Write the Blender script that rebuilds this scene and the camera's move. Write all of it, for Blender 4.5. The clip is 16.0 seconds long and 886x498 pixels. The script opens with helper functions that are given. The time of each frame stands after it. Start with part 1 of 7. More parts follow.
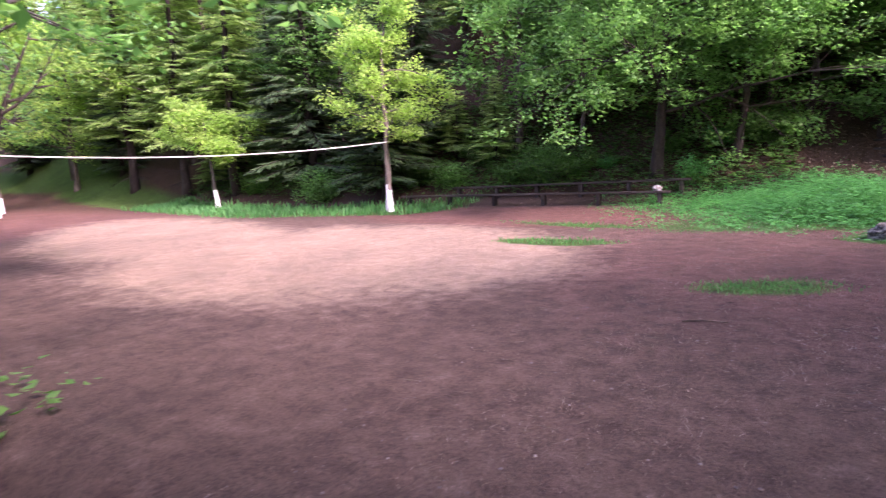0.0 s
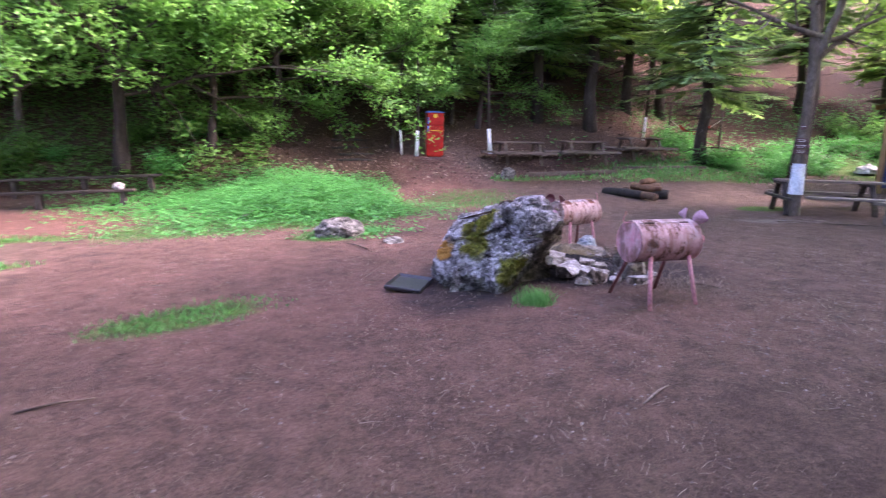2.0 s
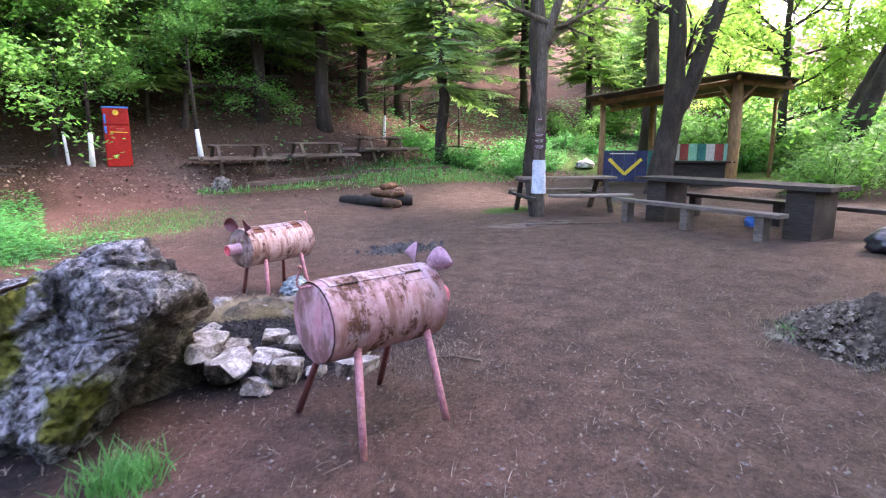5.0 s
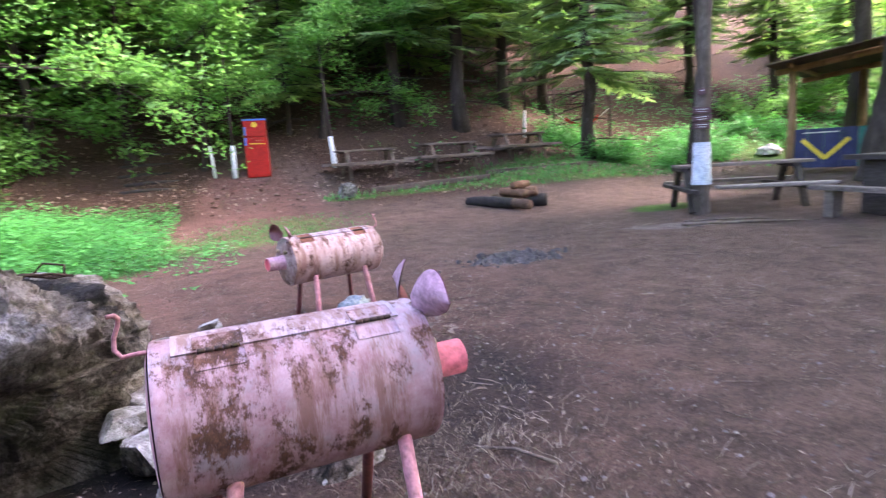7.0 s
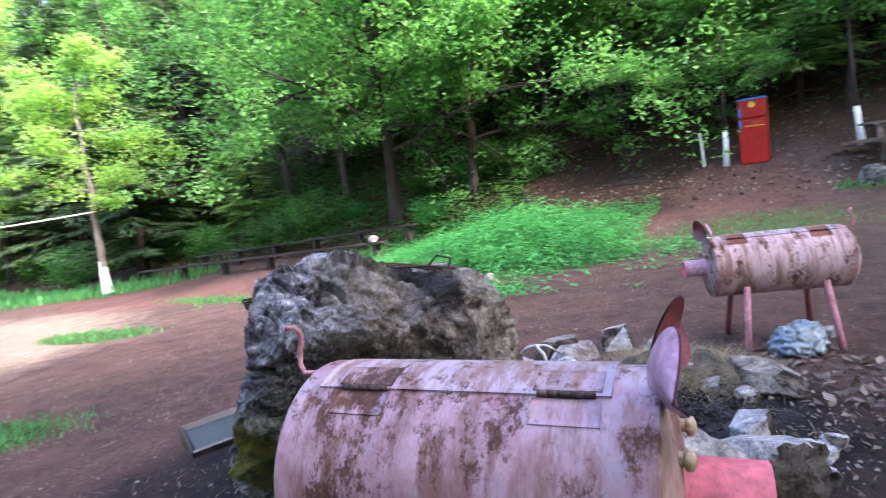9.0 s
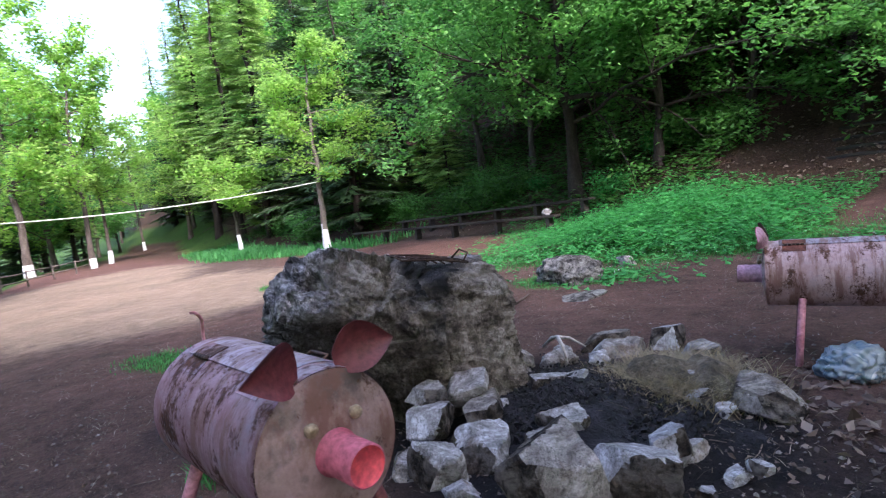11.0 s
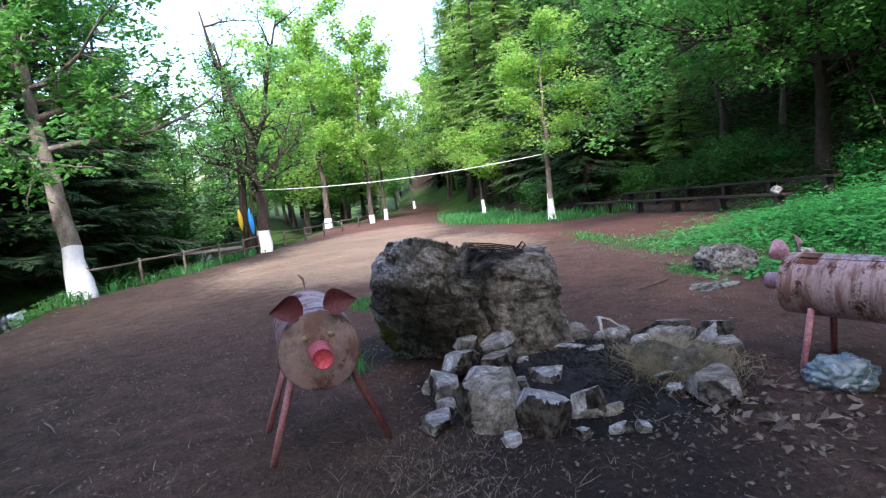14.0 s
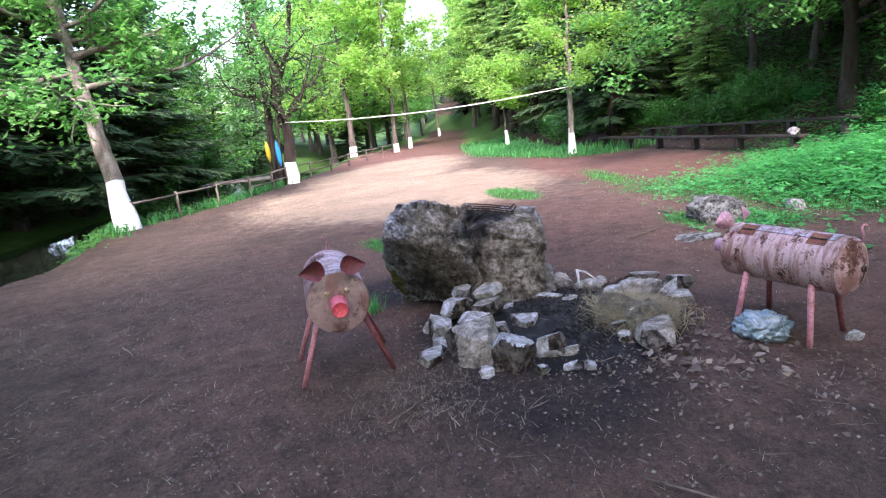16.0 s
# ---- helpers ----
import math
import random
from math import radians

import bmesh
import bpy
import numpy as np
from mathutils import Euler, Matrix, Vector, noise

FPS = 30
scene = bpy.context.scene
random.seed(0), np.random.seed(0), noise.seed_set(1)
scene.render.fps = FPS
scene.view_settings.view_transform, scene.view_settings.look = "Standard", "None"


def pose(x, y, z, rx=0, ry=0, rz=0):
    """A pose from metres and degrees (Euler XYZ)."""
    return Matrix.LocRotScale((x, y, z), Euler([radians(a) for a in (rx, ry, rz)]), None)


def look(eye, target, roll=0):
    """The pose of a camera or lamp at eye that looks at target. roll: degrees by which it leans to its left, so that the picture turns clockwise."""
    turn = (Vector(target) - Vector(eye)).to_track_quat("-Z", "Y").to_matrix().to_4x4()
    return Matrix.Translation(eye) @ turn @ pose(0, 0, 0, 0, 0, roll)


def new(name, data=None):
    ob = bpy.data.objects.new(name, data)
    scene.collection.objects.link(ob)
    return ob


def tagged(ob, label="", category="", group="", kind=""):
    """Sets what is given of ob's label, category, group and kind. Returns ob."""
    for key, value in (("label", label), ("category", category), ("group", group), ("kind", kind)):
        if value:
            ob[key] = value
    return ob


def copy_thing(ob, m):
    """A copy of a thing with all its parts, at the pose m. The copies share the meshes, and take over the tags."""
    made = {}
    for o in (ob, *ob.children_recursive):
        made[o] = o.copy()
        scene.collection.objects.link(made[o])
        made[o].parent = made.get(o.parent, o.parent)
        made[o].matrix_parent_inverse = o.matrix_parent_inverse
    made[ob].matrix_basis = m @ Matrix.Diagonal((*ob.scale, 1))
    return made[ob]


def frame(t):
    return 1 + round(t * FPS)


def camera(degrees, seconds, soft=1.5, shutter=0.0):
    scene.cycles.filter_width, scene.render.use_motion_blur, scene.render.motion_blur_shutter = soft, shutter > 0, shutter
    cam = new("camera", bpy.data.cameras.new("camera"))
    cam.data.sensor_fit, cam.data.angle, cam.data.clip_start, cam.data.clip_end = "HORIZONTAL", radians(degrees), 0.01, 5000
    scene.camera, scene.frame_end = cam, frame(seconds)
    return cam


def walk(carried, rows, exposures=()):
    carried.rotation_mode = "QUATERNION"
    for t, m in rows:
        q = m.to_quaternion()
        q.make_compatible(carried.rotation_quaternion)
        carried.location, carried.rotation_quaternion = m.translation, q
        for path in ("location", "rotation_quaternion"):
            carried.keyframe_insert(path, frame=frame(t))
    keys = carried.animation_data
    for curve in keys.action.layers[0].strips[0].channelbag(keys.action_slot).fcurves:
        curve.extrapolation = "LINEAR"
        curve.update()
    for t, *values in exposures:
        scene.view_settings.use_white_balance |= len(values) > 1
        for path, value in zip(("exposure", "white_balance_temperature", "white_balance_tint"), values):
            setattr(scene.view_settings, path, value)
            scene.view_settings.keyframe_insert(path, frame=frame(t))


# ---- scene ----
cam = camera(76.5, 16.0, soft=1.2, shutter=0.35)
PATH = [
    (0, (-3.907, -7.226, 1.670), (-5.047, -5.622, 1.315), -1.90),
    (0.5, (-3.803, -6.549, 1.628), (-4.672, -4.786, 1.255), -1.66),
    (1, (-3.660, -5.984, 1.633), (-3.921, -4.040, 1.246), 0.13),
    (1.5, (-3.419, -5.414, 1.627), (-3.298, -3.455, 1.241), 1.00),
    (2, (-3.115, -4.900, 1.573), (-2.733, -2.975, 1.189), 1.20),
    (2.5, (-2.810, -4.370, 1.509), (-2.118, -2.532, 1.134), 1.71),
    (3, (-2.482, -3.931, 1.494), (-1.636, -2.157, 1.124), 1.54),
    (3.5, (-2.214, -3.523, 1.499), (-1.221, -1.826, 1.133), 1.36),
    (4, (-1.902, -3.134, 1.504), (-0.808, -1.500, 1.139), 1.12),
    (4.2, (-1.770, -2.979, 1.513), (-0.662, -1.354, 1.150), 0.84),
    (6.3, (-0.420, -1.721, 1.308), (0.695, -0.100, 0.952), -1.29),
    (6.5, (-0.292, -1.625, 1.274), (0.756, 0.041, 0.921), -1.77),
    (7, (0.059, -1.373, 1.243), (0.692, 0.495, 0.915), -3.52),
    (7.5, (0.271, -1.077, 1.208), (0.554, 0.879, 0.906), -4.63),
    (8, (0.340, -0.833, 1.166), (0.309, 1.148, 0.892), -5.52),
    (8.5, (0.463, -0.720, 1.139), (-0.107, 1.184, 0.915), -6.57),
    (9, (0.669, -0.756, 1.169), (-0.342, 0.958, 0.973), -7.08),
    (9.5, (0.973, -0.722, 1.188), (-0.281, 0.825, 1.003), -7.26),
    (9.7, (1.093, -0.667, 1.187), (-0.214, 0.833, 0.986), -7.24),
    (11.8, (2.227, -0.072, 1.276), (0.506, 0.926, 1.073), -7.29),
    (12, (2.336, 0.009, 1.278), (0.581, 0.947, 1.077), -7.48),
    (12.5, (2.571, 0.180, 1.281), (0.743, 0.967, 1.077), -7.20),
    (13, (2.838, 0.269, 1.312), (0.935, 0.849, 1.112), -7.01),
    (13.5, (3.169, 0.274, 1.359), (1.235, 0.740, 1.149), -6.80),
    (14, (3.412, 0.358, 1.408), (1.467, 0.751, 1.164), -6.78),
    (14.5, (3.610, 0.459, 1.515), (1.660, 0.788, 1.220), -6.87),
    (15, (3.790, 0.495, 1.594), (1.846, 0.789, 1.225), -6.85),
    (15.5, (4.016, 0.497, 1.692), (2.086, 0.771, 1.243), -6.85),
    (16, (4.135, 0.480, 1.795), (2.214, 0.745, 1.304), -6.80),
]
# the film grows darker where the bright sky comes into view
EXPOSURES = [(0, 2.72, 6450, 60), (1.2, 3.3, 6550, 56), (2.5, 3.55, 6550, 52), (4.2, 3.75, 6700, 43), (7.0, 3.85, 6650, 40), (8.0, 3.6, 6350, 34), (9.0, 3.35, 6100, 32), (9.7, 3.15, 6050, 30), (11.8, 2.1, 5850, 26), (14, 2.15, 5950, 24), (16, 2.9, 6050, 28)]
walk(cam, [(t, look(eye, target, roll)) for t, eye, target, roll in PATH], EXPOSURES)

# ---------------------------------------------------------------- light
world = bpy.data.worlds.new("sky")
scene.world = world
world.use_nodes = True
wt = world.node_tree
SUN_EL, SUN_AZ = radians(43), radians(97)
sky = wt.nodes.new("ShaderNodeTexSky")
sky.sky_type = "NISHITA"
sky.sun_disc = False
sky.sun_elevation = SUN_EL
sky.sun_rotation = SUN_AZ
sky.dust_density = 2.5
sky.air_density = 1.2
wt.nodes["Background"].inputs["Strength"].default_value = 0.15
wt.links.new(sky.outputs["Color"], wt.nodes["Background"].inputs["Color"])
sun = new("sun", bpy.data.lights.new("sun", "SUN"))
sun.data.energy = 1.5
sun.data.angle = radians(9)
sun.data.color = (1.0, 0.94, 0.84)
sun_dir = Vector((math.sin(SUN_AZ) * math.cos(SUN_EL), math.cos(SUN_AZ) * math.cos(SUN_EL), math.sin(SUN_EL)))
sun.matrix_world = look(sun_dir * 60, (0, 0, 0))


# ---------------------------------------------------------------- materials
def material(name, rough=0.8, metal=0.0, spec=0.3):
    m = bpy.data.materials.new(name)
    m.use_nodes = True
    n, l = m.node_tree.nodes, m.node_tree.links
    b = n["Principled BSDF"]
    b.inputs["Roughness"].default_value = rough
    b.inputs["Metallic"].default_value = metal
    b.inputs["Specular IOR Level"].default_value = spec
    return m, n, l, b


def noise_node(n, l, scale, detail=5.0, rough=0.6, coords="Object", distort=0.0):
    tc = n.new("ShaderNodeTexCoord")
    t = n.new("ShaderNodeTexNoise")
    t.inputs["Scale"].default_value = scale
    t.inputs["Detail"].default_value = detail
    t.inputs["Roughness"].default_value = rough
    t.inputs["Distortion"].default_value = distort
    l.new(tc.outputs[coords], t.inputs["Vector"])
    return t


def ramp_node(n, l, fac, stops):
    r = n.new("ShaderNodeValToRGB")
    e = r.color_ramp.elements
    while len(e) < len(stops):
        e.new(0.5)
    for k, (p, c) in enumerate(stops):
        e[k].position = p
        e[k].color = (*c, 1.0) if len(c) == 3 else c
    l.new(fac, r.inputs["Fac"])
    return r


def mix_node(n, l, fac, a, b, mode="MIX"):
    m = n.new("ShaderNodeMix")
    m.data_type = "RGBA"
    m.blend_type = mode
    for sock, v in ((m.inputs[0], fac), (m.inputs[6], a), (m.inputs[7], b)):
        if hasattr(v, "links"):
            l.new(v, sock)
        elif isinstance(v, tuple):
            sock.default_value = (*v, 1.0) if len(v) == 3 else v
        else:
            sock.default_value = v
    return m.outputs[2]


def bump_node(n, l, b, height, strength=0.4, dist=0.02):
    u = n.new("ShaderNodeBump")
    u.inputs["Strength"].default_value = strength
    u.inputs["Distance"].default_value = dist
    l.new(height, u.inputs["Height"])
    l.new(u.outputs["Normal"], b.inputs["Normal"])
    return u


def grainy(name, c1, c2, c3=None, scale=6.0, fine=60.0, rough=0.85, bump=0.4, dist=0.01, metal=0.0, stretch=None, spec=0.3):
    """Two-scale noise colouring: broad blotches and fine grain with relief."""
    m, n, l, b = material(name, rough, metal, spec)
    big = noise_node(n, l, scale, 6.0)
    small = noise_node(n, l, fine, 4.0)
    if stretch:
        for t in (big, small):
            mp = n.new("ShaderNodeMapping")
            mp.inputs["Scale"].default_value = stretch
            src = t.inputs["Vector"].links[0].from_socket
            l.new(src, mp.inputs["Vector"])
            l.new(mp.outputs["Vector"], t.inputs["Vector"])
    r = ramp_node(n, l, big.outputs["Fac"], [(0.3, c1), (0.7, c2)] if c3 is None else [(0.28, c1), (0.5, c2), (0.72, c3)])
    f = ramp_node(n, l, small.outputs["Fac"], [(0.3, (0.55, 0.55, 0.55)), (0.7, (1.25, 1.25, 1.25))])
    col = mix_node(n, l, 1.0, r.outputs["Color"], f.outputs["Color"], "MULTIPLY")
    l.new(col, b.inputs["Base Color"])
    mx = n.new("ShaderNodeMath")
    mx.operation = "ADD"
    l.new(big.outputs["Fac"], mx.inputs[0])
    l.new(small.outputs["Fac"], mx.inputs[1])
    bump_node(n, l, b, mx.outputs[0], bump, dist)
    return m


def leaf_material(name, c1, c2, c3, trans=0.35, rough=0.5):
    m, n, l, b = material(name, rough, 0.0, 0.35)
    g = n.new("ShaderNodeNewGeometry")
    big = noise_node(n, l, 0.9, 2.0)
    add = n.new("ShaderNodeMath")
    add.operation = "MULTIPLY_ADD"
    l.new(g.outputs["Random Per Island"], add.inputs[0])
    add.inputs[1].default_value = 0.6
    l.new(big.outputs["Fac"], add.inputs[2])
    sub = n.new("ShaderNodeMath")
    sub.operation = "SUBTRACT"
    l.new(add.outputs[0], sub.inputs[0])
    sub.inputs[1].default_value = 0.3
    r = ramp_node(n, l, sub.outputs[0], [(0.1, c1), (0.5, c2), (0.9, c3)])
    l.new(r.outputs["Color"], b.inputs["Base Color"])
    tr = n.new("ShaderNodeBsdfTranslucent")
    bright = mix_node(n, l, 1.0, r.outputs["Color"], (1.12, 1.26, 0.9), "MULTIPLY")
    l.new(bright, tr.inputs["Color"])
    mx = n.new("ShaderNodeMixShader")
    mx.inputs["Fac"].default_value = trans
    l.new(b.outputs["BSDF"], mx.inputs[1])
    l.new(tr.outputs["BSDF"], mx.inputs[2])
    l.new(mx.outputs["Shader"], n["Material Output"].inputs["Surface"])
    return m


M_BARK = grainy("bark", (0.05, 0.04, 0.033), (0.10, 0.08, 0.065), (0.17, 0.15, 0.125), 5.0, 40.0, 0.95, 0.9, 0.03, stretch=(1, 1, 0.25))
M_BARK_DARK = grainy("bark_dark", (0.022, 0.017, 0.014), (0.045, 0.034, 0.028), (0.08, 0.065, 0.055), 5.0, 45.0, 0.95, 0.9, 0.03, stretch=(1, 1, 0.3))
M_BARK_PALE = grainy("bark_pale", (0.09, 0.075, 0.06), (0.17, 0.145, 0.12), (0.28, 0.26, 0.23), 4.0, 40.0, 0.95, 0.8, 0.02, stretch=(1, 1, 0.3))
M_WHITEWASH = grainy("whitewash", (0.62, 0.62, 0.64), (0.78, 0.78, 0.78), (0.82, 0.82, 0.82), 6.0, 60.0, 0.9, 0.5, 0.01)
M_WOOD = grainy("weathered_wood", (0.075, 0.06, 0.05), (0.14, 0.115, 0.095), (0.23, 0.195, 0.165), 3.0, 40.0, 0.85, 0.5, 0.01, stretch=(0.2, 1, 1))
M_WOOD_DARK = grainy("damp_wood", (0.018, 0.015, 0.012), (0.036, 0.029, 0.024), (0.065, 0.055, 0.046), 3.0, 40.0, 0.8, 0.5, 0.01, stretch=(0.2, 1, 1))
M_WOOD_BROWN = grainy("brown_weathered_wood", (0.04, 0.03, 0.022), (0.095, 0.072, 0.055), (0.18, 0.14, 0.11), 3.0, 40.0, 0.85, 0.5, 0.01, stretch=(0.2, 1, 1))
M_WOOD_WARM = grainy("warm_timber", (0.2, 0.11, 0.05), (0.3, 0.17, 0.08), (0.38, 0.24, 0.12), 3.0, 30.0, 0.75, 0.4, 0.008, stretch=(1, 1, 0.2))
M_LEAF_SPRING = leaf_material("leaf_spring", (0.06, 0.18, 0.04), (0.11, 0.29, 0.07), (0.21, 0.44, 0.12), 0.55)
# yellow green leaves, lightened and more translucent so the crowns look sunlit
M_LEAF_YELLOW_LIT = leaf_material("leaf_yellow_green_lit", (0.16, 0.28, 0.06), (0.29, 0.46, 0.11), (0.45, 0.6, 0.19), 0.72)
M_LEAF_DEEP = leaf_material("leaf_deep", (0.03, 0.1, 0.02), (0.06, 0.17, 0.032), (0.1, 0.24, 0.05), 0.45)
# light and dark needle sets also carry the wood's sunlit and shaded parts
M_NEEDLE = leaf_material("fir_needles", (0.075, 0.15, 0.062), (0.18, 0.31, 0.115), (0.33, 0.48, 0.19), 0.5, 0.6)
M_NEEDLE_LIGHT = leaf_material("fir_needles_fresh", (0.11, 0.21, 0.062), (0.23, 0.38, 0.105), (0.38, 0.53, 0.17), 0.5, 0.6)
M_NEEDLE_DARK = leaf_material("fir_needles_dark", (0.03, 0.065, 0.03), (0.06, 0.12, 0.048), (0.11, 0.19, 0.075), 0.3, 0.6)
M_GRASS = leaf_material("grass_blades", (0.03, 0.14, 0.04), (0.055, 0.23, 0.062), (0.1, 0.33, 0.1), 0.4)
M_HERB = leaf_material("bank_herbs", (0.024, 0.15, 0.035), (0.045, 0.26, 0.06), (0.09, 0.38, 0.1), 0.45)
M_DRYGRASS = leaf_material("dry_grass", (0.12, 0.092, 0.055), (0.22, 0.175, 0.105), (0.34, 0.285, 0.19), 0.3)
M_DEADLEAF = leaf_material("dead_leaves", (0.045, 0.03, 0.023), (0.11, 0.078, 0.06), (0.22, 0.17, 0.135), 0.15, 0.75)
M_PETAL = grainy("petals", (0.7, 0.7, 0.68), (0.8, 0.8, 0.8), None, 5, 40, 0.7, 0.1)
M_PEBBLE = grainy("pebbles", (0.09, 0.073, 0.066), (0.15, 0.127, 0.115), (0.28, 0.25, 0.235), 3.0, 30.0, 0.9, 0.4)
M_TWIG = grainy("twigs", (0.05, 0.036, 0.028), (0.12, 0.092, 0.072), (0.26, 0.21, 0.175), 3.0, 30.0, 0.9, 0.4)


# ---------------------------------------------------------------- mesh helpers
def mesh_ob(name, verts, faces, mats, parent=None, label="", smooth=True, index=None):
    me = bpy.data.meshes.new(name)
    me.from_pydata([tuple(v) for v in verts], [], [tuple(int(i) for i in f) for f in faces])
    for m in (mats if isinstance(mats, (list, tuple)) else [mats]):
        me.materials.append(m)
    if index is not None:
        me.polygons.foreach_set("material_index", np.array(index, dtype=np.int32))
    if smooth:
        me.polygons.foreach_set("use_smooth", np.ones(len(me.polygons), dtype=bool))
    me.update()
    ob = new(name, me)
    if parent is not None:
        ob.parent = parent
    if label:
        ob["label"] = label
    return ob


def part(name, bm, mat, parent=None, label="", smooth=False):
    me = bpy.data.meshes.new(name)
    bm.normal_update()
    bm.to_mesh(me)
    bm.free()
    for m in (mat if isinstance(mat, (list, tuple)) else [mat]):
        me.materials.append(m)
    if smooth:
        me.polygons.foreach_set("use_smooth", np.ones(len(me.polygons), dtype=bool))
    ob = new(name, me)
    if parent is not None:
        ob.parent = parent
    if label:
        ob["label"] = label
    return ob


def thing(name, m, label, category, group="", kind=""):
    e = new(name)
    e.empty_display_size = 0.1
    e.matrix_world = m
    return tagged(e, label, category, group, kind)


def box(sx, sy, sz, m=None, bevel=0.006, rough=0.0):
    bm = bmesh.new()
    bmesh.ops.create_cube(bm, size=1.0)
    bmesh.ops.scale(bm, vec=(sx, sy, sz), verts=bm.verts)
    if bevel:
        bmesh.ops.bevel(bm, geom=bm.edges[:], offset=bevel, segments=1, affect="EDGES")
    if rough:
        for v in bm.verts:
            v.co += Vector((random.uniform(-1, 1), random.uniform(-1, 1), random.uniform(-1, 1))) * rough
    if m is not None:
        bmesh.ops.transform(bm, matrix=m, verts=bm.verts)
    return bm


def tube(points, radii, sides=8, cap=True, wobble=0.0):
    """Verts and faces of a tapered tube along points."""
    pts = [Vector(p) for p in points]
    verts, faces = [], []
    ref = Vector((0, 0, 1))
    d0 = (pts[1] - pts[0]).normalized()
    if abs(d0.dot(ref)) > 0.9:
        ref = Vector((1, 0, 0))
    a = d0.cross(ref).normalized()
    for k, p in enumerate(pts):
        d = (pts[min(k + 1, len(pts) - 1)] - pts[max(k - 1, 0)]).normalized()
        a = (a - d * a.dot(d)).normalized()
        c = d.cross(a)
        for s in range(sides):
            th = 2 * math.pi * s / sides
            r = radii[k] * (1 + (wobble * random.uniform(-1, 1) if wobble else 0))
            verts.append(p + (a * math.cos(th) + c * math.sin(th)) * r)
    for k in range(len(pts) - 1):
        for s in range(sides):
            s2 = (s + 1) % sides
            faces.append((k * sides + s, k * sides + s2, (k + 1) * sides + s2, (k + 1) * sides + s))
    if cap:
        faces.append(tuple(range(sides - 1, -1, -1)))
        faces.append(tuple((len(pts) - 1) * sides + s for s in range(sides)))
    return verts, faces


class Soup:
    """Gathers many small pieces into one mesh."""

    def __init__(self):
        self.v, self.f, self.i = [], [], []

    def add(self, verts, faces, index=0):
        k = len(self.v)
        self.v.extend(verts)
        self.f.extend(tuple(i + k for i in f) for f in faces)
        self.i.extend([index] * len(faces))

    def make(self, name, mats, parent=None, label="", smooth=True):
        return mesh_ob(name, self.v, self.f, mats, parent, label, smooth, self.i)


def leaf_quad(p, along, normal, length, width, fold=0.15):
    """A pointed leaf of four corners, slightly folded."""
    side = along.cross(normal).normalized() * (width * 0.5)
    mid = p + along * (length * 0.45)
    dip = normal * (length * fold)
    return [p, mid + side + dip, p + along * length, mid - side + dip]


def rand_dir(rng):
    z = rng.uniform(-1, 1)
    a = rng.uniform(0, 2 * math.pi)
    s = math.sqrt(1 - z * z)
    return Vector((s * math.cos(a), s * math.sin(a), z))


def rock_mesh(seed, size, sub=4, planes=12, rough=0.05, extra=(), freq=2.0):
    """A rock: an ellipsoid cut by random planes, with relief at several scales."""
    rng = random.Random(seed)
    bm = bmesh.new()
    bmesh.ops.create_icosphere(bm, subdivisions=sub, radius=1.0)
    cuts = [(rand_dir(rng), rng.uniform(0.62, 0.95)) for _ in range(planes)]
    cuts += [(Vector(n).normalized(), d) for n, d in extra]
    off = Vector((seed * 3.17, seed * 1.73, seed * 0.91))
    for v in bm.verts:
        u = v.co.normalized()
        r = 1.0
        for n, d in cuts:
            c = n.dot(u)
            if c > 0.05:
                r = min(r, d / c)
        q = u * r
        t = noise.fractal(q * freq + off, 1.0, 2.1, 6)
        w = abs(noise.noise(q * freq * 2.2 + off * 2))
        v.co = q * (1 + rough * t - rough * 1.3 * max(0, 0.25 - w) * 2)
        v.co.x *= size[0]
        v.co.y *= size[1]
        v.co.z *= size[2]
    return bm


# ---------------------------------------------------------------- ground
def sst(a, b, x):
    u = np.clip((x - a) / (b - a), 0, 1)
    return u * u * (3 - 2 * u)


def softplus(d, k=0.6):
    return k * np.log1p(np.exp(np.minimum(40, d / k)))


EDGE_X = (-90, -60, -45, -30, -22.6, -18.6, -16, -12.6, -10, -7.3, -6, -4, 0, 6, 14, 30)
EDGE_Y = (8, 3, 0.2, -1.6, -3.2, -4.2, -5.0, -6.7, -6.0, -5.7, -6.2, -8.8, -12, -13, -13, -13)


def pond_edge(x):
    return np.interp(x, EDGE_X, EDGE_Y)


def height(x, y):
    x, y = np.asarray(x, float), np.asarray(y, float)
    z = np.where(x < -8, -0.42 + 0.03 * (x + 8), np.where(x < 0, 0.0525 * x, 0.0)) + 0.035 * softplus(x - 4, 0.8)
    z = z - 0.012 * np.clip(y, 0, 9) * sst(-6, -1, x) - 0.06 * np.exp(-((x - 1.05) ** 2 + (y - 3.65) ** 2) / 0.4)
    w, e = sst(3, 7.5, -x), sst(8, 14, x)
    d = y - (9.5 + 2.7 * w + 3.0 * e)
    z = z + (0.17 + 0.43 * w) * softplus(d) + (0.38 - 0.25 * w) * softplus(d - 5.5) + (0.25 + 0.3 * w) * softplus(d - 10, 2.0)
    q = pond_edge(x) - y
    z = z - 1.5 * sst(-0.3, 2.2, q) + 1.5 * sst(4.5, 8, q) + 0.22 * np.maximum(0, q - 8)
    return z


def ramp01(a, b, x):
    u = min(1.0, max(0.0, (x - a) / (b - a)))
    return u * u * (3 - 2 * u)


def soft1(d, k=0.6):
    return k * math.log1p(math.exp(min(40.0, d / k)))


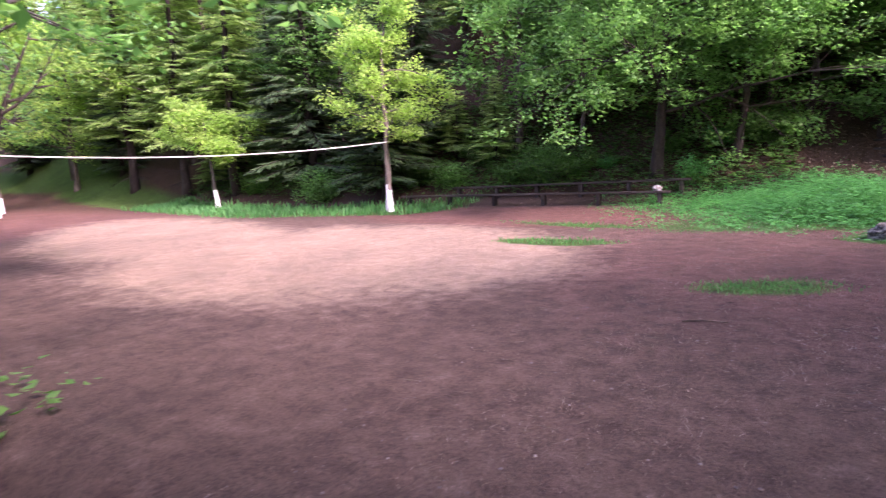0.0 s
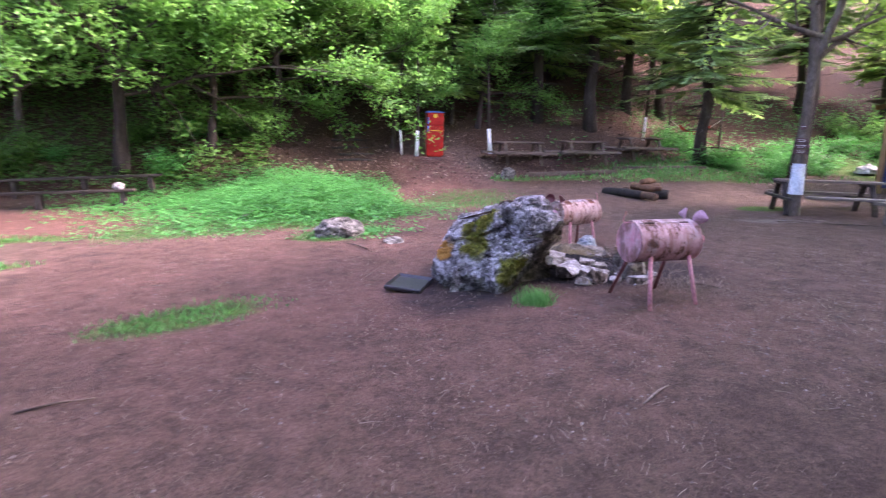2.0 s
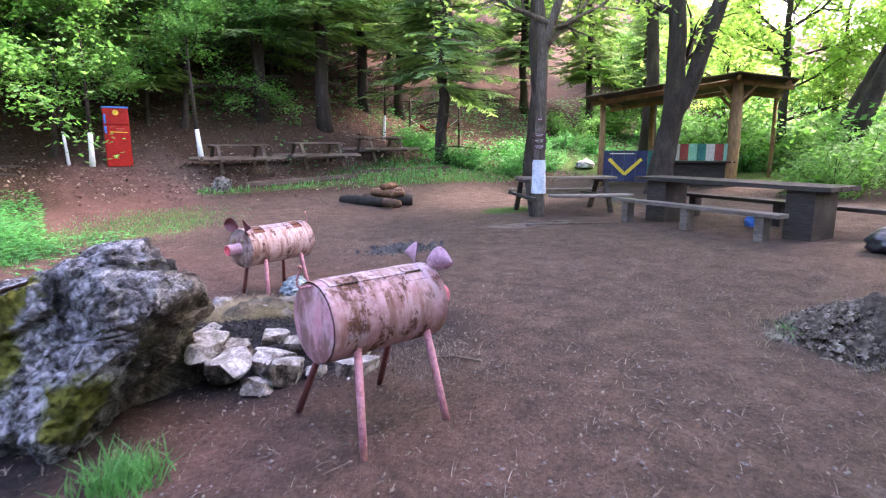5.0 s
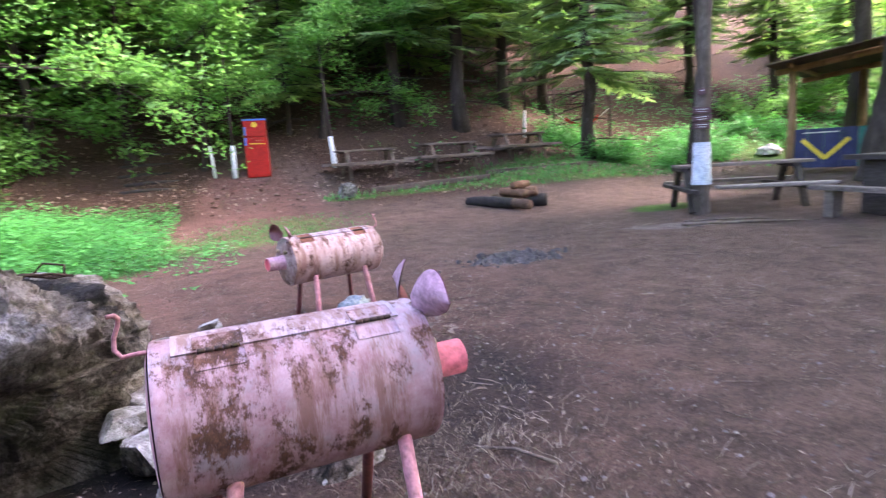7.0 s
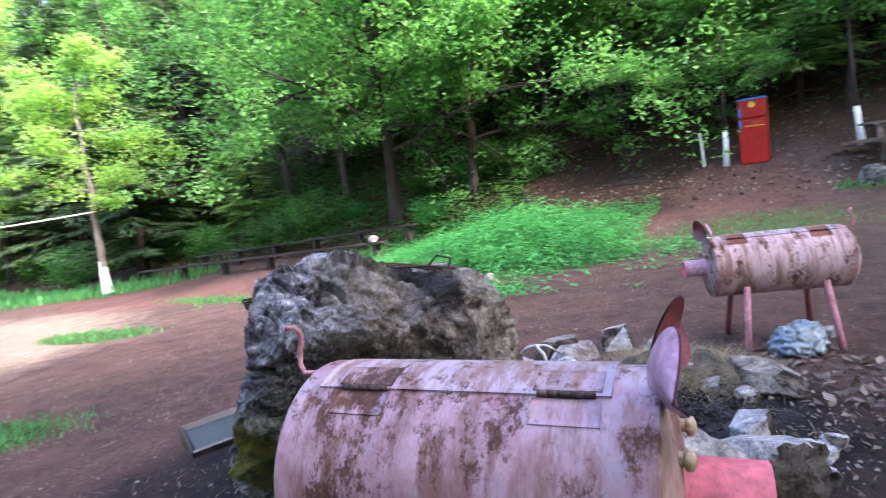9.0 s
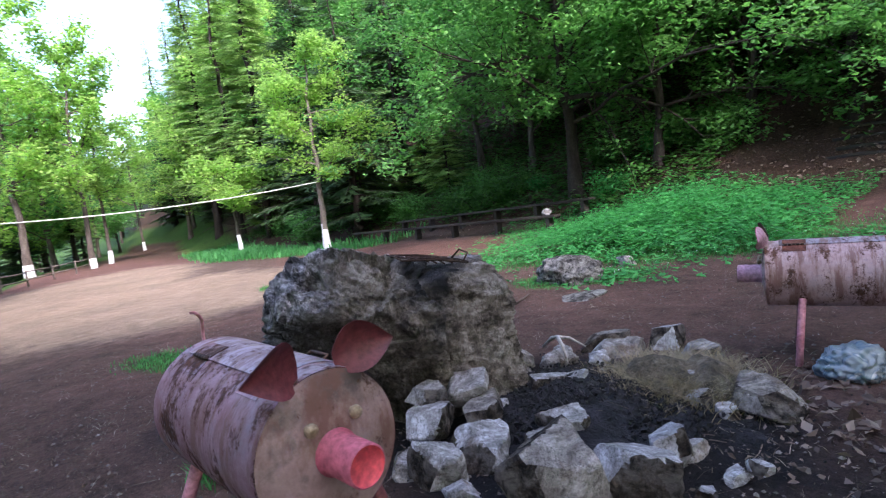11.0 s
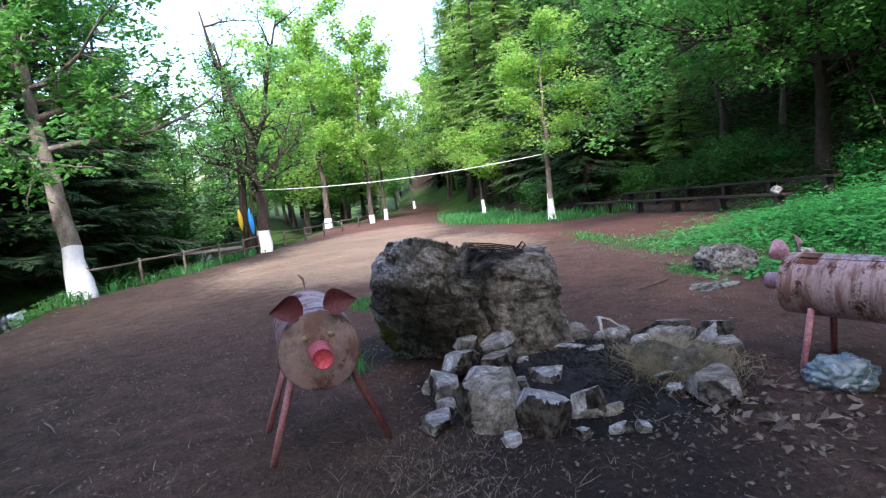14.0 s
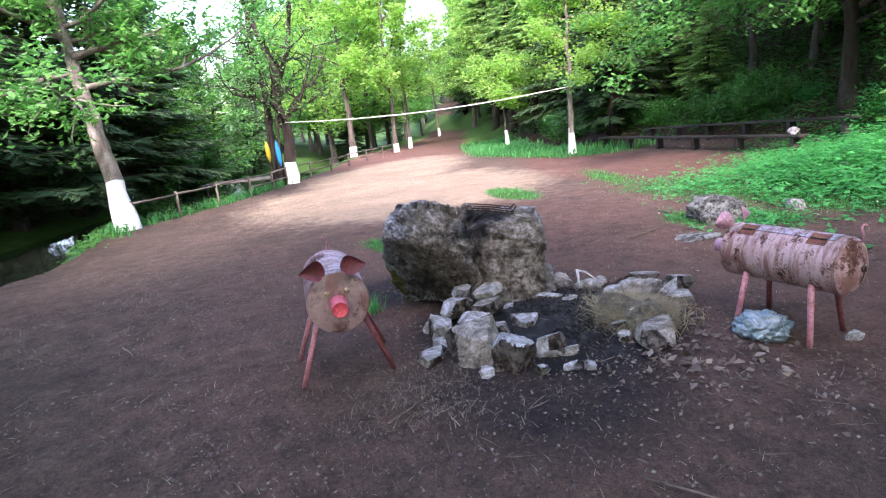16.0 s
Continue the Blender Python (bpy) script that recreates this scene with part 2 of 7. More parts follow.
def hz(x, y):
    """height() for one place."""
    z = -0.42 + 0.03 * (x + 8) if x < -8 else 0.0525 * x if x < 0 else 0.0
    z += 0.035 * soft1(x - 4, 0.8) - 0.012 * min(9.0, max(0.0, y)) * ramp01(-6, -1, x) - 0.06 * math.exp(-((x - 1.05) ** 2 + (y - 3.65) ** 2) / 0.4)
    w, e = ramp01(3, 7.5, -x), ramp01(8, 14, x)
    d = y - (9.5 + 2.7 * w + 3.0 * e)
    if d > -6:
        z += (0.17 + 0.43 * w) * soft1(d) + (0.38 - 0.25 * w) * soft1(d - 5.5) + (0.25 + 0.3 * w) * soft1(d - 10, 2.0)
    q = edge1(x) - y
    if q > -0.3:
        z += -1.5 * ramp01(-0.3, 2.2, q) + 1.5 * ramp01(4.5, 8, q) + 0.22 * max(0.0, q - 8)
    return z


def edge1(x):
    if x <= EDGE_X[0]:
        return EDGE_Y[0]
    for k in range(1, len(EDGE_X)):
        if x <= EDGE_X[k]:
            f = (x - EDGE_X[k - 1]) / (EDGE_X[k] - EDGE_X[k - 1])
            return EDGE_Y[k - 1] + f * (EDGE_Y[k] - EDGE_Y[k - 1])
    return EDGE_Y[-1]


def blob(x, y, cx, cy, rx, ry, turn=0.0, soft=0.35):
    """1 inside a turned ellipse, falling to 0 over a soft rim."""
    a = radians(turn)
    u = ((x - cx) * math.cos(a) + (y - cy) * math.sin(a)) / rx
    v = (-(x - cx) * math.sin(a) + (y - cy) * math.cos(a)) / ry
    return 1 - sst(1 - soft, 1 + soft, np.sqrt(u * u + v * v))


def grass_mask(x, y):
    x, y = np.asarray(x, float), np.asarray(y, float)
    g = blob(x, y, -4.65, 0.9, 0.75, 0.36, 22, 0.6)
    g = np.maximum(g, blob(x, y, -9.0, 4.1, 1.3, 0.45, 5))
    g = np.maximum(g, 0.6 * blob(x, y, -5.2, 7.4, 2.6, 1.3, 20))
    g = np.maximum(g, blob(x, y, -3.4, 8.6, 2.4, 1.9, 25))
    g = np.maximum(g, blob(x, y, -3.0, 5.6, 0.9, 0.6, 40))
    g = np.maximum(g, 0.5 * blob(x, y, 0.1, 9.6, 1.9, 1.1, 30, 0.6))
    g = np.maximum(g, blob(x, y, -9.5, 6.8, 2.0, 0.35, -8, 0.7) * 0.8)
    g = np.maximum(g, sst(0, 1.2, y - np.interp(x, (-60, -34, -24, -17, -15), (13, 7.4, 6.0, 7.8, 9.6))) * sst(15, 17, -x) * (1 - sst(3.2, 5.2, y - np.interp(x, (-60, -34, -24, -17, -15), (13, 7.4, 6.0, 7.8, 9.6)))))
    g = np.maximum(g, sst(-1.2, -0.2, pond_edge(x) - y) * sst(10.5, 12.0, -x))
    g = np.maximum(g, blob(x, y, 9.5, 13.2, 4.0, 1.6, 10) * 0.8)
    g = np.maximum(g, blob(x, y, 2.4, 12.2, 0.7, 0.35, 0) * 0.9)
    g = np.maximum(g, blob(x, y, 4.6, 12.3, 1.8, 0.3, 3) * 0.7)
    g = np.maximum(g, blob(x, y, 7.4, 7.2, 0.7, 0.5, 0) * 0.9)
    g = np.maximum(g, sst(14.5, 17.5, x) * sst(-18, -15, -y) * 0.95)
    g = np.maximum(g, sst(46, 56, -x) * sst(2, 5, np.abs(y - 10 + 0.25 * (x + 60))) * 0.9)
    return np.clip(g, 0, 1)


def axis(parts):
    out = []
    for a, b, step in parts:
        out.extend(np.arange(a, b, step))
    return np.array(out + [parts[-1][1]])


GX = axis([(-420, -100, 40), (-100, -44, 4), (-44, -20, 0.8), (-20, -9, 0.3), (-9, 6, 0.09), (6, 14, 0.25), (14, 40, 1.0), (40, 100, 6), (100, 420, 40)])
GY = axis([(-420, -100, 40), (-100, -30, 6), (-30, -9, 0.6), (-9, -5, 0.2), (-5, 7, 0.09), (7, 17, 0.22), (17, 45, 1.0), (45, 100, 5), (100, 420, 40)])
XX, YY = np.meshgrid(GX, GY)
ZZ = height(np.clip(XX, -100, 100), np.clip(YY, -60, 60))
near = (np.abs(XX + 2) < 14) & (np.abs(YY - 3) < 15)
flat = ZZ.ravel()
nx, ny = XX.ravel(), YY.ravel()
for k in np.flatnonzero(near.ravel()):
    p = Vector((nx[k], ny[k], 0))
    flat[k] += 0.022 * noise.noise(p * 0.9) + 0.012 * noise.fractal(p * 3.0, 1.0, 2.2, 4)
cols = len(GX)
rowsn = len(GY)
quads = [(r * cols + c, r * cols + c + 1, (r + 1) * cols + c + 1, (r + 1) * cols + c) for r in range(rowsn - 1) for c in range(cols - 1)]


def ground_material():
    m, n, l, b = material("forest_floor", 0.95, 0.0, 0.15)

    def attr(name):
        a = n.new("ShaderNodeAttribute")
        a.attribute_name = name
        return a.outputs["Fac"]

    big = noise_node(n, l, 0.55, 6.0, 0.6)
    mid = noise_node(n, l, 4.0, 6.0, 0.65)
    fine = noise_node(n, l, 30.0, 6.0, 0.8)
    soil = ramp_node(n, l, mid.outputs["Fac"], [(0.3, (0.068, 0.046, 0.038)), (0.55, (0.108, 0.076, 0.06)), (0.8, (0.165, 0.121, 0.098))])
    red = ramp_node(n, l, mid.outputs["Fac"], [(0.3, (0.1, 0.052, 0.042)), (0.7, (0.165, 0.092, 0.075))])
    sunlit_sand = ramp_node(n, l, mid.outputs["Fac"], [(0.3, (0.22, 0.162, 0.115)), (0.7, (0.31, 0.242, 0.178))])
    # litter tones darkened, so the slope's canopy shade sits partly in the colour
    litter = ramp_node(n, l, fine.outputs["Fac"], [(0.3, (0.026, 0.016, 0.011)), (0.5, (0.062, 0.037, 0.026)), (0.75, (0.15, 0.098, 0.068))])
    moss = ramp_node(n, l, mid.outputs["Fac"], [(0.3, (0.03, 0.07, 0.016)), (0.7, (0.07, 0.14, 0.03))])

    def masked(name, w=0.35):
        s = n.new("ShaderNodeMath")
        s.operation = "MULTIPLY_ADD"
        l.new(big.outputs["Fac"], s.inputs[0])
        s.inputs[1].default_value = 0.5
        sh = n.new("ShaderNodeMath")
        sh.operation = "SUBTRACT"
        l.new(attr(name), sh.inputs[0])
        sh.inputs[1].default_value = 0.25
        l.new(sh.outputs[0], s.inputs[2])
        a = n.new("ShaderNodeMath")
        a.operation = "MULTIPLY_ADD"
        l.new(mid.outputs["Fac"], a.inputs[0])
        a.inputs[1].default_value = w * 2
        a.inputs[2].default_value = -w
        c = n.new("ShaderNodeMath")
        c.operation = "ADD"
        c.use_clamp = True
        l.new(a.outputs[0], c.inputs[0])
        l.new(s.outputs[0], c.inputs[1])
        r = ramp_node(n, l, c.outputs[0], [(0.25, (0, 0, 0)), (0.75, (1, 1, 1))])
        return r.outputs["Color"]

    col = soil.outputs["Color"]
    col = mix_node(n, l, masked("red"), col, red.outputs["Color"])
    col = mix_node(n, l, masked("sunlit_sand", 0.25), col, sunlit_sand.outputs["Color"])
    col = mix_node(n, l, masked("litter"), col, litter.outputs["Color"])
    col = mix_node(n, l, masked("grass"), col, moss.outputs["Color"])
    col = mix_node(n, l, masked("char"), col, (0.018, 0.017, 0.019))
    col = mix_node(n, l, masked("ash"), col, (0.2, 0.185, 0.175))
    grit = noise_node(n, l, 110.0, 3.0, 0.7)
    gr = ramp_node(n, l, grit.outputs["Fac"], [(0.36, (0.4, 0.39, 0.39)), (0.46, (0.95, 0.95, 0.95)), (0.58, (1.1, 1.08, 1.06)), (0.68, (2.2, 2.1, 2.05))])
    col = mix_node(n, l, 0.45, col, gr.outputs["Color"], "MULTIPLY")
    speck = ramp_node(n, l, fine.outputs["Fac"], [(0.3, (0.35, 0.34, 0.34)), (0.5, (0.95, 0.95, 0.95)), (0.62, (1.25, 1.22, 1.2)), (0.72, (2.1, 2.05, 2.0))])
    col = mix_node(n, l, 0.8, col, speck.outputs["Color"], "MULTIPLY")
    broad = ramp_node(n, l, big.outputs["Fac"], [(0.3, (0.8, 0.8, 0.8)), (0.7, (1.15, 1.13, 1.1))])
    col = mix_node(n, l, 1.0, col, broad.outputs["Color"], "MULTIPLY")
    l.new(col, b.inputs["Base Color"])
    s = n.new("ShaderNodeMath")
    s.operation = "ADD"
    l.new(mid.outputs["Fac"], s.inputs[0])
    l.new(fine.outputs["Fac"], s.inputs[1])
    bump_node(n, l, b, s.outputs[0], 1.0, 0.05)
    return m


M_GROUND = ground_material()
ground = mesh_ob("ground", np.stack([nx, ny, flat], 1), quads, M_GROUND)
tagged(ground, "reddish brown trodden earth clearing with leaf litter slope", "ground", kind="structure")


def ground_attribute(name, values):
    a = ground.data.attributes.new(name, "FLOAT", "POINT")
    a.data.foreach_set("value", np.clip(values, 0, 1).astype(np.float32))


ground_attribute("grass", grass_mask(nx, ny))
# tan earth of the open ground, with its sunlight partly put into the colour
sunlit_sand = np.maximum(blob(nx, ny, -13.4, 1.5, 5.6, 4.4, 5, 0.5), 0.9 * blob(nx, ny, -22, 2.2, 9, 3.4, -14, 0.5))
ground_attribute("sunlit_sand", sunlit_sand)
redm = np.maximum(blob(nx, ny, -12, 8.5, 7, 2.4, 0, 0.4), 0.7 * blob(nx, ny, -0.6, 12.5, 2.3, 4.2, 12, 0.4))
redm = np.maximum(redm, sst(24, 30, -nx) * sst(-2, 0, ny - pond_edge(nx)) * 0.9)
redm = np.maximum(redm, 0.55 * blob(nx, ny, -3, 3.5, 6, 6, 0, 0.5))
ground_attribute("red", redm)
wl = sst(3, 7.5, -nx)
hill = sst(-0.5, 1.5, ny - (11.0 + 0.6 * wl + 3.0 * sst(8, 14, nx)))
far = np.maximum(sst(0.5, 3, pond_edge(nx) - ny), sst(16, 24, np.abs(nx - 2)) * sst(4, 10, np.abs(ny)))
ground_attribute("litter", np.maximum(hill * (1 - 0.85 * blob(nx, ny, 0.6, 13.5, 1.8, 3.2, 0)), far * 0.8))
ash = np.maximum(0.75 * blob(nx, ny, 3.04, 4.75, 0.5, 0.36, 0, 0.6), 0.55 * blob(nx, ny, 1.5, -2.1, 0.5, 0.4, 0, 0.7))
ground_attribute("ash", np.maximum(ash, 0.5 * blob(nx, ny, 6.0, 5.3, 1.0, 0.35, -30, 0.7)))
ground_attribute("char", np.maximum(np.maximum(0.95 * blob(nx, ny, -0.1, 1.85, 1.15, 1.15, 0, 0.5), 0.62 * blob(nx, ny, -1.6, 1.2, 1.3, 0.8, 60, 0.5)), 0.62 * blob(nx, ny, 0.8, 1.5, 1.1, 0.95, 20, 0.5)))

# pond
M_WATER, wn, wl_, wb = material("pond_water", 0.06, 0.0, 0.5)
wb.inputs["Base Color"].default_value = (0.012, 0.016, 0.01, 1)
rip = noise_node(wn, wl_, 1.6, 3.0)
bump_node(wn, wl_, wb, rip.outputs["Fac"], 0.06, 0.05)
WATER_Z = -1.25
pond = mesh_ob("water", [(-32, -32, WATER_Z), (8, -32, WATER_Z), (8, -6, WATER_Z), (-4, -5.5, WATER_Z), (-20, -1.5, WATER_Z), (-32, 1, WATER_Z)], [(0, 1, 2, 3, 4, 5)], M_WATER)
tagged(pond, "still dark green pond water beside the clearing", "pond", kind="structure")


# ---------------------------------------------------------------- trees
def limb(rng, start, direction, length, r0, bend, steps=6, rise=0.0):
    """A wandering, tapering branch: its points and radii."""
    pts, rad = [start.copy()], [r0]
    d = direction.normalized()
    p = start.copy()
    for k in range(steps):
        d = (d + rand_dir(rng) * bend + Vector((0, 0, rise))).normalized()
        p = p + d * (length / steps)
        pts.append(p.copy())
        rad.append(max(0.004, r0 * (1 - 0.85 * (k + 1) / steps)))
    return pts, rad


def leaves_at(soup, rng, centre, count, spread, size, droop=0.25):
    for _ in range(count):
        d = rand_dir(rng) * (spread * rng.random() ** 0.5)
        d.z *= 0.55
        p = centre + d
        nrm = (Vector((0, 0, 1)) + rand_dir(rng) * 0.65).normalized()
        al = rand_dir(rng)
        al = (al - nrm * al.dot(nrm))
        if al.length < 1e-3:
            continue
        al = (al.normalized() - Vector((0, 0, droop))).normalized()
        s = size * rng.uniform(0.6, 1.3)
        soup.add(leaf_quad(p, al, nrm, s, s * 0.6, -0.1), [(0, 1, 2, 3)])


def on_line(pts, f):
    q = min(0.999, max(0.0, f)) * (len(pts) - 1)
    return pts[int(q)].lerp(pts[int(q) + 1], q - int(q)), int(q)


def broadleaf(name, m, seed, height_m, trunk_r, crown_from, reach, leaves, leaf_size, mats, label, lean=(0, 0), white=0.0,
              limbs=12, rise=0.1, spread=0.5, side=None, bend=0.22, stems=None, low=0.0, fork_from=0.0):
    """A broad-leaved tree: stems with limbs and twigs in one mesh, leaves in another."""
    rng = random.Random(seed)
    bark, leaf = mats
    top = thing(name, m, label, "tree")
    wood, crown = Soup(), Soup()
    if stems is None:
        n = 9
        line = []
        for k in range(n + 1):
            f = k / n
            w = 0.011 * height_m * (1 if k > 1 else 0)
            line.append((lean[0] * f + rng.uniform(-w, w), lean[1] * f + rng.uniform(-w, w), height_m * f if k else -0.25, trunk_r * (1.45 if k == 0 else 1.0) * (1 - 0.8 * f)))
        stems = [line]
    tips = []
    for line in stems:
        pts = [Vector(p[:3]) for p in line]
        rad = [p[3] for p in line]
        fine, fr = [], []
        for k in range(len(pts) - 1):
            for j in range(4):
                fine.append(pts[k].lerp(pts[k + 1], j / 4) + rand_dir(rng) * rad[k] * 0.08)
                fr.append(rad[k] + (rad[k + 1] - rad[k]) * j / 4)
        fine.append(pts[-1])
        fr.append(rad[-1])
        v, f = tube(fine, fr, 12, True, 0.06)
        for face in f:
            c = sum((v[i] for i in face), Vector()) / len(face)
            wood.i.append(1 if white and c.z < white * (1 + 0.07 * noise.noise(c * 9)) else 0)
        k0 = len(wood.v)
        wood.v.extend(v)
        wood.f.extend(tuple(i + k0 for i in face) for face in f)
        first = fork_from if line is not stems[0] else crown_from
        count = max(3, int(limbs / len(stems) + 0.5))
        for n in range(count):
            f = first + (1 - first) * (n + rng.random()) / count
            base, seg = on_line(pts, f)
            a = n * 2.4 + rng.uniform(-0.5, 0.5)
            out = Vector((math.cos(a), math.sin(a), rng.uniform(0.15, 0.6) - low))
            if side is not None:
                out += Vector((side[0], side[1], 0))
            ln = reach * rng.uniform(0.65, 1.1) * (1.05 - 0.55 * (f - first) / max(0.01, 1 - first))
            r0 = min(rad[seg] * 0.62, trunk_r * rng.uniform(0.25, 0.45))
            lp, lr = limb(rng, base, out, ln, r0, bend, 6, rise * 0.3)
            wood.add(*tube(lp, lr, 6, False))
            for j in range(1, 7):
                for _ in range(2):
                    d2 = (lp[j] - lp[j - 1]).normalized() + rand_dir(rng) * 0.9
                    sp, sr = limb(rng, lp[j], d2, ln * rng.uniform(0.22, 0.42), max(0.006, lr[j] * 0.6), bend * 1.2, 4, 0.02)
                    wood.add(*tube(sp, sr, 4, False))
                    tips += [(sp[2], 0.7), (sp[3], 0.9), (sp[4], 1.0)]
    per = leaves / max(1, len(tips))
    for t, s in tips:
        n = int(per * rng.uniform(0.3, 1.7) + rng.random())
        if n:
            leaves_at(crown, rng, t, n, spread * s, leaf_size)
    wood.make("trunk", [bark, M_WHITEWASH], top)
    if crown.f:
        crown.make("crown", [leaf], top, smooth=False)
    return top


def fir(name, m, seed, height_m, trunk_r, bare, reach, mats, label, dense=1.0):
    """A conifer: straight trunk, whorls of drooping boughs, sprays of needles and dead lower twigs."""
    rng = random.Random(seed)
    bark, needle = mats
    top = thing(name, m, label, "tree")
    wood, crown = Soup(), Soup()
    steps = 14
    tp = [Vector((rng.uniform(-1, 1) * 0.008 * height_m * (k > 0), rng.uniform(-1, 1) * 0.008 * height_m * (k > 0), height_m * k / steps)) for k in range(steps + 1)]
    tp[0].z = -0.3
    wood.add(*tube(tp, [trunk_r * (1.35 if k == 0 else 1) * (1 - 0.93 * k / steps) for k in range(steps + 1)], 10, True, 0.04))
    z = max(0.5, bare * 0.3)
    while z < height_m - 0.3:
        f = z / height_m
        base, _ = on_line(tp, f)
        dead = z < bare
        count = rng.randint(2, 3) if dead else rng.randint(5, 6)
        for k in range(count):
            a = rng.uniform(0, 2 * math.pi)
            ln = (reach * (1 - f) ** 0.75 + 0.25) * rng.uniform(0.7, 1.1) * (rng.uniform(0.3, 0.7) if dead else 1)
            d = Vector((math.cos(a), math.sin(a), rng.uniform(-0.25, 0.15)))
            lp, lr = limb(rng, base, d, ln, 0.012 + 0.018 * (1 - f), 0.07, 5, -0.03)
            wood.add(*tube(lp, lr, 4, False))
            if dead:
                for j in range(1, 6):
                    sp, sr = limb(rng, lp[j], (lp[j] - lp[j - 1]).normalized() + rand_dir(rng) * 0.9, ln * 0.3, 0.006, 0.1, 2, -0.05)
                    wood.add(*tube(sp, sr, 3, False))
                continue
            n = max(4, int(ln * 10 * dense))
            for j in range(n):
                s = 0.12 + 0.88 * (j + rng.random()) / n
                qq = s * 5
                i = min(4, int(qq))
                p = lp[i].lerp(lp[i + 1], qq - i)
                al = (lp[i + 1] - lp[i]).normalized()
                sd = al.cross(Vector((0, 0, 1))).normalized() * (1 if j % 2 else -1)
                w = (al * 0.7 + sd * rng.uniform(0.5, 1.1) + Vector((0, 0, rng.uniform(-0.45, 0.05)))).normalized()
                nrm = (Vector((0, 0, 1)) + rand_dir(rng) * 0.35).normalized()
                L = min(0.8, (0.22 + 0.34 * ln * (1 - s)) * rng.uniform(0.8, 1.2))
                crown.add(leaf_quad(p, w, nrm, L, L * 0.22, -0.05), [(0, 1, 2, 3)])
                if L > 0.28:
                    for q, sg in ((0.25, 1), (0.45, -1), (0.6, 1)):
                        crown.add(leaf_quad(p + w * L * q, (w * 0.8 + sd * 0.75 * sg + al * 0.2).normalized(), nrm, L * 0.42, L * 0.11, -0.05), [(0, 1, 2, 3)])
        z += (0.5 if dead else 0.3) * rng.uniform(0.8, 1.25) * (1.0 if height_m > 8 else 0.7)
    wood.make("trunk", [bark], top)
    crown.make("crown", [needle], top, smooth=False)
    return top


def shrub(name, m, seed, radius, tall_m, leaves, leaf_size, leaf, label):
    """A bush of thin stems and loose leaves."""
    rng = random.Random(seed)
    top = thing(name, m, label, "bush")
    wood, crown = Soup(), Soup()
    for k in range(14):
        a = rng.uniform(0, 2 * math.pi)
        d = Vector((math.cos(a) * 0.8, math.sin(a) * 0.8, rng.uniform(0.5, 1.6)))
        lp, lr = limb(rng, Vector((math.cos(a), math.sin(a), 0)) * 0.1, d, tall_m * rng.uniform(0.7, 1.2), 0.02, 0.2, 5, 0.0)
        wood.add(*tube(lp, lr, 4, False))
        for j in range(1, 6):
            leaves_at(crown, rng, lp[j] + rand_dir(rng) * 0.1, int(leaves / 70), radius * 0.42, leaf_size)
    wood.make("wood", [M_BARK_DARK], top)
    crown.make("foliage", [leaf], top, smooth=False)
    return top


def stand(x, y, turn=0.0, dz=0.0):
    return pose(x, y, hz(x, y) + dz, 0, 0, turn)


# marked trees of the clearing
WL = "whitewashed lower trunk"
broadleaf("young_tree", stand(-18.2, 9.4), 11, 7.6, 0.13, 0.34, 2.6, 9500, 0.165, (M_BARK_PALE, M_LEAF_YELLOW_LIT), "young light green tree with " + WL + " holding a rope", (-0.2, 0.2), 0.95, 15, 0.1, 0.6, (0.1, -0.1))
broadleaf("small_tree", stand(-30.8, 10.2), 12, 4.8, 0.12, 0.42, 3.2, 4200, 0.24, (M_BARK, M_LEAF_YELLOW_LIT), "small yellow green tree with " + WL, (-0.6, 0), 0.95, 10, 0.0, 0.6)
broadleaf("old_tree", stand(-12.7, -6.0), 13, 9.5, 0.27, 0.38, 5.2, 18000, 0.19, (M_BARK_PALE, M_LEAF_SPRING), "leaning old tree with " + WL + " and ivy at its foot", (-2.8, -1.7), 1.4, 17, 0.1, 0.65, (0.5, 0.3), low=0.2)
broadleaf("twisted_tree", stand(-22.6, -2.4), 14, 10.5, 0.24, 0.28, 3.4, 3000, 0.15, (M_BARK_DARK, M_LEAF_SPRING), "twisted dark tree with sparse leaves and " + WL, (0, 0), 1.0, 26, 0.3, 0.6, None, 0.36,
          [[(0, 0, -0.25, 0.36), (0.05, 0.05, 1.0, 0.26), (0.1, 0.2, 2.2, 0.22), (0.0, -0.1, 3.6, 0.2), (0.1, 0.2, 4.8, 0.17), (-0.2, -0.4, 6.6, 0.13), (-0.1, -0.9, 8.6, 0.08), (-0.3, -1.2, 10.5, 0.03)],
           [(0.1, 0.2, 4.6, 0.13), (0.2, 0.8, 5.8, 0.11), (0.1, 1.2, 7.6, 0.08), (0.3, 1.9, 9.8, 0.03)], [(0.05, 0.1, 2.9, 0.1), (0.2, 0.9, 3.5, 0.08), (0.1, 1.5, 4.8, 0.05), (0.2, 2.0, 6.0, 0.02)], [(0, -0.1, 3.4, 0.1), (-0.2, -0.9, 3.9, 0.08), (-0.3, -1.9, 4.2, 0.04), (-0.4, -2.5, 5.2, 0.02)]])
broadleaf("twisted_tree", stand(-23.6, -3.0), 15, 9.5, 0.2, 0.35, 3.0, 900, 0.15, (M_BARK_DARK, M_LEAF_SPRING), "slim dark tree with sparse leaves beside a fence", (-0.4, -0.3), 0.0, 14, 0.35, 0.6, None, 0.36)
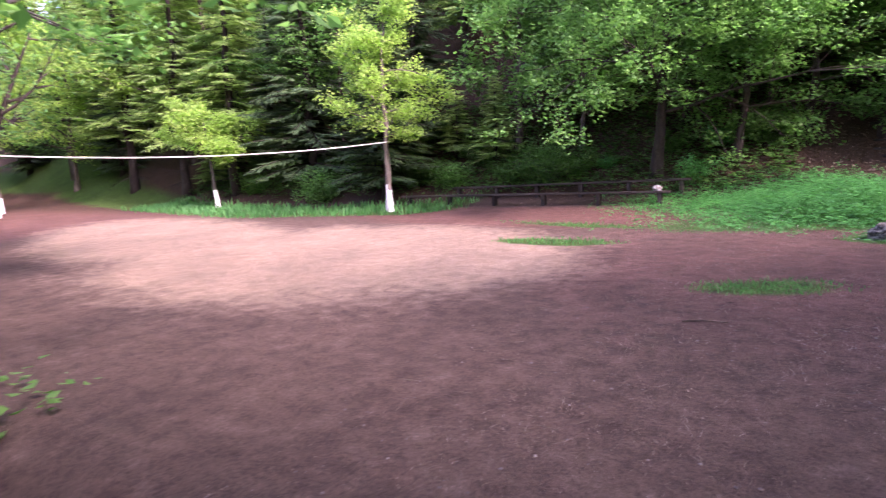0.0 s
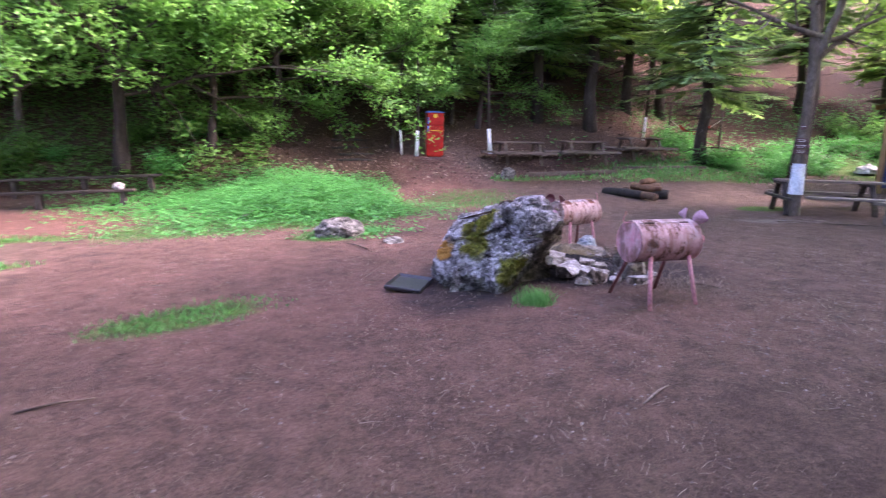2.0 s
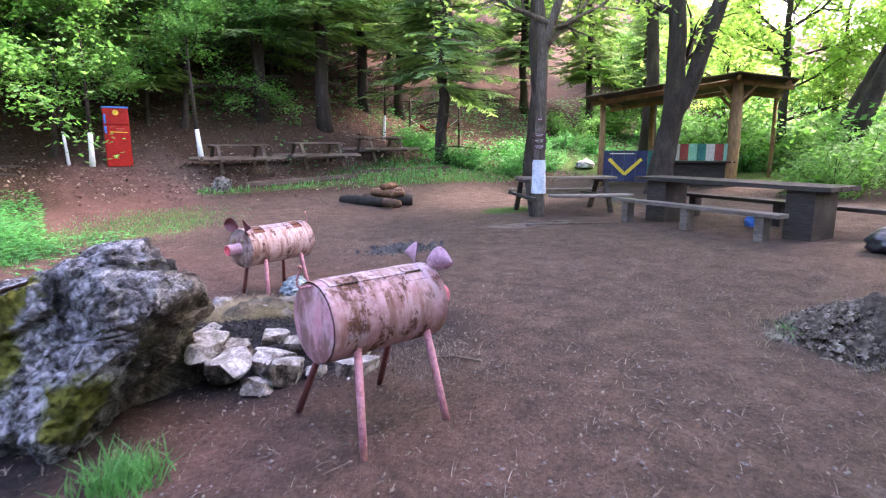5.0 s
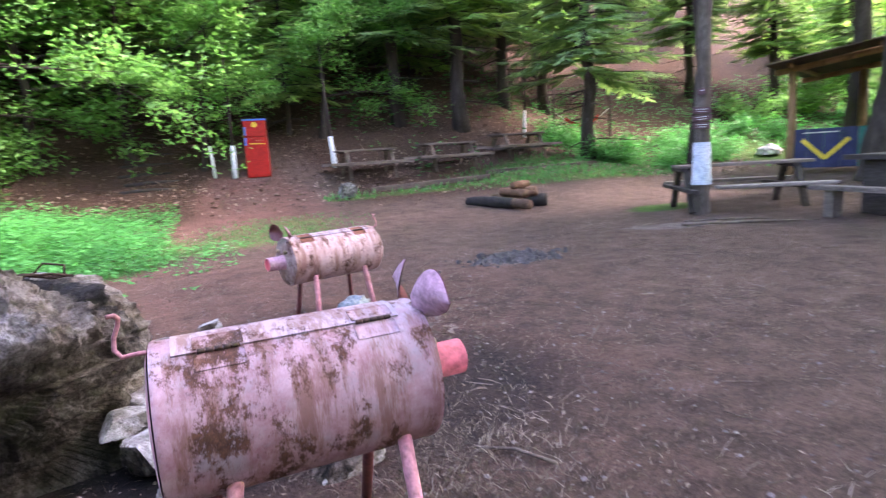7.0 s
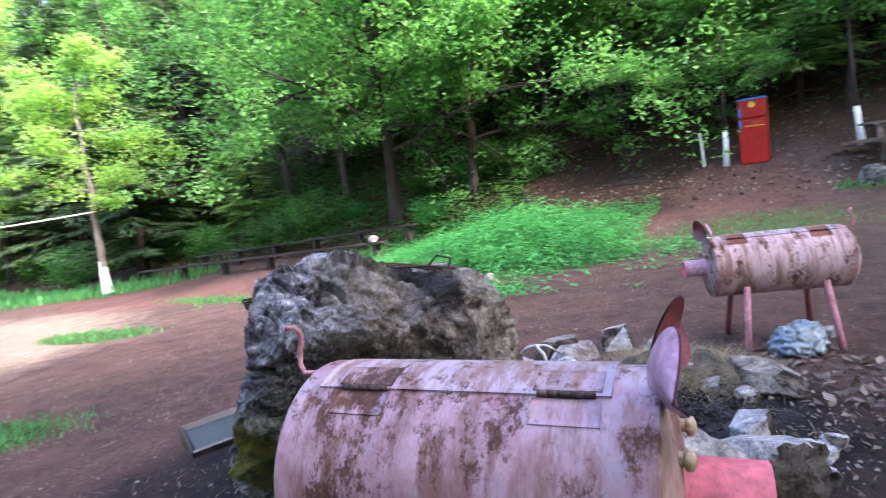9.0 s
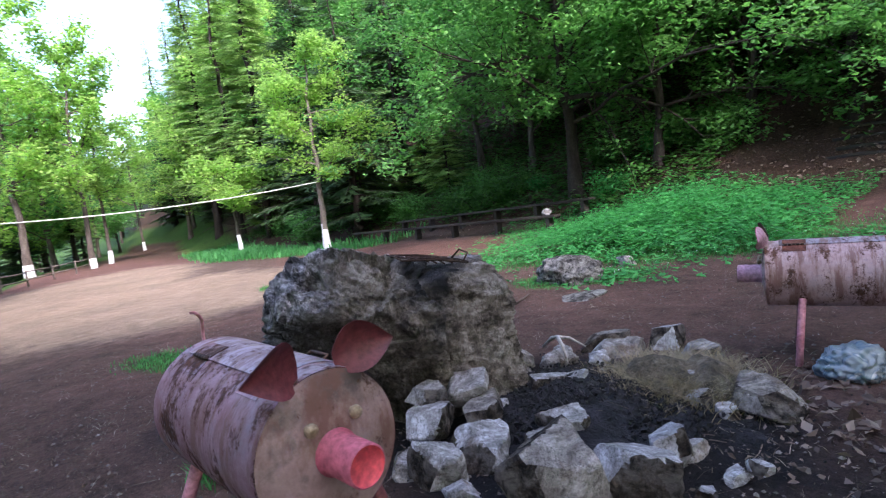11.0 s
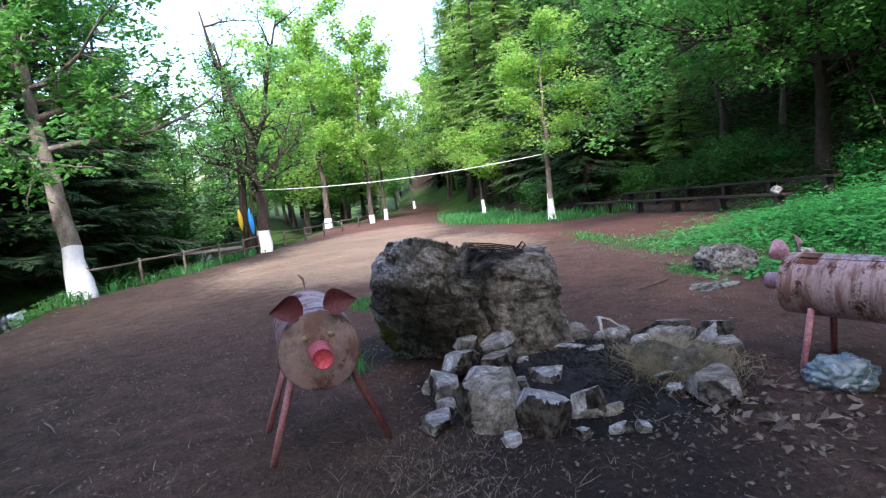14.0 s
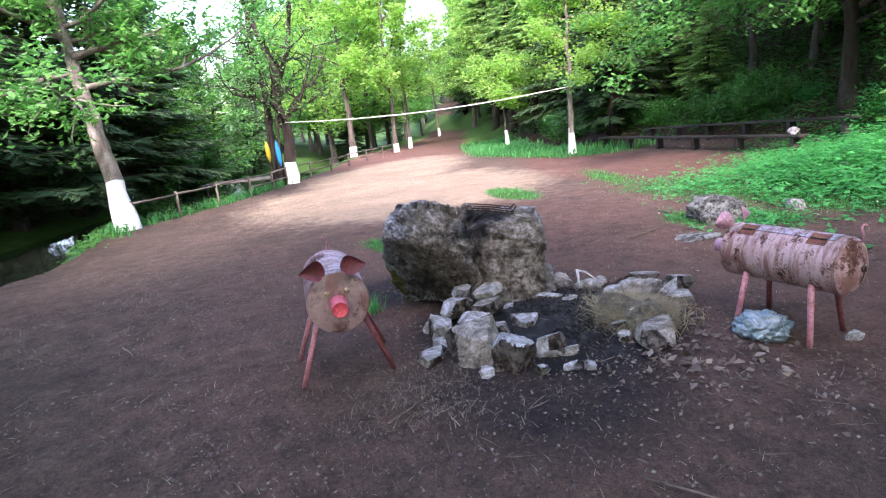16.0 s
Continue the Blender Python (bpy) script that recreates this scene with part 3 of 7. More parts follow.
broadleaf("roadside_tree", stand(-43.0, 4.1), 16, 15, 0.19, 0.3, 5.4, 9000, 0.3, (M_BARK, M_LEAF_YELLOW_LIT), "tall roadside tree with " + WL, (0.3, 0.2), 0.8, 12, 0.2, 0.9)
broadleaf("roadside_tree", stand(-45.0, 0.6), 17, 17, 0.26, 0.28, 6.0, 10000, 0.32, (M_BARK, M_LEAF_YELLOW_LIT), "thick roadside tree with " + WL, (-0.3, 0.2), 0.75, 12, 0.2, 0.9)
far_tree = broadleaf("roadside_tree", stand(-47.8, 5.8), 18, 13, 0.15, 0.35, 4.6, 6500, 0.3, (M_BARK, M_LEAF_YELLOW_LIT), "slim roadside tree with " + WL, (-0.4, 0.2), 0.9, 11, 0.2, 0.9)
copy_thing(far_tree, stand(-71.5, 12.3, 80))
broadleaf("hazel_tree", stand(-9.3, 13.6), 19, 9.5, 0.2, 0.2, 6.2, 36000, 0.15, (M_BARK_DARK, M_LEAF_SPRING), "broad green tree spreading its boughs over the slope", (0.8, -1.2), 0.0, 26, -0.06, 0.75, (0.25, -0.5), low=0.12)
broadleaf("sign_tree", stand(7.1, 6.0), 20, 12, 0.15, 0.5, 3.6, 4200, 0.18, (M_BARK, M_LEAF_YELLOW_LIT), "grey tree with pale cloth round its trunk and small signs", (0, 0), 0.0, 14, 0.2, 0.6, None, 0.22,
          [[(0, 0, -0.25, 0.17), (0.0, 0.0, 0.3, 0.13), (0.02, 0.0, 2.4, 0.11), (0.05, 0.02, 3.4, 0.11), (-0.05, 0.15, 4.6, 0.09), (-0.15, 0.3, 7.0, 0.07), (-0.2, 0.3, 12, 0.02)], [(0.05, 0.02, 3.3, 0.1), (0.25, -0.2, 4.3, 0.08), (0.5, -0.4, 6.5, 0.06), (0.7, -0.5, 10, 0.02)]])
broadleaf("forked_tree", stand(12.37, 6.75), 21, 11.5, 0.28, 0.5, 4.5, 5200, 0.18, (M_BARK_DARK, M_LEAF_YELLOW_LIT), "thick dark forked tree beside the timber shelter", (0, 0), 0.0, 16, 0.3, 0.6, None, 0.22,
          [[(0, 0, -0.25, 0.42), (0.05, -0.02, 0.7, 0.31), (0.15, -0.15, 1.8, 0.27), (0.16, -0.2, 3.0, 0.24), (0.12, -0.1, 5.2, 0.2), (0.0, -0.1, 8, 0.14), (0.1, 0.1, 11.5, 0.03)], [(0.15, -0.18, 1.9, 0.22), (0.42, -0.5, 2.9, 0.2), (0.75, -0.95, 5.0, 0.17), (0.9, -1.3, 8, 0.1), (1.2, -1.5, 10.5, 0.03)]], fork_from=0.5)
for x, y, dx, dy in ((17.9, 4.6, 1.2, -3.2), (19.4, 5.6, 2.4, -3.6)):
    broadleaf("leaning_tree", stand(x, y), 22 + int(x), 12, 0.27, 0.45, 4.5, 4200, 0.18, (M_BARK_DARK, M_LEAF_YELLOW_LIT), "leaning dark tree behind the shelter", (dx, dy), 0.0, 12, 0.3, 0.6)

FIR_LABEL = "tall dark fir with bare lower trunk on the slope"
tall = [fir("fir_tree", stand(5.15, 17.5), 31, 17, 0.22, 2.8, 3.2, (M_BARK_DARK, M_NEEDLE), FIR_LABEL),
        fir("fir_tree", stand(7.2, 16.9), 32, 19, 0.25, 3.4, 3.4, (M_BARK_DARK, M_NEEDLE_LIGHT), FIR_LABEL),
        fir("fir_tree", stand(-21.0, 12.5), 33, 11, 0.2, 0.8, 3.0, (M_BARK_DARK, M_NEEDLE_DARK), "dark dense fir behind the young tree", 1.2)]
young = [fir("fir_sapling", stand(1.5, 17.2), 34, 5.5, 0.08, 1.0, 2.0, (M_BARK_DARK, M_NEEDLE_LIGHT), "young fir with fresh green tips", 1.4),
         fir("fir_sapling", stand(-1.4, 18.0), 35, 7.5, 0.1, 1.4, 2.4, (M_BARK_DARK, M_NEEDLE_LIGHT), "young fir with fresh green tips", 1.3)]
green = [broadleaf("slope_tree", stand(-5.0, 15.8), 36, 8.5, 0.14, 0.2, 4.4, 22000, 0.155, (M_BARK_DARK, M_LEAF_SPRING), "leafy green tree on the slope", (0.5, -1.0), 0.0, 18, 0.0, 0.75, (0.1, -0.3), low=0.1),
         broadleaf("slope_tree", stand(-26, 15), 37, 11, 0.16, 0.15, 4.0, 8500, 0.26, (M_BARK, M_LEAF_SPRING), "leafy green tree on the slope", (-0.4, 0.5), 0.0, 20, 0.15, 0.9),
         broadleaf("valley_tree", stand(-26, -13.5), 38, 13, 0.22, 0.18, 4.8, 9000, 0.3, (M_BARK, M_LEAF_YELLOW_LIT), "leafy tree beyond the pond", (0.5, 0.3), 0.0, 20, 0.2, 1.0),
         broadleaf("valley_tree", stand(24, 9), 39, 12, 0.2, 0.15, 4.6, 9000, 0.26, (M_BARK_DARK, M_LEAF_YELLOW_LIT), "bright yellow green tree behind the shelter", (0.5, 0.3), 0.0, 20, 0.2, 0.95)]
bushes = [shrub("bush", stand(-13.5, 13.2), 41, 1.2, 1.3, 2400, 0.13, M_LEAF_DEEP, "dense green bush on the slope"),
          shrub("bush", stand(-24.5, 12.0), 42, 1.5, 1.6, 2600, 0.15, M_LEAF_SPRING, "dense green bush at the roadside"),
          shrub("bush", stand(11.2, 14.2), 43, 1.0, 0.8, 1800, 0.11, M_HERB, "low green bush on the slope")]

for x, y, tr in ((-6.9, 14.2, 40), (-2.9, 16.4, 150)):
    copy_thing(green[0], stand(x, y, tr))
for x, y, tr, s in ((-27.0, 13.5, 10, 1.35), (-33.0, 13.0, 120, 1.5), (-38.0, 12.8, 200, 1.5), (-46.0, 13.5, 20, 1.7)):
    copy_thing(tall[2] if tr == 10 else tall[1], stand(x, y, tr, -0.1) @ Matrix.Scale(s if tr == 10 else s * 0.72, 4))
for x, y, tr in ((10.7, 14.6, 50), (9.7, 18.7, 10), (12.2, 20.1, 60), (3.0, 19.2, 20), (-1.7, 20.8, 90), (3.1, 22.6, 200), (-0.4, 24.5, 60)):
    copy_thing(tall[tr % 2 if tr < 100 else 1], stand(x, y, tr, -0.1))
for x, y, tr, s in ((2.5, 17.0, 10, 0.75), (-1.0, 15.6, 80, 0.6), (2.9, 20.6, 130, 0.9)):
    copy_thing(green[0], stand(x, y, tr, -0.1) @ Matrix.Scale(s, 4))
taken = [(17.3, 13.6), (15.8, 12.3), (10.7, 14.6), (9.7, 18.7), (12.2, 20.1), (-27.0, 13.5), (-33.0, 13.0), (-38.0, 12.8), (-46.0, 13.5), (3.0, 19.2), (-1.7, 20.8), (3.1, 22.6), (-0.4, 24.5), (2.5, 17.0), (-1.0, 15.6), (2.9, 20.6), (-6.9, 14.2), (-2.9, 16.4), (-18.2, 9.4), (-30.8, 10.2), (-9.3, 13.6), (5.15, 17.5), (7.2, 16.9), (-21, 12.5), (1.5, 17.2), (-1.4, 18.0), (-5.0, 15.8), (-26, 15), (-26, -13.5), (24, 9)]
prng = random.Random(5)


def plant(count, x0, x1, y0, y1, gap, kinds, scale, ok=None, dz=-0.1):
    """Copies of the given trees over a stretch of the plan, kept apart from one another."""
    done = 0
    for _ in range(count * 30):
        if done >= count:
            break
        x, y = prng.uniform(x0, x1), prng.uniform(y0, y1)
        if any((x - a) ** 2 + (y - b) ** 2 < gap * gap for a, b in taken) or (ok and not ok(x, y)):
            continue
        taken.append((x, y))
        s = prng.uniform(*scale)
        copy_thing(prng.choice(kinds), stand(x, y, prng.uniform(0, 360), dz) @ Matrix.Scale(s, 4))
        done += 1


def off_path(x, y):
    return abs(x - 0.6 - 0.12 * (y - 14)) > 1.3 or y > 21


plant(7, 2, 17, 20, 34, 2.6, tall[:2], (0.65, 1.1), off_path)
plant(18, -13, 3, 18, 34, 2.2, tall[:2] + young[1:] + green[:1], (0.7, 1.1), off_path)
plant(8, -5, 14, 17, 27, 1.8, young + green[:1], (0.55, 1.0), off_path)
plant(8, -16, -3, 15.5, 19, 2.0, green[:2], (0.7, 1.0))
plant(28, -44, -13, 14.5, 34, 2.4, tall + green[:2], (0.75, 1.2))
plant(20, -70, -32, 13.5, 34, 3.0, tall[1:] + green[1:3], (0.85, 1.25))
plant(14, -36, -14, 13.0, 15.5, 1.5, young + bushes[:2], (0.5, 1.0))


def beyond(x, y):
    return y < edge1(x) - (7 if x > -32 else 3)


plant(26, -62, -19, -26, -5, 3.0, green[1:3] + tall[2:], (0.5, 0.95), beyond)
plant(30, -21, -7, -26, -8, 1.5, tall[2:], (0.7, 1.2), beyond)
plant(18, -40, -19, -20, -6, 1.5, bushes[:2], (0.9, 1.6), lambda x, y: edge1(x) - 12 < y < edge1(x) - 5.5)
plant(12, -14, 0, -24, -13, 2.5, green[1:3] + tall[2:], (0.6, 0.9), beyond)
plant(22, -110, -58, -20, 26, 4.0, green[1:3] + tall[1:], (0.9, 1.4), lambda x, y: abs(y - 10 + 0.25 * (x + 60)) > 2.5)
plant(6, 10, 30, 18, 30, 2.8, tall[:2] + green[3:], (0.7, 1.1))
plant(13, 22, 40, -8, 22, 3.4, green[3:], (0.7, 1.1))
plant(40, 30, 60, -14, 34, 2.2, bushes[1:], (1.5, 2.6))
plant(5, 3, 20, 26, 36, 2.4, green[3:], (0.8, 1.2))
plant(10, -85, -55, -12, 4, 4.0, green[1:3], (1.3, 1.7), lambda x, y: abs(y - 10 + 0.25 * (x + 60)) > 3.5)
plant(14, 0, 18, -34, -18, 3.4, green[2:] + tall[2:], (0.8, 1.1))
plant(26, -115, -56, 4, 40, 3.2, tall[1:] + green[1:3], (0.9, 1.4), lambda x, y: abs(y - 10.2 + 0.155 * (x + 60)) > 1.6)
plant(9, -19, -6, 13.4, 15.5, 1.2, bushes[:1] + bushes[2:], (0.6, 1.0))
plant(12, 10.4, 17, 13.4, 17, 1.0, bushes[2:], (0.6, 1.1))
plant(46, 18.8, 32, -3, 20, 1.3, bushes[1:], (0.9, 1.7))
plant(6, 13, 19, -3, 4, 1.6, bushes[1:2], (0.8, 1.2))

# dark firs on the pond's far bank
for x, y, tr, k in ((-15.5, -12.5, 20, 1.5), (-18.5, -12.0, 80, 1.6), (-21.5, -11.2, 140, 1.5), (-24.8, -10.4, 200, 1.4), (-13.2, -14.5, 260, 1.5), (-28.0, -9.6, 310, 1.3)):
    copy_thing(tall[2], stand(x, y, tr, -0.1) @ Matrix.Scale(k, 4))

# trees added at the southern and eastern edge, mostly unseen, to shade the clearing
grown = broadleaf("shade_tree", stand(12.5, -2.0), 51, 17, 0.3, 0.42, 5.6, 7500, 0.32, (M_BARK_DARK, M_LEAF_YELLOW_LIT), "tall green tree added to shade the clearing", (-0.6, 0.3), 0.0, 22, 0.2, 1.1)
for x, y, tr, k in ((10.5, -5.5, 40, 0.72), (11.5, -9.5, 100, 1.0), (13.0, -13.5, 160, 1.0), (16.5, -0.5, 220, 1.0), (15.5, -6.5, 290, 0.85), (21.5, 2.0, 20, 1.0), (18.6, 11.6, 70, 1.0), (13.4, 12.8, 120, 0.85), (17.0, -11.0, 260, 1.0), (8.5, -13.0, 310, 0.95)):
    copy_thing(grown, stand(x, y, tr, -0.1) @ Matrix.Scale(k, 4))
# unseen copies of other trees, added for more shade from the south
for x, y, k in ((-4.5, -14.0, 2), (6.4, -9.0, 3), (5.8, -13.5, 2), (1.6, -13.5, 2)):
    copy_thing(green[k], stand(x, y, 70 * x, -0.1) @ Matrix.Scale(0.95, 4))


# ---------------------------------------------------------------- boulder and fire place
def rock_material(name, c1, c2, c3, lichen=(0.45, 0.45, 0.44), moss=0.0):
    m, n, l, b = material(name, 0.92, 0.0, 0.2)
    big = noise_node(n, l, 6.5, 12.0, 0.75, distort=0.4)
    fine = noise_node(n, l, 42.0, 8.0, 0.8)
    r = ramp_node(n, l, big.outputs["Fac"], [(0.36, c1), (0.5, c2), (0.62, c3)])
    f = ramp_node(n, l, fine.outputs["Fac"], [(0.34, (0.25, 0.25, 0.25)), (0.47, (0.9, 0.9, 0.9)), (0.66, (1.6, 1.6, 1.6))])
    col = mix_node(n, l, 1.0, r.outputs["Color"], f.outputs["Color"], "MULTIPLY")
    li = noise_node(n, l, 7.5, 9.0, 0.75)
    lm = ramp_node(n, l, li.outputs["Fac"], [(0.47, (0, 0, 0)), (0.56, (0.85, 0.85, 0.85))])
    col = mix_node(n, l, lm.outputs["Color"], col, lichen)
    crust = noise_node(n, l, 17.0, 7.0, 0.68, distort=0.6)
    dark = ramp_node(n, l, crust.outputs["Fac"], [(0.38, (0.2, 0.2, 0.2)), (0.47, (0.85, 0.85, 0.85)), (0.6, (1.45, 1.45, 1.45))])
    col = mix_node(n, l, 1.0, col, dark.outputs["Color"], "MULTIPLY")
    l.new(col, b.inputs["Base Color"])
    s = n.new("ShaderNodeMath")
    s.operation = "ADD"
    l.new(crust.outputs["Fac"], s.inputs[0])
    l.new(fine.outputs["Fac"], s.inputs[1])
    bump_node(n, l, b, s.outputs[0], 0.9, 0.05)
    return m, n, l, b, col


M_ROCK, rn, rl, rb, rcol = rock_material("limestone_boulder", (0.04, 0.039, 0.041), (0.14, 0.137, 0.142), (0.27, 0.265, 0.28), (0.44, 0.44, 0.47))
# weathered lichen side, warm broken side, soot, dark spots for the undercut's shade, moss cushions and one orange
# lichen spot, each with a place of its own on the stone
tc = rn.new("ShaderNodeTexCoord")


def spot(centre, radius, edge=0.3):
    d = rn.new("ShaderNodeVectorMath")
    d.operation = "DISTANCE"
    wob = noise_node(rn, rl, 6.0, 4.0)
    o = rn.new("ShaderNodeVectorMath")
    o.operation = "MULTIPLY_ADD"
    rl.new(wob.outputs["Color"], o.inputs[0])
    o.inputs[1].default_value = (0.3, 0.3, 0.3)
    rl.new(tc.outputs["Object"], o.inputs[2])
    rl.new(o.outputs[0], d.inputs[0])
    d.inputs[1].default_value = tuple(c + 0.15 for c in centre)
    r = ramp_node(rn, rl, d.outputs["Value"], [(radius * (1 - edge), (1, 1, 1)), (radius, (0, 0, 0))])
    return r.outputs["Color"]


warm_tone = ramp_node(rn, rl, noise_node(rn, rl, 8.0, 12.0, 0.78).outputs["Fac"], [(0.39, (0.05, 0.041, 0.032)), (0.5, (0.19, 0.162, 0.13)), (0.62, (0.4, 0.365, 0.32))])
moss_tone = ramp_node(rn, rl, noise_node(rn, rl, 18.0, 4.0).outputs["Fac"], [(0.3, (0.06, 0.065, 0.012)), (0.7, (0.24, 0.25, 0.04))])
rc = mix_node(rn, rl, spot((0.8, 0.25, 0.0), 0.98), rcol, warm_tone.outputs["Color"])
for c, rad in (((-0.41, -0.19, 0.08), 0.2), ((-0.27, -0.17, 0.36), 0.15), ((-0.46, -0.02, 0.22), 0.12), ((-0.06, -0.61, -0.23), 0.2), ((0.1, -0.66, -0.2), 0.14), ((-0.4, -0.6, -0.3), 0.12)):
    rc = mix_node(rn, rl, spot(c, rad * 1.2), rc, moss_tone.outputs["Color"])
rc = mix_node(rn, rl, spot((-0.7, 0.1, -0.05), 0.15), rc, (0.42, 0.2, 0.045))
# soot at top and cleft; low spots mix soot with painted undercut shade
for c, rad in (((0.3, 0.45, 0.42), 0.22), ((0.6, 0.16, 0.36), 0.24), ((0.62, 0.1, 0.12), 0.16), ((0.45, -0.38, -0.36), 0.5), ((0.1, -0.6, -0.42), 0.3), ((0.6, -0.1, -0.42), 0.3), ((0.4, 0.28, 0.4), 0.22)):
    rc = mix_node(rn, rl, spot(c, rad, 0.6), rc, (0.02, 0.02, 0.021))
# thin dark cracks
vo = rn.new("ShaderNodeTexVoronoi")
vo.feature = "DISTANCE_TO_EDGE"
vo.inputs["Scale"].default_value = 4.0
vw = rn.new("ShaderNodeVectorMath")
vw.operation = "MULTIPLY_ADD"
rl.new(noise_node(rn, rl, 7.0, 6.0, 0.7).outputs["Color"], vw.inputs[0])
vw.inputs[1].default_value = (0.5, 0.5, 0.5)
rl.new(tc.outputs["Object"], vw.inputs[2])
rl.new(vw.outputs[0], vo.inputs["Vector"])
cr = ramp_node(rn, rl, vo.outputs["Distance"], [(0.0, (0.3, 0.29, 0.28)), (0.035, (1, 1, 1))])
rc = mix_node(rn, rl, 0.8, rc, cr.outputs["Color"], "MULTIPLY")
rl.new(rc, rb.inputs["Base Color"])


def ridged(q, octaves, seed):
    """Sharp crested noise, about 0 to 1."""
    total, amp, norm = 0.0, 1.0, 0.0
    for k in range(octaves):
        total += amp * (1 - 2 * abs(noise.noise(q * (2.1 ** k) + Vector((seed, 3.7 * k, 1.3)))))
        norm += amp
        amp *= 0.55
    return total / norm


def boulder_mesh(centre, planes, lobe, sub=7):
    """A block bounded by planes (normal, point on it) with a second lobe beyond a cleft, its corners chipped off into many flat faces, with pits and cracks."""
    bm = bmesh.new()
    bmesh.ops.create_icosphere(bm, subdivisions=sub, radius=1.0)
    c = Vector(centre)
    u = np.array([v.co.normalized()[:] for v in bm.verts])

    def cut(n, d):
        k = u @ np.array(n)
        np.minimum(r, np.where(k > 0.03, d / np.maximum(k, 0.03), 9.0), out=r)

    both = []
    for block in (planes, lobe):
        r = np.full(len(u), 9.0)
        for n, p in block:
            n = Vector(n).normalized()
            cut(n, n.dot(Vector(p) - c))
        both.append(r)
    r = np.maximum(*both)
    rng = random.Random(64)
    for k in range(90):
        n = rand_dir(rng)
        reach = float(np.max((u * r[:, None]) @ np.array(n)))
        cut(n, reach * rng.uniform(0.945, 0.995))
    for i, v in enumerate(bm.verts):
        w = Vector(u[i])
        q = w * float(r[i])
        # broken faces set back against one another
        _, cells = noise.voronoi(q * 3.1 + Vector((5, 2, 9)))
        step = 0.06 * (noise.cell(cells[0] * 3.3) - 0.5)
        small = ridged(q * 7.0, 4, 2.0)
        near, _ = noise.voronoi(q * 11.0 + 0.35 * noise.noise_vector(q * 9.0))
        chip = min(near[1] - near[0], 0.25)
        crack = max(0.0, 0.03 - abs(noise.noise(q * 2.2 + Vector((1, 5, 8))))) / 0.03
        cleft = 0.13 * math.exp(-((q.y - 0.24 + 0.2 * q.z + 0.08 * noise.noise(q * 4)) / 0.04) ** 2) if w.x > 0.25 else 0.0
        peak = 0.1 * math.exp(-(((q.x - 0.28) / 0.22) ** 2 + ((q.y + 0.16) / 0.22) ** 2)) if w.z > 0.3 else 0.0
        pits = max(0.0, noise.noise(q * 16.0) - 0.25)
        v.co = q + w * (step + 0.04 * (small - 0.35) + 0.018 * (ridged(q * 22.0, 2, 5.0) - 0.3) + 0.07 * (chip - 0.15) - 0.06 * pits - 0.035 * crack - cleft + peak)
    return bm


ROCK_AT = (-1.2, 1.25, 0.4)
bm = boulder_mesh(ROCK_AT, [((-0.1, 0.1, 1), (-1.1, 0.7, 0.93)), ((0.05, 0.3, 1), (-1.0, 1.3, 0.83)), ((-0.55, -0.05, 0.83), (-1.55, 1.05, 0.66)), ((-1, 0.1, 0.15), (-2.07, 1.4, 0.36)), ((-0.85, -0.25, -0.5), (-1.97, 1.35, 0.1)), ((0.1, -0.7, 0.7), (-1.0, 0.7, 0.8)),
                            ((-0.72, -0.69, 0.3), (-1.44, 0.95, 0.45)), ((-0.6, -0.65, -0.4), (-1.5, 0.85, 0.1)), ((0.0, -1, 0.12), (-1.05, 0.64, 0.6)), ((0.62, -0.55, -0.56), (-0.96, 0.9, 0.28)), ((0.85, -0.2, -0.5), (-0.62, 1.2, 0.2)), ((1, -0.32, 0.12), (-0.52, 1.12, 0.6)),
                            ((0.6, -0.05, 0.8), (-0.75, 1.0, 0.82)), ((1, 0.35, 0.05), (-0.55, 1.6, 0.4)), ((0.5, 1, 0.15), (-0.85, 2.1, 0.4)), ((-0.4, 1, 0.25), (-1.4, 2.1, 0.4)), ((-0.9, 0.5, 0.35), (-1.78, 1.7, 0.35)), ((0, 0, -1), (-1.2, 1.2, -0.3))],
                  [((0.12, 0.1, 1), (-0.75, 1.85, 0.745)), ((0.55, 0.3, 0.75), (-0.62, 1.88, 0.68)), ((1, -0.05, 0.1), (-0.53, 1.75, 0.5)), ((0.25, 1, 0.12), (-0.75, 2.12, 0.5)), ((0.8, 0.75, 0.1), (-0.6, 2.02, 0.4)), ((-0.6, 1, 0.2), (-1.3, 2.1, 0.5)), ((-0.6, 0, 0.8), (-1.3, 1.6, 0.7)), ((-1, 0.2, 0.1), (-1.65, 1.7, 0.4)), ((0.2, -1, 0.1), (-0.7, 1.42, 0.4)), ((0, 0, -1), (-1.2, 1.2, -0.3))])
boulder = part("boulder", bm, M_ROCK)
boulder.matrix_world = Matrix.Translation(ROCK_AT)
tagged(boulder, "big grey limestone boulder with moss and soot", "boulder")

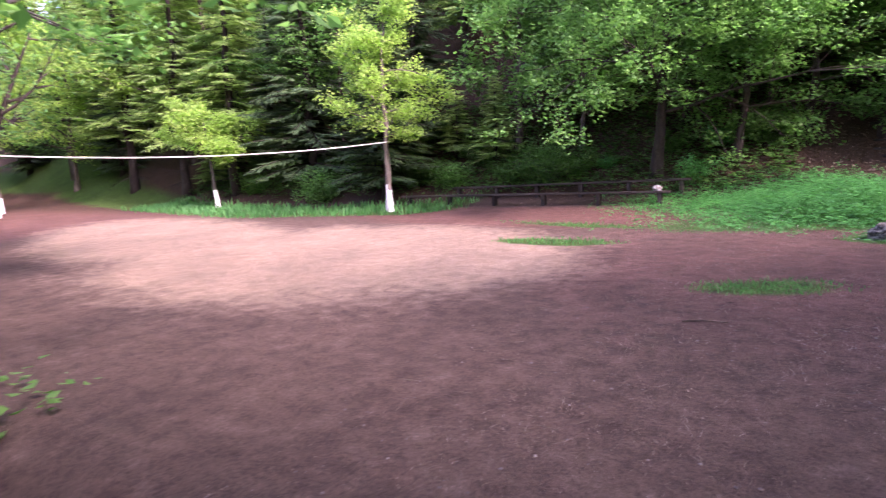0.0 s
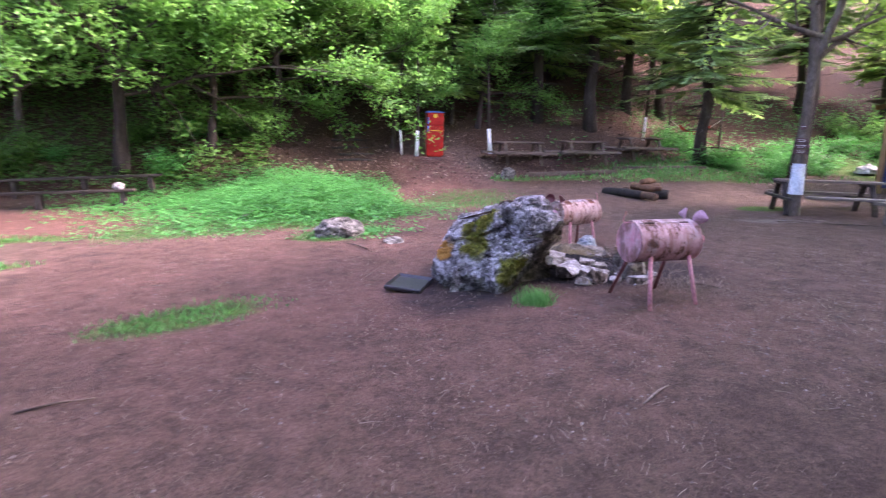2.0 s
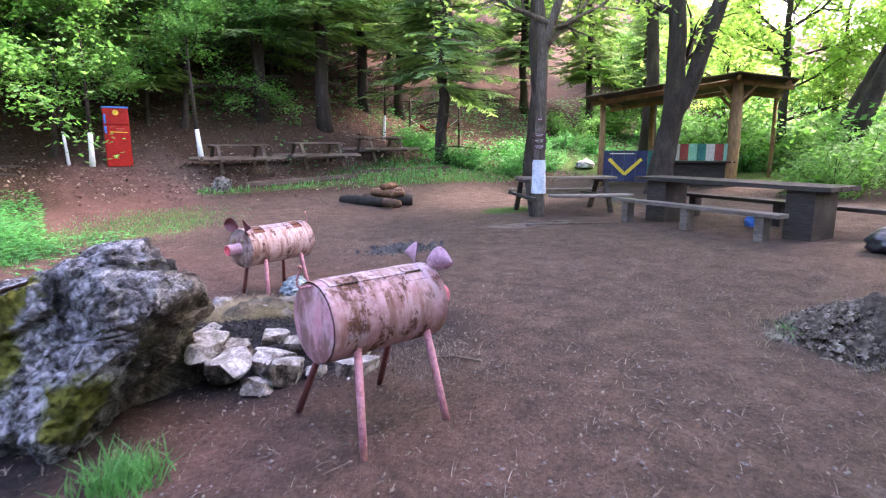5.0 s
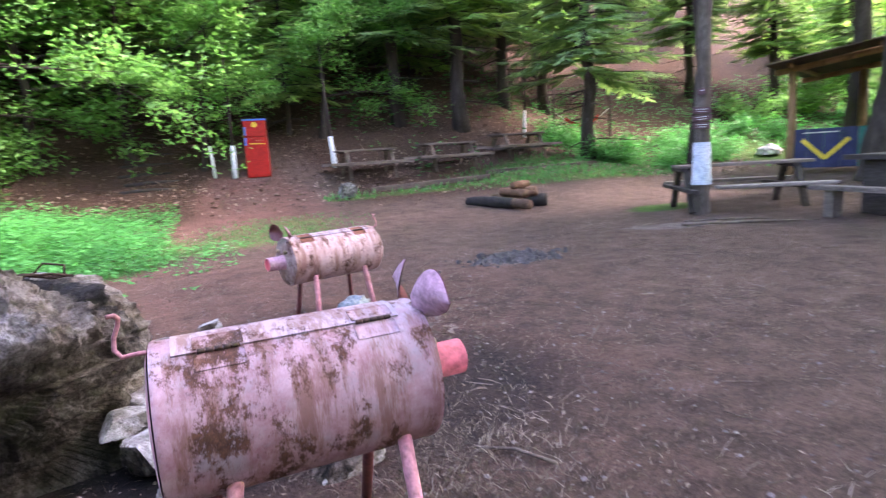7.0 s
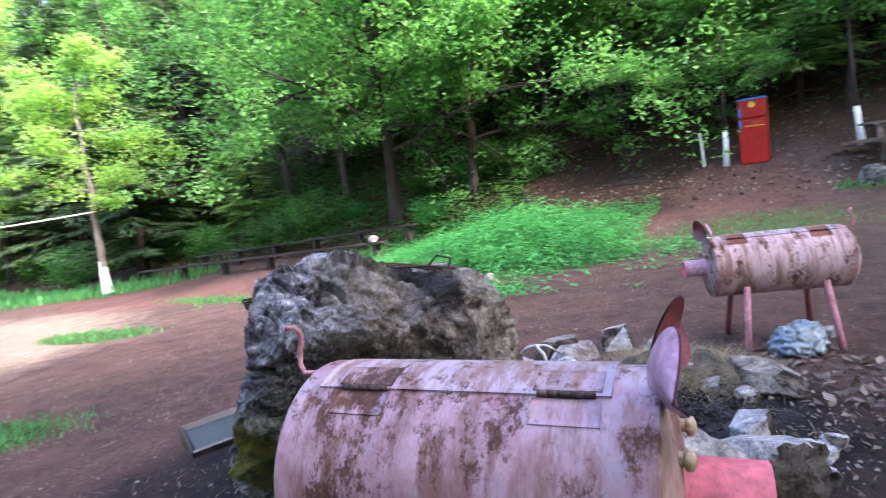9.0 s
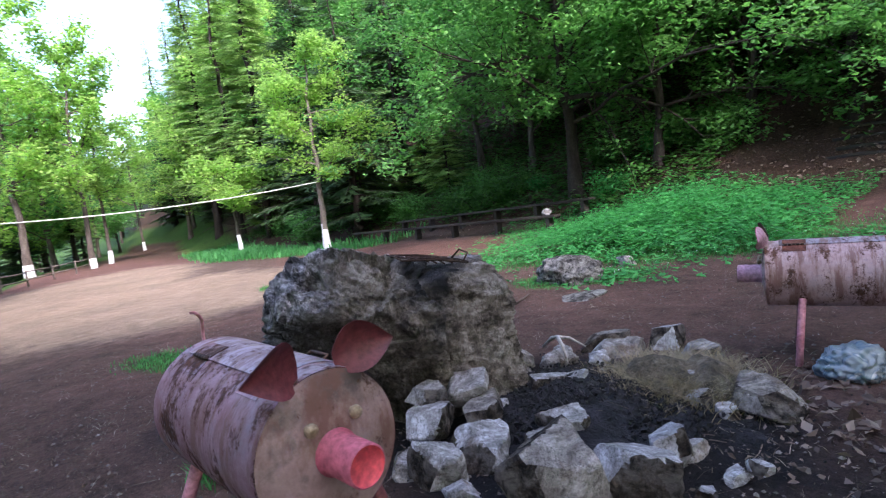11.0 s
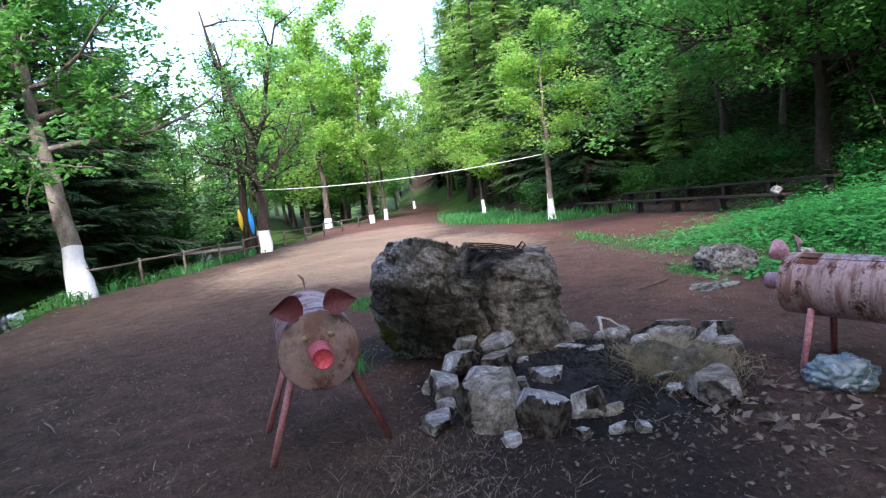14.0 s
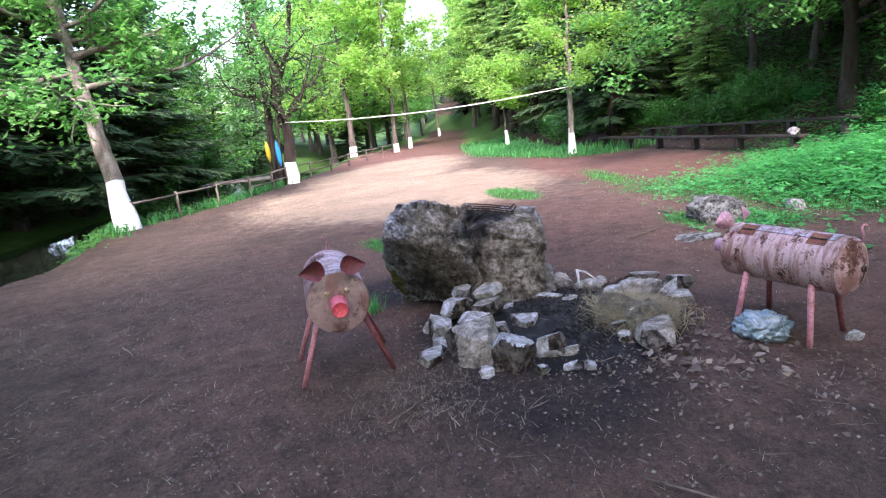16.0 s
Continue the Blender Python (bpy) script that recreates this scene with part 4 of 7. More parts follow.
def stone_material():
    """Freshly broken limestone: pale, with thin dark cracks, brown earth stains and a tone of its own for each piece."""
    m, n, l, b = material("broken_limestone", 0.88, 0.0, 0.25)
    big = noise_node(n, l, 5.0, 12.0, 0.72, distort=0.8)
    fine = noise_node(n, l, 60.0, 6.0, 0.75)
    r = ramp_node(n, l, big.outputs["Fac"], [(0.36, (0.08, 0.073, 0.065)), (0.48, (0.25, 0.24, 0.23)), (0.6, (0.5, 0.495, 0.5))])
    info = n.new("ShaderNodeObjectInfo")
    tone = ramp_node(n, l, info.outputs["Random"], [(0.0, (0.62, 0.57, 0.5)), (0.5, (0.95, 0.95, 0.95)), (1.0, (1.12, 1.14, 1.18))])
    col = mix_node(n, l, 1.0, r.outputs["Color"], tone.outputs["Color"], "MULTIPLY")
    dirt = ramp_node(n, l, noise_node(n, l, 3.2, 9.0, 0.75).outputs["Fac"], [(0.52, (0, 0, 0)), (0.62, (0.75, 0.75, 0.75))])
    col = mix_node(n, l, dirt.outputs["Color"], col, (0.12, 0.088, 0.06))
    v = n.new("ShaderNodeTexVoronoi")
    v.feature = "DISTANCE_TO_EDGE"
    v.inputs["Scale"].default_value = 7.0
    w = n.new("ShaderNodeVectorMath")
    w.operation = "MULTIPLY_ADD"
    l.new(noise_node(n, l, 9.0, 6.0, 0.7).outputs["Color"], w.inputs[0])
    w.inputs[1].default_value = (0.35, 0.35, 0.35)
    t = n.new("ShaderNodeTexCoord")
    l.new(t.outputs["Object"], w.inputs[2])
    l.new(w.outputs[0], v.inputs["Vector"])
    cr_ = ramp_node(n, l, v.outputs["Distance"], [(0.0, (0.25, 0.23, 0.2)), (0.03, (1, 1, 1))])
    col = mix_node(n, l, 0.85, col, cr_.outputs["Color"], "MULTIPLY")
    f = ramp_node(n, l, fine.outputs["Fac"], [(0.34, (0.5, 0.5, 0.5)), (0.5, (1, 1, 1)), (0.68, (1.2, 1.2, 1.2))])
    col = mix_node(n, l, 1.0, col, f.outputs["Color"], "MULTIPLY")
    l.new(col, b.inputs["Base Color"])
    h = n.new("ShaderNodeMath")
    h.operation = "MULTIPLY_ADD"
    l.new(v.outputs["Distance"], h.inputs[0])
    h.inputs[1].default_value = 1.5
    l.new(fine.outputs["Fac"], h.inputs[2])
    bump_node(n, l, b, h.outputs[0], 0.5, 0.012)
    return m


M_STONE = stone_material()
M_SKIN = rock_material("brown_stone_skin", (0.02, 0.015, 0.011), (0.05, 0.038, 0.028), (0.1, 0.078, 0.058), (0.13, 0.115, 0.1))[0]
M_RUBBLE = rock_material("earthy_rubble", (0.05, 0.046, 0.04), (0.11, 0.104, 0.096), (0.19, 0.185, 0.175), (0.22, 0.22, 0.2))[0]


def shard(seed, size, sub=4, stained=True):
    """A broken, sharp edged stone: a block split along a few flat planes, some of its faces with a brown skin."""
    rng = random.Random(seed)
    bm = bmesh.new()
    bmesh.ops.create_icosphere(bm, subdivisions=sub, radius=1.0)
    cuts = [(Vector(n).normalized(), rng.uniform(0.6, 0.85)) for n in ((1, 0.2, 0.1), (-1, 0.1, 0.3), (0.1, 1, -0.1), (0.2, -1, 0.2), (0.15, 0.1, 1), (0, 0, -1))]
    cuts[4] = (cuts[4][0], rng.uniform(0.45, 0.58))
    cuts = [((n + rand_dir(rng) * (0.18 if k == 4 else 0.4)).normalized(), d) for k, (n, d) in enumerate(cuts)] + [(rand_dir(rng), rng.uniform(0.62, 0.9)) for _ in range(5)]
    off = Vector((seed * 2.3, seed * 1.1, seed * 0.7))
    brown = [k for k, (n, _) in enumerate(cuts) if k != 4 and rng.random() < 0.55] if stained else []
    for f in bm.faces:
        u = f.calc_center_median().normalized()
        f.material_index = 1 if min((d / n.dot(u), k) for k, (n, d) in enumerate(cuts) if n.dot(u) > 0.05)[1] in brown else 0
    for v in bm.verts:
        u = v.co.normalized()
        r = min(d / n.dot(u) for n, d in cuts if n.dot(u) > 0.05)
        q = u * min(r, 1.25)
        q *= 1 + 0.03 * noise.fractal(q * 3 + off, 0.8, 2.1, 5) - 0.05 * max(0.0, ridged(q * 2.3 + off, 2, 1.0) - 0.55)
        v.co = Vector((q.x * size[0], q.y * size[1], q.z * size[2]))
    return bm


# x, y, half width, height, lift
STONES = [(0.4, 1.13, 0.19, 0.3, 0), (0.59, 1.39, 0.154, 0.24, 0), (0.55, 1.67, 0.095, 0.18, 0), (0.32, 0.82, 0.117, 0.09, 0), (-0.1, 0.98, 0.11, 0.17, 0), (-0.44, 1.17, 0.12, 0.13, 0.1),
          (-0.3, 1.4, 0.12, 0.13, 0.07), (-0.46, 1.45, 0.125, 0.13, 0.16), (-0.52, 1.25, 0.1, 0.09, 0.2), (-0.4, 1.63, 0.05, 0.11, 0), (-0.4, 1.98, 0.105, 0.13, 0.02), (0.05, 1.63, 0.116, 0.12, 0.02)]
STONES += [(-0.3, 2.13, 0.09, 0.11, 0.02), (0.7, 1.15, 0.06, 0.06, 0), (0.79, 1.52, 0.045, 0.06, 0), (0.36, 2.28, 0.08, 0.09, 0), (0.25, 2.51, 0.124, 0.12, 0.02), (0.61, 2.44, 0.178, 0.14, 0),
          (-0.32, 3.17, 0.111, 0.16, 0), (-0.72, 3.02, 0.17, 0.12, 0), (-0.12, 1.25, 0.14, 0.16, 0), (0.12, 1.38, 0.1, 0.11, 0.02), (-0.3, 0.95, 0.09, 0.09, 0)]
FIRE_LABEL = "broken grey limestone piece of the fire ring"
for k, (x, y, a, c, lift) in enumerate(STONES):
    o = part("stone", shard(100 + k, (a * 1.22, a * random.uniform(0.95, 1.2), c * 0.8)), (M_STONE, M_SKIN))
    o.matrix_world = pose(x, y, hz(x, y) + c * 0.42 + lift, random.uniform(-10, 10), random.uniform(-10, 10), random.uniform(0, 360))
    tagged(o, FIRE_LABEL, "stone", "stones of the fire ring")
srng = random.Random(31)
for k in range(13):
    ang = srng.uniform(0, 6.28)
    x, y = 0.05 + (0.62 + srng.uniform(-0.12, 0.2)) * math.cos(ang), 1.75 + (0.72 + srng.uniform(-0.15, 0.2)) * math.sin(ang)
    if x < -0.45:
        continue
    c = srng.uniform(0.035, 0.075)
    o = part("stone", shard(180 + k, (c * 1.4, c * 1.2, c), 3), (M_STONE, M_SKIN))
    o.matrix_world = pose(x, y, hz(x, y) + c * 0.45, srng.uniform(-20, 20), srng.uniform(-20, 20), srng.uniform(0, 360))
    tagged(o, "small broken limestone piece among the fire ring stones", "stone", "stones of the fire ring")
for k, (x, y, a, b_, c, lab) in enumerate([(0.0, 3.0, 0.12, 0.15, 0.12, "pale grey stone beside the fire place"), (-0.55, 2.9, 0.22, 0.18, 0.1, "flat pale stone beside the fire place"),
                                          (-2.09, 4.58, 0.27, 0.2, 0.05, "flat stone sunk in the earth"), (-3.0, 6.65, 0.19, 0.16, 0.14, "small white limestone piece in the grass"),
                                          (0.98, 3.72, 0.06, 0.06, 0.06, "small pale stone by the barrel grill"), (2.35, 12.35, 0.26, 0.2, 0.34, "grey pointed stone among grass at the terrace")]):
    o = part("stone", shard(140 + k, (a, b_, c), 4, False), M_RUBBLE if "pointed" in lab or "sunk" in lab else M_STONE)
    o.matrix_world = pose(x, y, hz(x, y) + c * 0.35, 0, 0, k * 40)
    tagged(o, lab, "stone")
o = part("rock", rock_mesh(161, (0.5, 0.36, 0.27), 5, 10, 0.12, (), 3.0), M_RUBBLE, smooth=True)
o.matrix_world = pose(-3.0, 5.35, hz(-3, 5.35) + 0.08, 0, 0, 35)
tagged(o, "low pitted grey rock among grass", "rock")


# ---------------------------------------------------------------- pig shaped barrel grills
def rusty(name, paint1, paint2, rust_at=0.555, bare=(0.13, 0.125, 0.15)):
    """Old paint on sheet metal: chalky patches, bare grey places, brown stains, flaked rust with crisp edges and runs down the sides."""
    m, n, l, b = material(name, 0.6, 0.0, 0.3)

    def stretched(scale, detail, rough, by):
        t = noise_node(n, l, scale, detail, rough)
        mp = n.new("ShaderNodeMapping")
        mp.inputs["Scale"].default_value = by
        l.new(t.inputs["Vector"].links[0].from_socket, mp.inputs["Vector"])
        l.new(mp.outputs["Vector"], t.inputs["Vector"])
        return t

    blot = stretched(5.5, 12.0, 0.74, (1.5, 1.0, 0.75))
    fine = noise_node(n, l, 55.0, 8.0, 0.8)
    chalk = noise_node(n, l, 8.0, 10.0, 0.78)
    runs = stretched(6.0, 8.0, 0.7, (3.2, 1.0, 0.5))
    grey = noise_node(n, l, 3.3, 8.0, 0.7)
    p = ramp_node(n, l, chalk.outputs["Fac"], [(0.38, paint1), (0.62, paint2)])
    w = ramp_node(n, l, fine.outputs["Fac"], [(0.52, (0, 0, 0)), (0.6, (0.8, 0.8, 0.8))])
    zone = ramp_node(n, l, chalk.outputs["Fac"], [(0.46, (0, 0, 0)), (0.56, (1, 1, 1))])
    wm = mix_node(n, l, 1.0, w.outputs["Color"], zone.outputs["Color"], "MULTIPLY")
    col = mix_node(n, l, wm, p.outputs["Color"], (0.28, 0.21, 0.24))
    gm = ramp_node(n, l, grey.outputs["Fac"], [(0.5, (0, 0, 0)), (0.62, (0.85, 0.85, 0.85))])
    col = mix_node(n, l, gm.outputs["Color"], col, bare)
    stain = ramp_node(n, l, runs.outputs["Fac"], [(0.47, (0, 0, 0)), (0.58, (0.85, 0.85, 0.85))])
    col = mix_node(n, l, stain.outputs["Color"], col, (0.15, 0.072, 0.055))
    rust = ramp_node(n, l, fine.outputs["Fac"], [(0.35, (0.018, 0.009, 0.007)), (0.5, (0.055, 0.024, 0.015)), (0.65, (0.11, 0.048, 0.028))])
    mx = n.new("ShaderNodeMath")
    mx.operation = "MULTIPLY_ADD"
    l.new(fine.outputs["Fac"], mx.inputs[0])
    mx.inputs[1].default_value = 0.5
    l.new(blot.outputs["Fac"], mx.inputs[2])
    k = ramp_node(n, l, mx.outputs[0], [(rust_at + 0.2, (0, 0, 0)), (rust_at + 0.28, (1, 1, 1))])
    col = mix_node(n, l, k.outputs["Color"], col, rust.outputs["Color"])
    l.new(col, b.inputs["Base Color"])
    ro = ramp_node(n, l, k.outputs["Color"], [(0.0, (0.5, 0.5, 0.5)), (1.0, (0.95, 0.95, 0.95))])
    l.new(ro.outputs["Color"], b.inputs["Roughness"])
    hgt = n.new("ShaderNodeMath")
    hgt.operation = "SUBTRACT"
    l.new(fine.outputs["Fac"], hgt.inputs[0])
    l.new(k.outputs["Color"], hgt.inputs[1])
    bump_node(n, l, b, hgt.outputs[0], 0.35, 0.003)
    return m


M_PINK = rusty("worn_pink_paint", (0.2, 0.095, 0.11), (0.34, 0.225, 0.255), bare=(0.22, 0.19, 0.22))
M_PINK_PALE = rusty("pale_pink_paint", (0.3, 0.19, 0.185), (0.42, 0.3, 0.3), 0.57, (0.3, 0.24, 0.25))
M_PINK_FACE = rusty("faded_pink_paint", (0.22, 0.145, 0.135), (0.34, 0.24, 0.22), 0.6, (0.055, 0.05, 0.045))
M_PINK_END = rusty("pink_red_end", (0.5, 0.2, 0.24), (0.55, 0.36, 0.4), 0.68, (0.4, 0.26, 0.3))
M_SNOUT = grainy("red_snout_paint", (0.36, 0.075, 0.11), (0.46, 0.125, 0.17), None, 5, 50, 0.55, 0.15)
M_SNOUT_PALE = grainy("pink_snout_paint", (0.45, 0.22, 0.26), (0.55, 0.3, 0.34), None, 5, 50, 0.55, 0.15)
M_SNOUT_END = grainy("bright_red_paint", (0.55, 0.05, 0.07), (0.65, 0.1, 0.12), None, 5, 50, 0.5, 0.15)
M_EAR = grainy("pink_ear_paint", (0.34, 0.18, 0.235), (0.42, 0.25, 0.31), None, 6, 50, 0.55, 0.2)
M_EAR_IN = grainy("maroon_ear_paint", (0.09, 0.02, 0.025), (0.16, 0.04, 0.045), None, 6, 50, 0.5, 0.2)
M_LEG = grainy("pink_leg_paint", (0.33, 0.11, 0.13), (0.45, 0.2, 0.23), (0.25, 0.1, 0.08), 8, 60, 0.55, 0.2)
M_LEG_DARK = grainy("maroon_leg_paint", (0.1, 0.03, 0.03), (0.18, 0.055, 0.055), None, 8, 60, 0.5, 0.2)
M_LID_PINK = rusty("chalky_lid_paint", (0.26, 0.19, 0.215), (0.38, 0.29, 0.325), 0.6, (0.3, 0.26, 0.3))
M_LID = rusty("grey_lid_paint", (0.24, 0.21, 0.25), (0.38, 0.32, 0.37), 0.57)
M_RUSTY = grainy("rusty_plate", (0.07, 0.025, 0.015), (0.14, 0.05, 0.03), (0.2, 0.09, 0.05), 12, 70, 0.9, 0.4)
M_IRON = grainy("dark_iron", (0.03, 0.02, 0.018), (0.07, 0.045, 0.035), (0.14, 0.07, 0.04), 12, 60, 0.7, 0.3, metal=0.4)
M_EYE = grainy("rusty_bolt", (0.2, 0.14, 0.08), (0.33, 0.26, 0.17), None, 20, 90, 0.6, 0.3)


def revolve(profile, seg=48):
    """A solid of revolution about x from (x, r) pairs."""
    verts, faces = [], []
    for x, r in profile:
        for s in range(seg):
            a = 2 * math.pi * s / seg
            verts.append(Vector((x, r * math.cos(a), r * math.sin(a))))
    for k in range(len(profile) - 1):
        for s in range(seg):
            s2 = (s + 1) % seg
            faces.append((k * seg + s, k * seg + s2, (k + 1) * seg + s2, (k + 1) * seg + s))
    return verts, faces


def shell(x0, x1, a0, a1, r, thick, nx_=14, na=14):
    """A curved plate on the barrel between two angles (degrees from the top, to the right side)."""
    verts, faces = [], []
    for lay in (0, 1):
        for i in range(nx_ + 1):
            for j in range(na + 1):
                a = radians(a0 + (a1 - a0) * j / na)
                rr = r + lay * thick
                verts.append(Vector((x0 + (x1 - x0) * i / nx_, -rr * math.sin(a), rr * math.cos(a))))
    w = na + 1
    n = (nx_ + 1) * w
    for i in range(nx_):
        for j in range(na):
            q = (i * w + j, i * w + j + 1, (i + 1) * w + j + 1, (i + 1) * w + j)
            faces.append(tuple(n + k for k in q))
            faces.append(tuple(reversed(q)))
    rim = [i * w for i in range(nx_ + 1)] + [nx_ * w + j for j in range(1, w)] + [i * w + na for i in range(nx_ - 1, -1, -1)] + [j for j in range(na - 1, 0, -1)]
    for k in range(len(rim)):
        a, b_ = rim[k], rim[(k + 1) % len(rim)]
        faces.append((a, b_, n + b_, n + a))
    return verts, faces


def place_verts(vf, m):
    return [m @ v for v in vf[0]], vf[1]


def pig_grill(m, label, R=0.195, L=0.7, zc=0.62, domed=False, lid_m=None, hinge_m=None, mats=None, tops=(0.25, -0.2), feet=((0.23, 0.32), (-0.33, 0.32)), side=1):
    body, snout_m, leg_r, leg_l = mats
    top = thing("barrel_grill", m, label, "barrel grill", "pig shaped barrel grills")
    up = Matrix.Translation((0, 0, zc))
    h = L / 2
    rear = [(-h - 0.07, 0.0), (-h - 0.068, R * 0.3), (-h - 0.05, R * 0.65), (-h - 0.025, R * 0.87), (-h, R * 0.98)] if domed else [(-h - 0.02, 0.0), (-h - 0.018, R * 0.5), (-h - 0.01, R * 0.85), (-h - 0.004, R * 0.97)]
    v, f = revolve([(-h, R), (-h + 0.008, R * 1.012), (-h + 0.02, R)] + [(-h + 0.02 + (L - 0.04) * k / 10, R) for k in range(1, 11)] + [(h - 0.012, R * 1.012), (h, R)], 64)
    mesh_ob("barrel", *place_verts((v, f), up), body, top)
    mesh_ob("rear_cap", *place_verts(revolve(rear, 48), up), M_PINK_END if not domed else body, top, "pink painted end plate")
    front = [(h, R * 0.99), (h + 0.006, R * 0.93), (h + 0.016, R * 0.7), (h + 0.024, R * 0.35), (h + 0.026, 0.0)]
    mesh_ob("front_cap", *place_verts(revolve(front, 48), up), M_PINK_FACE, top, "faded pink face plate")
    lid = mesh_ob("lid", *place_verts(shell(-h + 0.05, h - 0.075, 24 * side, -62 * side, R, 0.005), up), lid_m or body, top, "curved lid plate")
    for x in (-h + 0.16, h - 0.15):
        hinge = mesh_ob("hinge", *place_verts(shell(x - 0.06, x + 0.06, 40 * side, 26 * side, R, 0.0025, 4, 4), up), hinge_m or body, lid)
        mesh_ob("hinge_leaf", *place_verts(shell(x - 0.06, x + 0.06, 22 * side, 6 * side, R + 0.005, 0.0025, 4, 4), up), hinge_m or body, lid)
        a = radians(24.2 * side)
        p = Vector((0, -(R + 0.006) * math.sin(a), zc + (R + 0.006) * math.cos(a)))
        s = Soup()
        for k in range(5):
            x0 = x - 0.05 + k * 0.0205
            s.add(*tube([p + Vector((x0, 0, 0)), p + Vector((x0 + 0.018, 0, 0))], [0.0065, 0.0065], 8))
        s.make("hinge_pin", M_IRON, lid)
    # ears: cupped leaf shapes with a dark front side
    for sgn in (-1, 1):
        verts, faces, idx = [], [], []
        rows_, cols_ = 12, 8
        for lay in (0, 1):
            for i in range(rows_ + 1):
                s = i / rows_
                w = 0.135 * math.sin(math.pi * (0.06 + 0.94 * s) ** 0.8) + 0.003
                for j in range(cols_ + 1):
                    q = j / cols_
                    verts.append(Vector((0.035 * (2 * q - 1) ** 2 * math.sin(math.pi * s) - lay * 0.004, 0.175 * s, w * (q - 0.28) + 0.012 * s)))
        n = (rows_ + 1) * (cols_ + 1)
        w_ = cols_ + 1
        for i in range(rows_):
            for j in range(cols_):
                q = (i * w_ + j, (i + 1) * w_ + j, (i + 1) * w_ + j + 1, i * w_ + j + 1)
                faces += [q, tuple(n + k for k in reversed(q))]
                idx += [0, 1]
        t = Matrix.Translation((h - 0.015, sgn * 0.055, zc + R * 0.97)) @ Matrix.Diagonal((1, sgn, 1, 1)) @ pose(0, 0, 0, 8, 0, -15)
        mesh_ob("ear", [t @ v for v in verts], faces, [M_EAR_IN, M_EAR], top, "cupped sheet metal ear", index=idx)
    for sgn in (-1, 1):
        s = Soup()
        p = Vector((h + 0.01, sgn * 0.066, zc + 0.085))
        s.add(*tube([p, p + Vector((0.02, 0, 0))], [0.014, 0.012], 10))
        s.add(*tube([p + Vector((0.016, 0, 0)), p + Vector((0.022, 0, 0)), p + Vector((0.032, 0, 0)), p + Vector((0.037, 0, 0))], [0.011, 0.019, 0.017, 0.006], 12))
        s.make("eye", M_EYE, top, "rusty bolt eye")
    s = mesh_ob("snout", *place_verts(revolve([(h + 0.018, 0.062), (h + 0.03, 0.062), (h + 0.03, 0.055), (h + 0.155, 0.055), (h + 0.158, 0.05)], 32), Matrix.Translation((0, 0, zc + 0.0))), snout_m, top, "short pipe snout")
    mesh_ob("snout_end", *place_verts(revolve([(h + 0.158, 0.05), (h + 0.15, 0.046), (h + 0.15, 0.0)], 32), Matrix.Translation((0, 0, zc + 0.0))), M_SNOUT_END, s)
    if domed:
        mesh_ob("knob", *place_verts(revolve([(-h - 0.06, 0.012), (-h - 0.075, 0.012), (-h - 0.075, 0.022), (-h - 0.09, 0.022), (-h - 0.092, 0.0)], 12), up), M_IRON, top, "rusty bolt at the rear end")
    grip = [(-0.05, side * R * 0.83, zc + R * 0.6), (-0.05, side * (R * 0.83 + 0.035), zc + R * 0.6 + 0.02), (0.05, side * (R * 0.83 + 0.035), zc + R * 0.6 + 0.02), (0.05, side * R * 0.83, zc + R * 0.6)]
    mesh_ob("lid_handle", *tube(grip, [0.005] * 4, 8), M_IRON, lid, "bent rod handle")
    zt = zc + R * 0.9
    pts = [(-h + 0.03, 0, zt), (-h - 0.02, 0, zt + 0.004), (-h - 0.06, 0.005, zt + 0.0), (-h - 0.075, 0.01, zt + 0.02), (-h - 0.072, 0.012, zt + 0.05), (-h - 0.06, 0.01, zt + 0.08), (-h - 0.055, 0, zt + 0.1), (-h - 0.062, -0.01, zt + 0.112), (-h - 0.078, -0.018, zt + 0.112)]
    mesh_ob("tail", *tube(pts, [0.006] * 9, 8), M_LEG, top, "bent rod tail")
    for fx, (ft, spread) in (("front", feet[0]), ("rear", feet[1])):
        for sgn in (-1, 1):
            a = Vector((tops[0] if fx == "front" else tops[1], sgn * R * 0.72, zc - R * 0.62))
            b_ = Vector((ft, sgn * spread, -0.02))
            mesh_ob("leg", *tube([a, a.lerp(b_, 0.5), b_], [0.021, 0.02, 0.019], 12), leg_r if sgn < 0 else leg_l, top, "painted pipe leg")
    return top


pig_grill(pose(0.135, 0.2, 0.0, 0, 0, 6), "pink rusty barrel grill shaped like a pig beside the boulder", R=0.211, L=0.715, zc=0.606, lid_m=M_LID_PINK, mats=(M_PINK, M_SNOUT, M_LEG, M_LEG_DARK), feet=((0.25, 0.33), (-0.3, 0.34)))
pig_grill(pose(0.67, 3.445, -0.12, 0, 0, 200), "pale pink rusty barrel grill shaped like a pig over dry leaves", zc=0.587, R=0.198, L=0.8, domed=True, lid_m=M_LID, hinge_m=M_RUSTY, mats=(M_PINK_PALE, M_SNOUT_PALE, M_LEG_DARK, M_LEG), tops=(0.22, -0.24), feet=((0.26, 0.22), (-0.29, 0.22)), side=-1)


# ---------------------------------------------------------------- furniture and structures
def plank(length, width, thick, m, parent, name="plank", mat=None, bow=0.004):
    bm = box(length, width, thick, None, 0.006)
    for v in bm.verts:
        v.co += Vector((0, random.uniform(-1, 1) * bow, random.uniform(-1, 1) * bow))
    bmesh.ops.transform(bm, matrix=m, verts=bm.verts)
    return part(name, bm, mat or M_WOOD, parent)


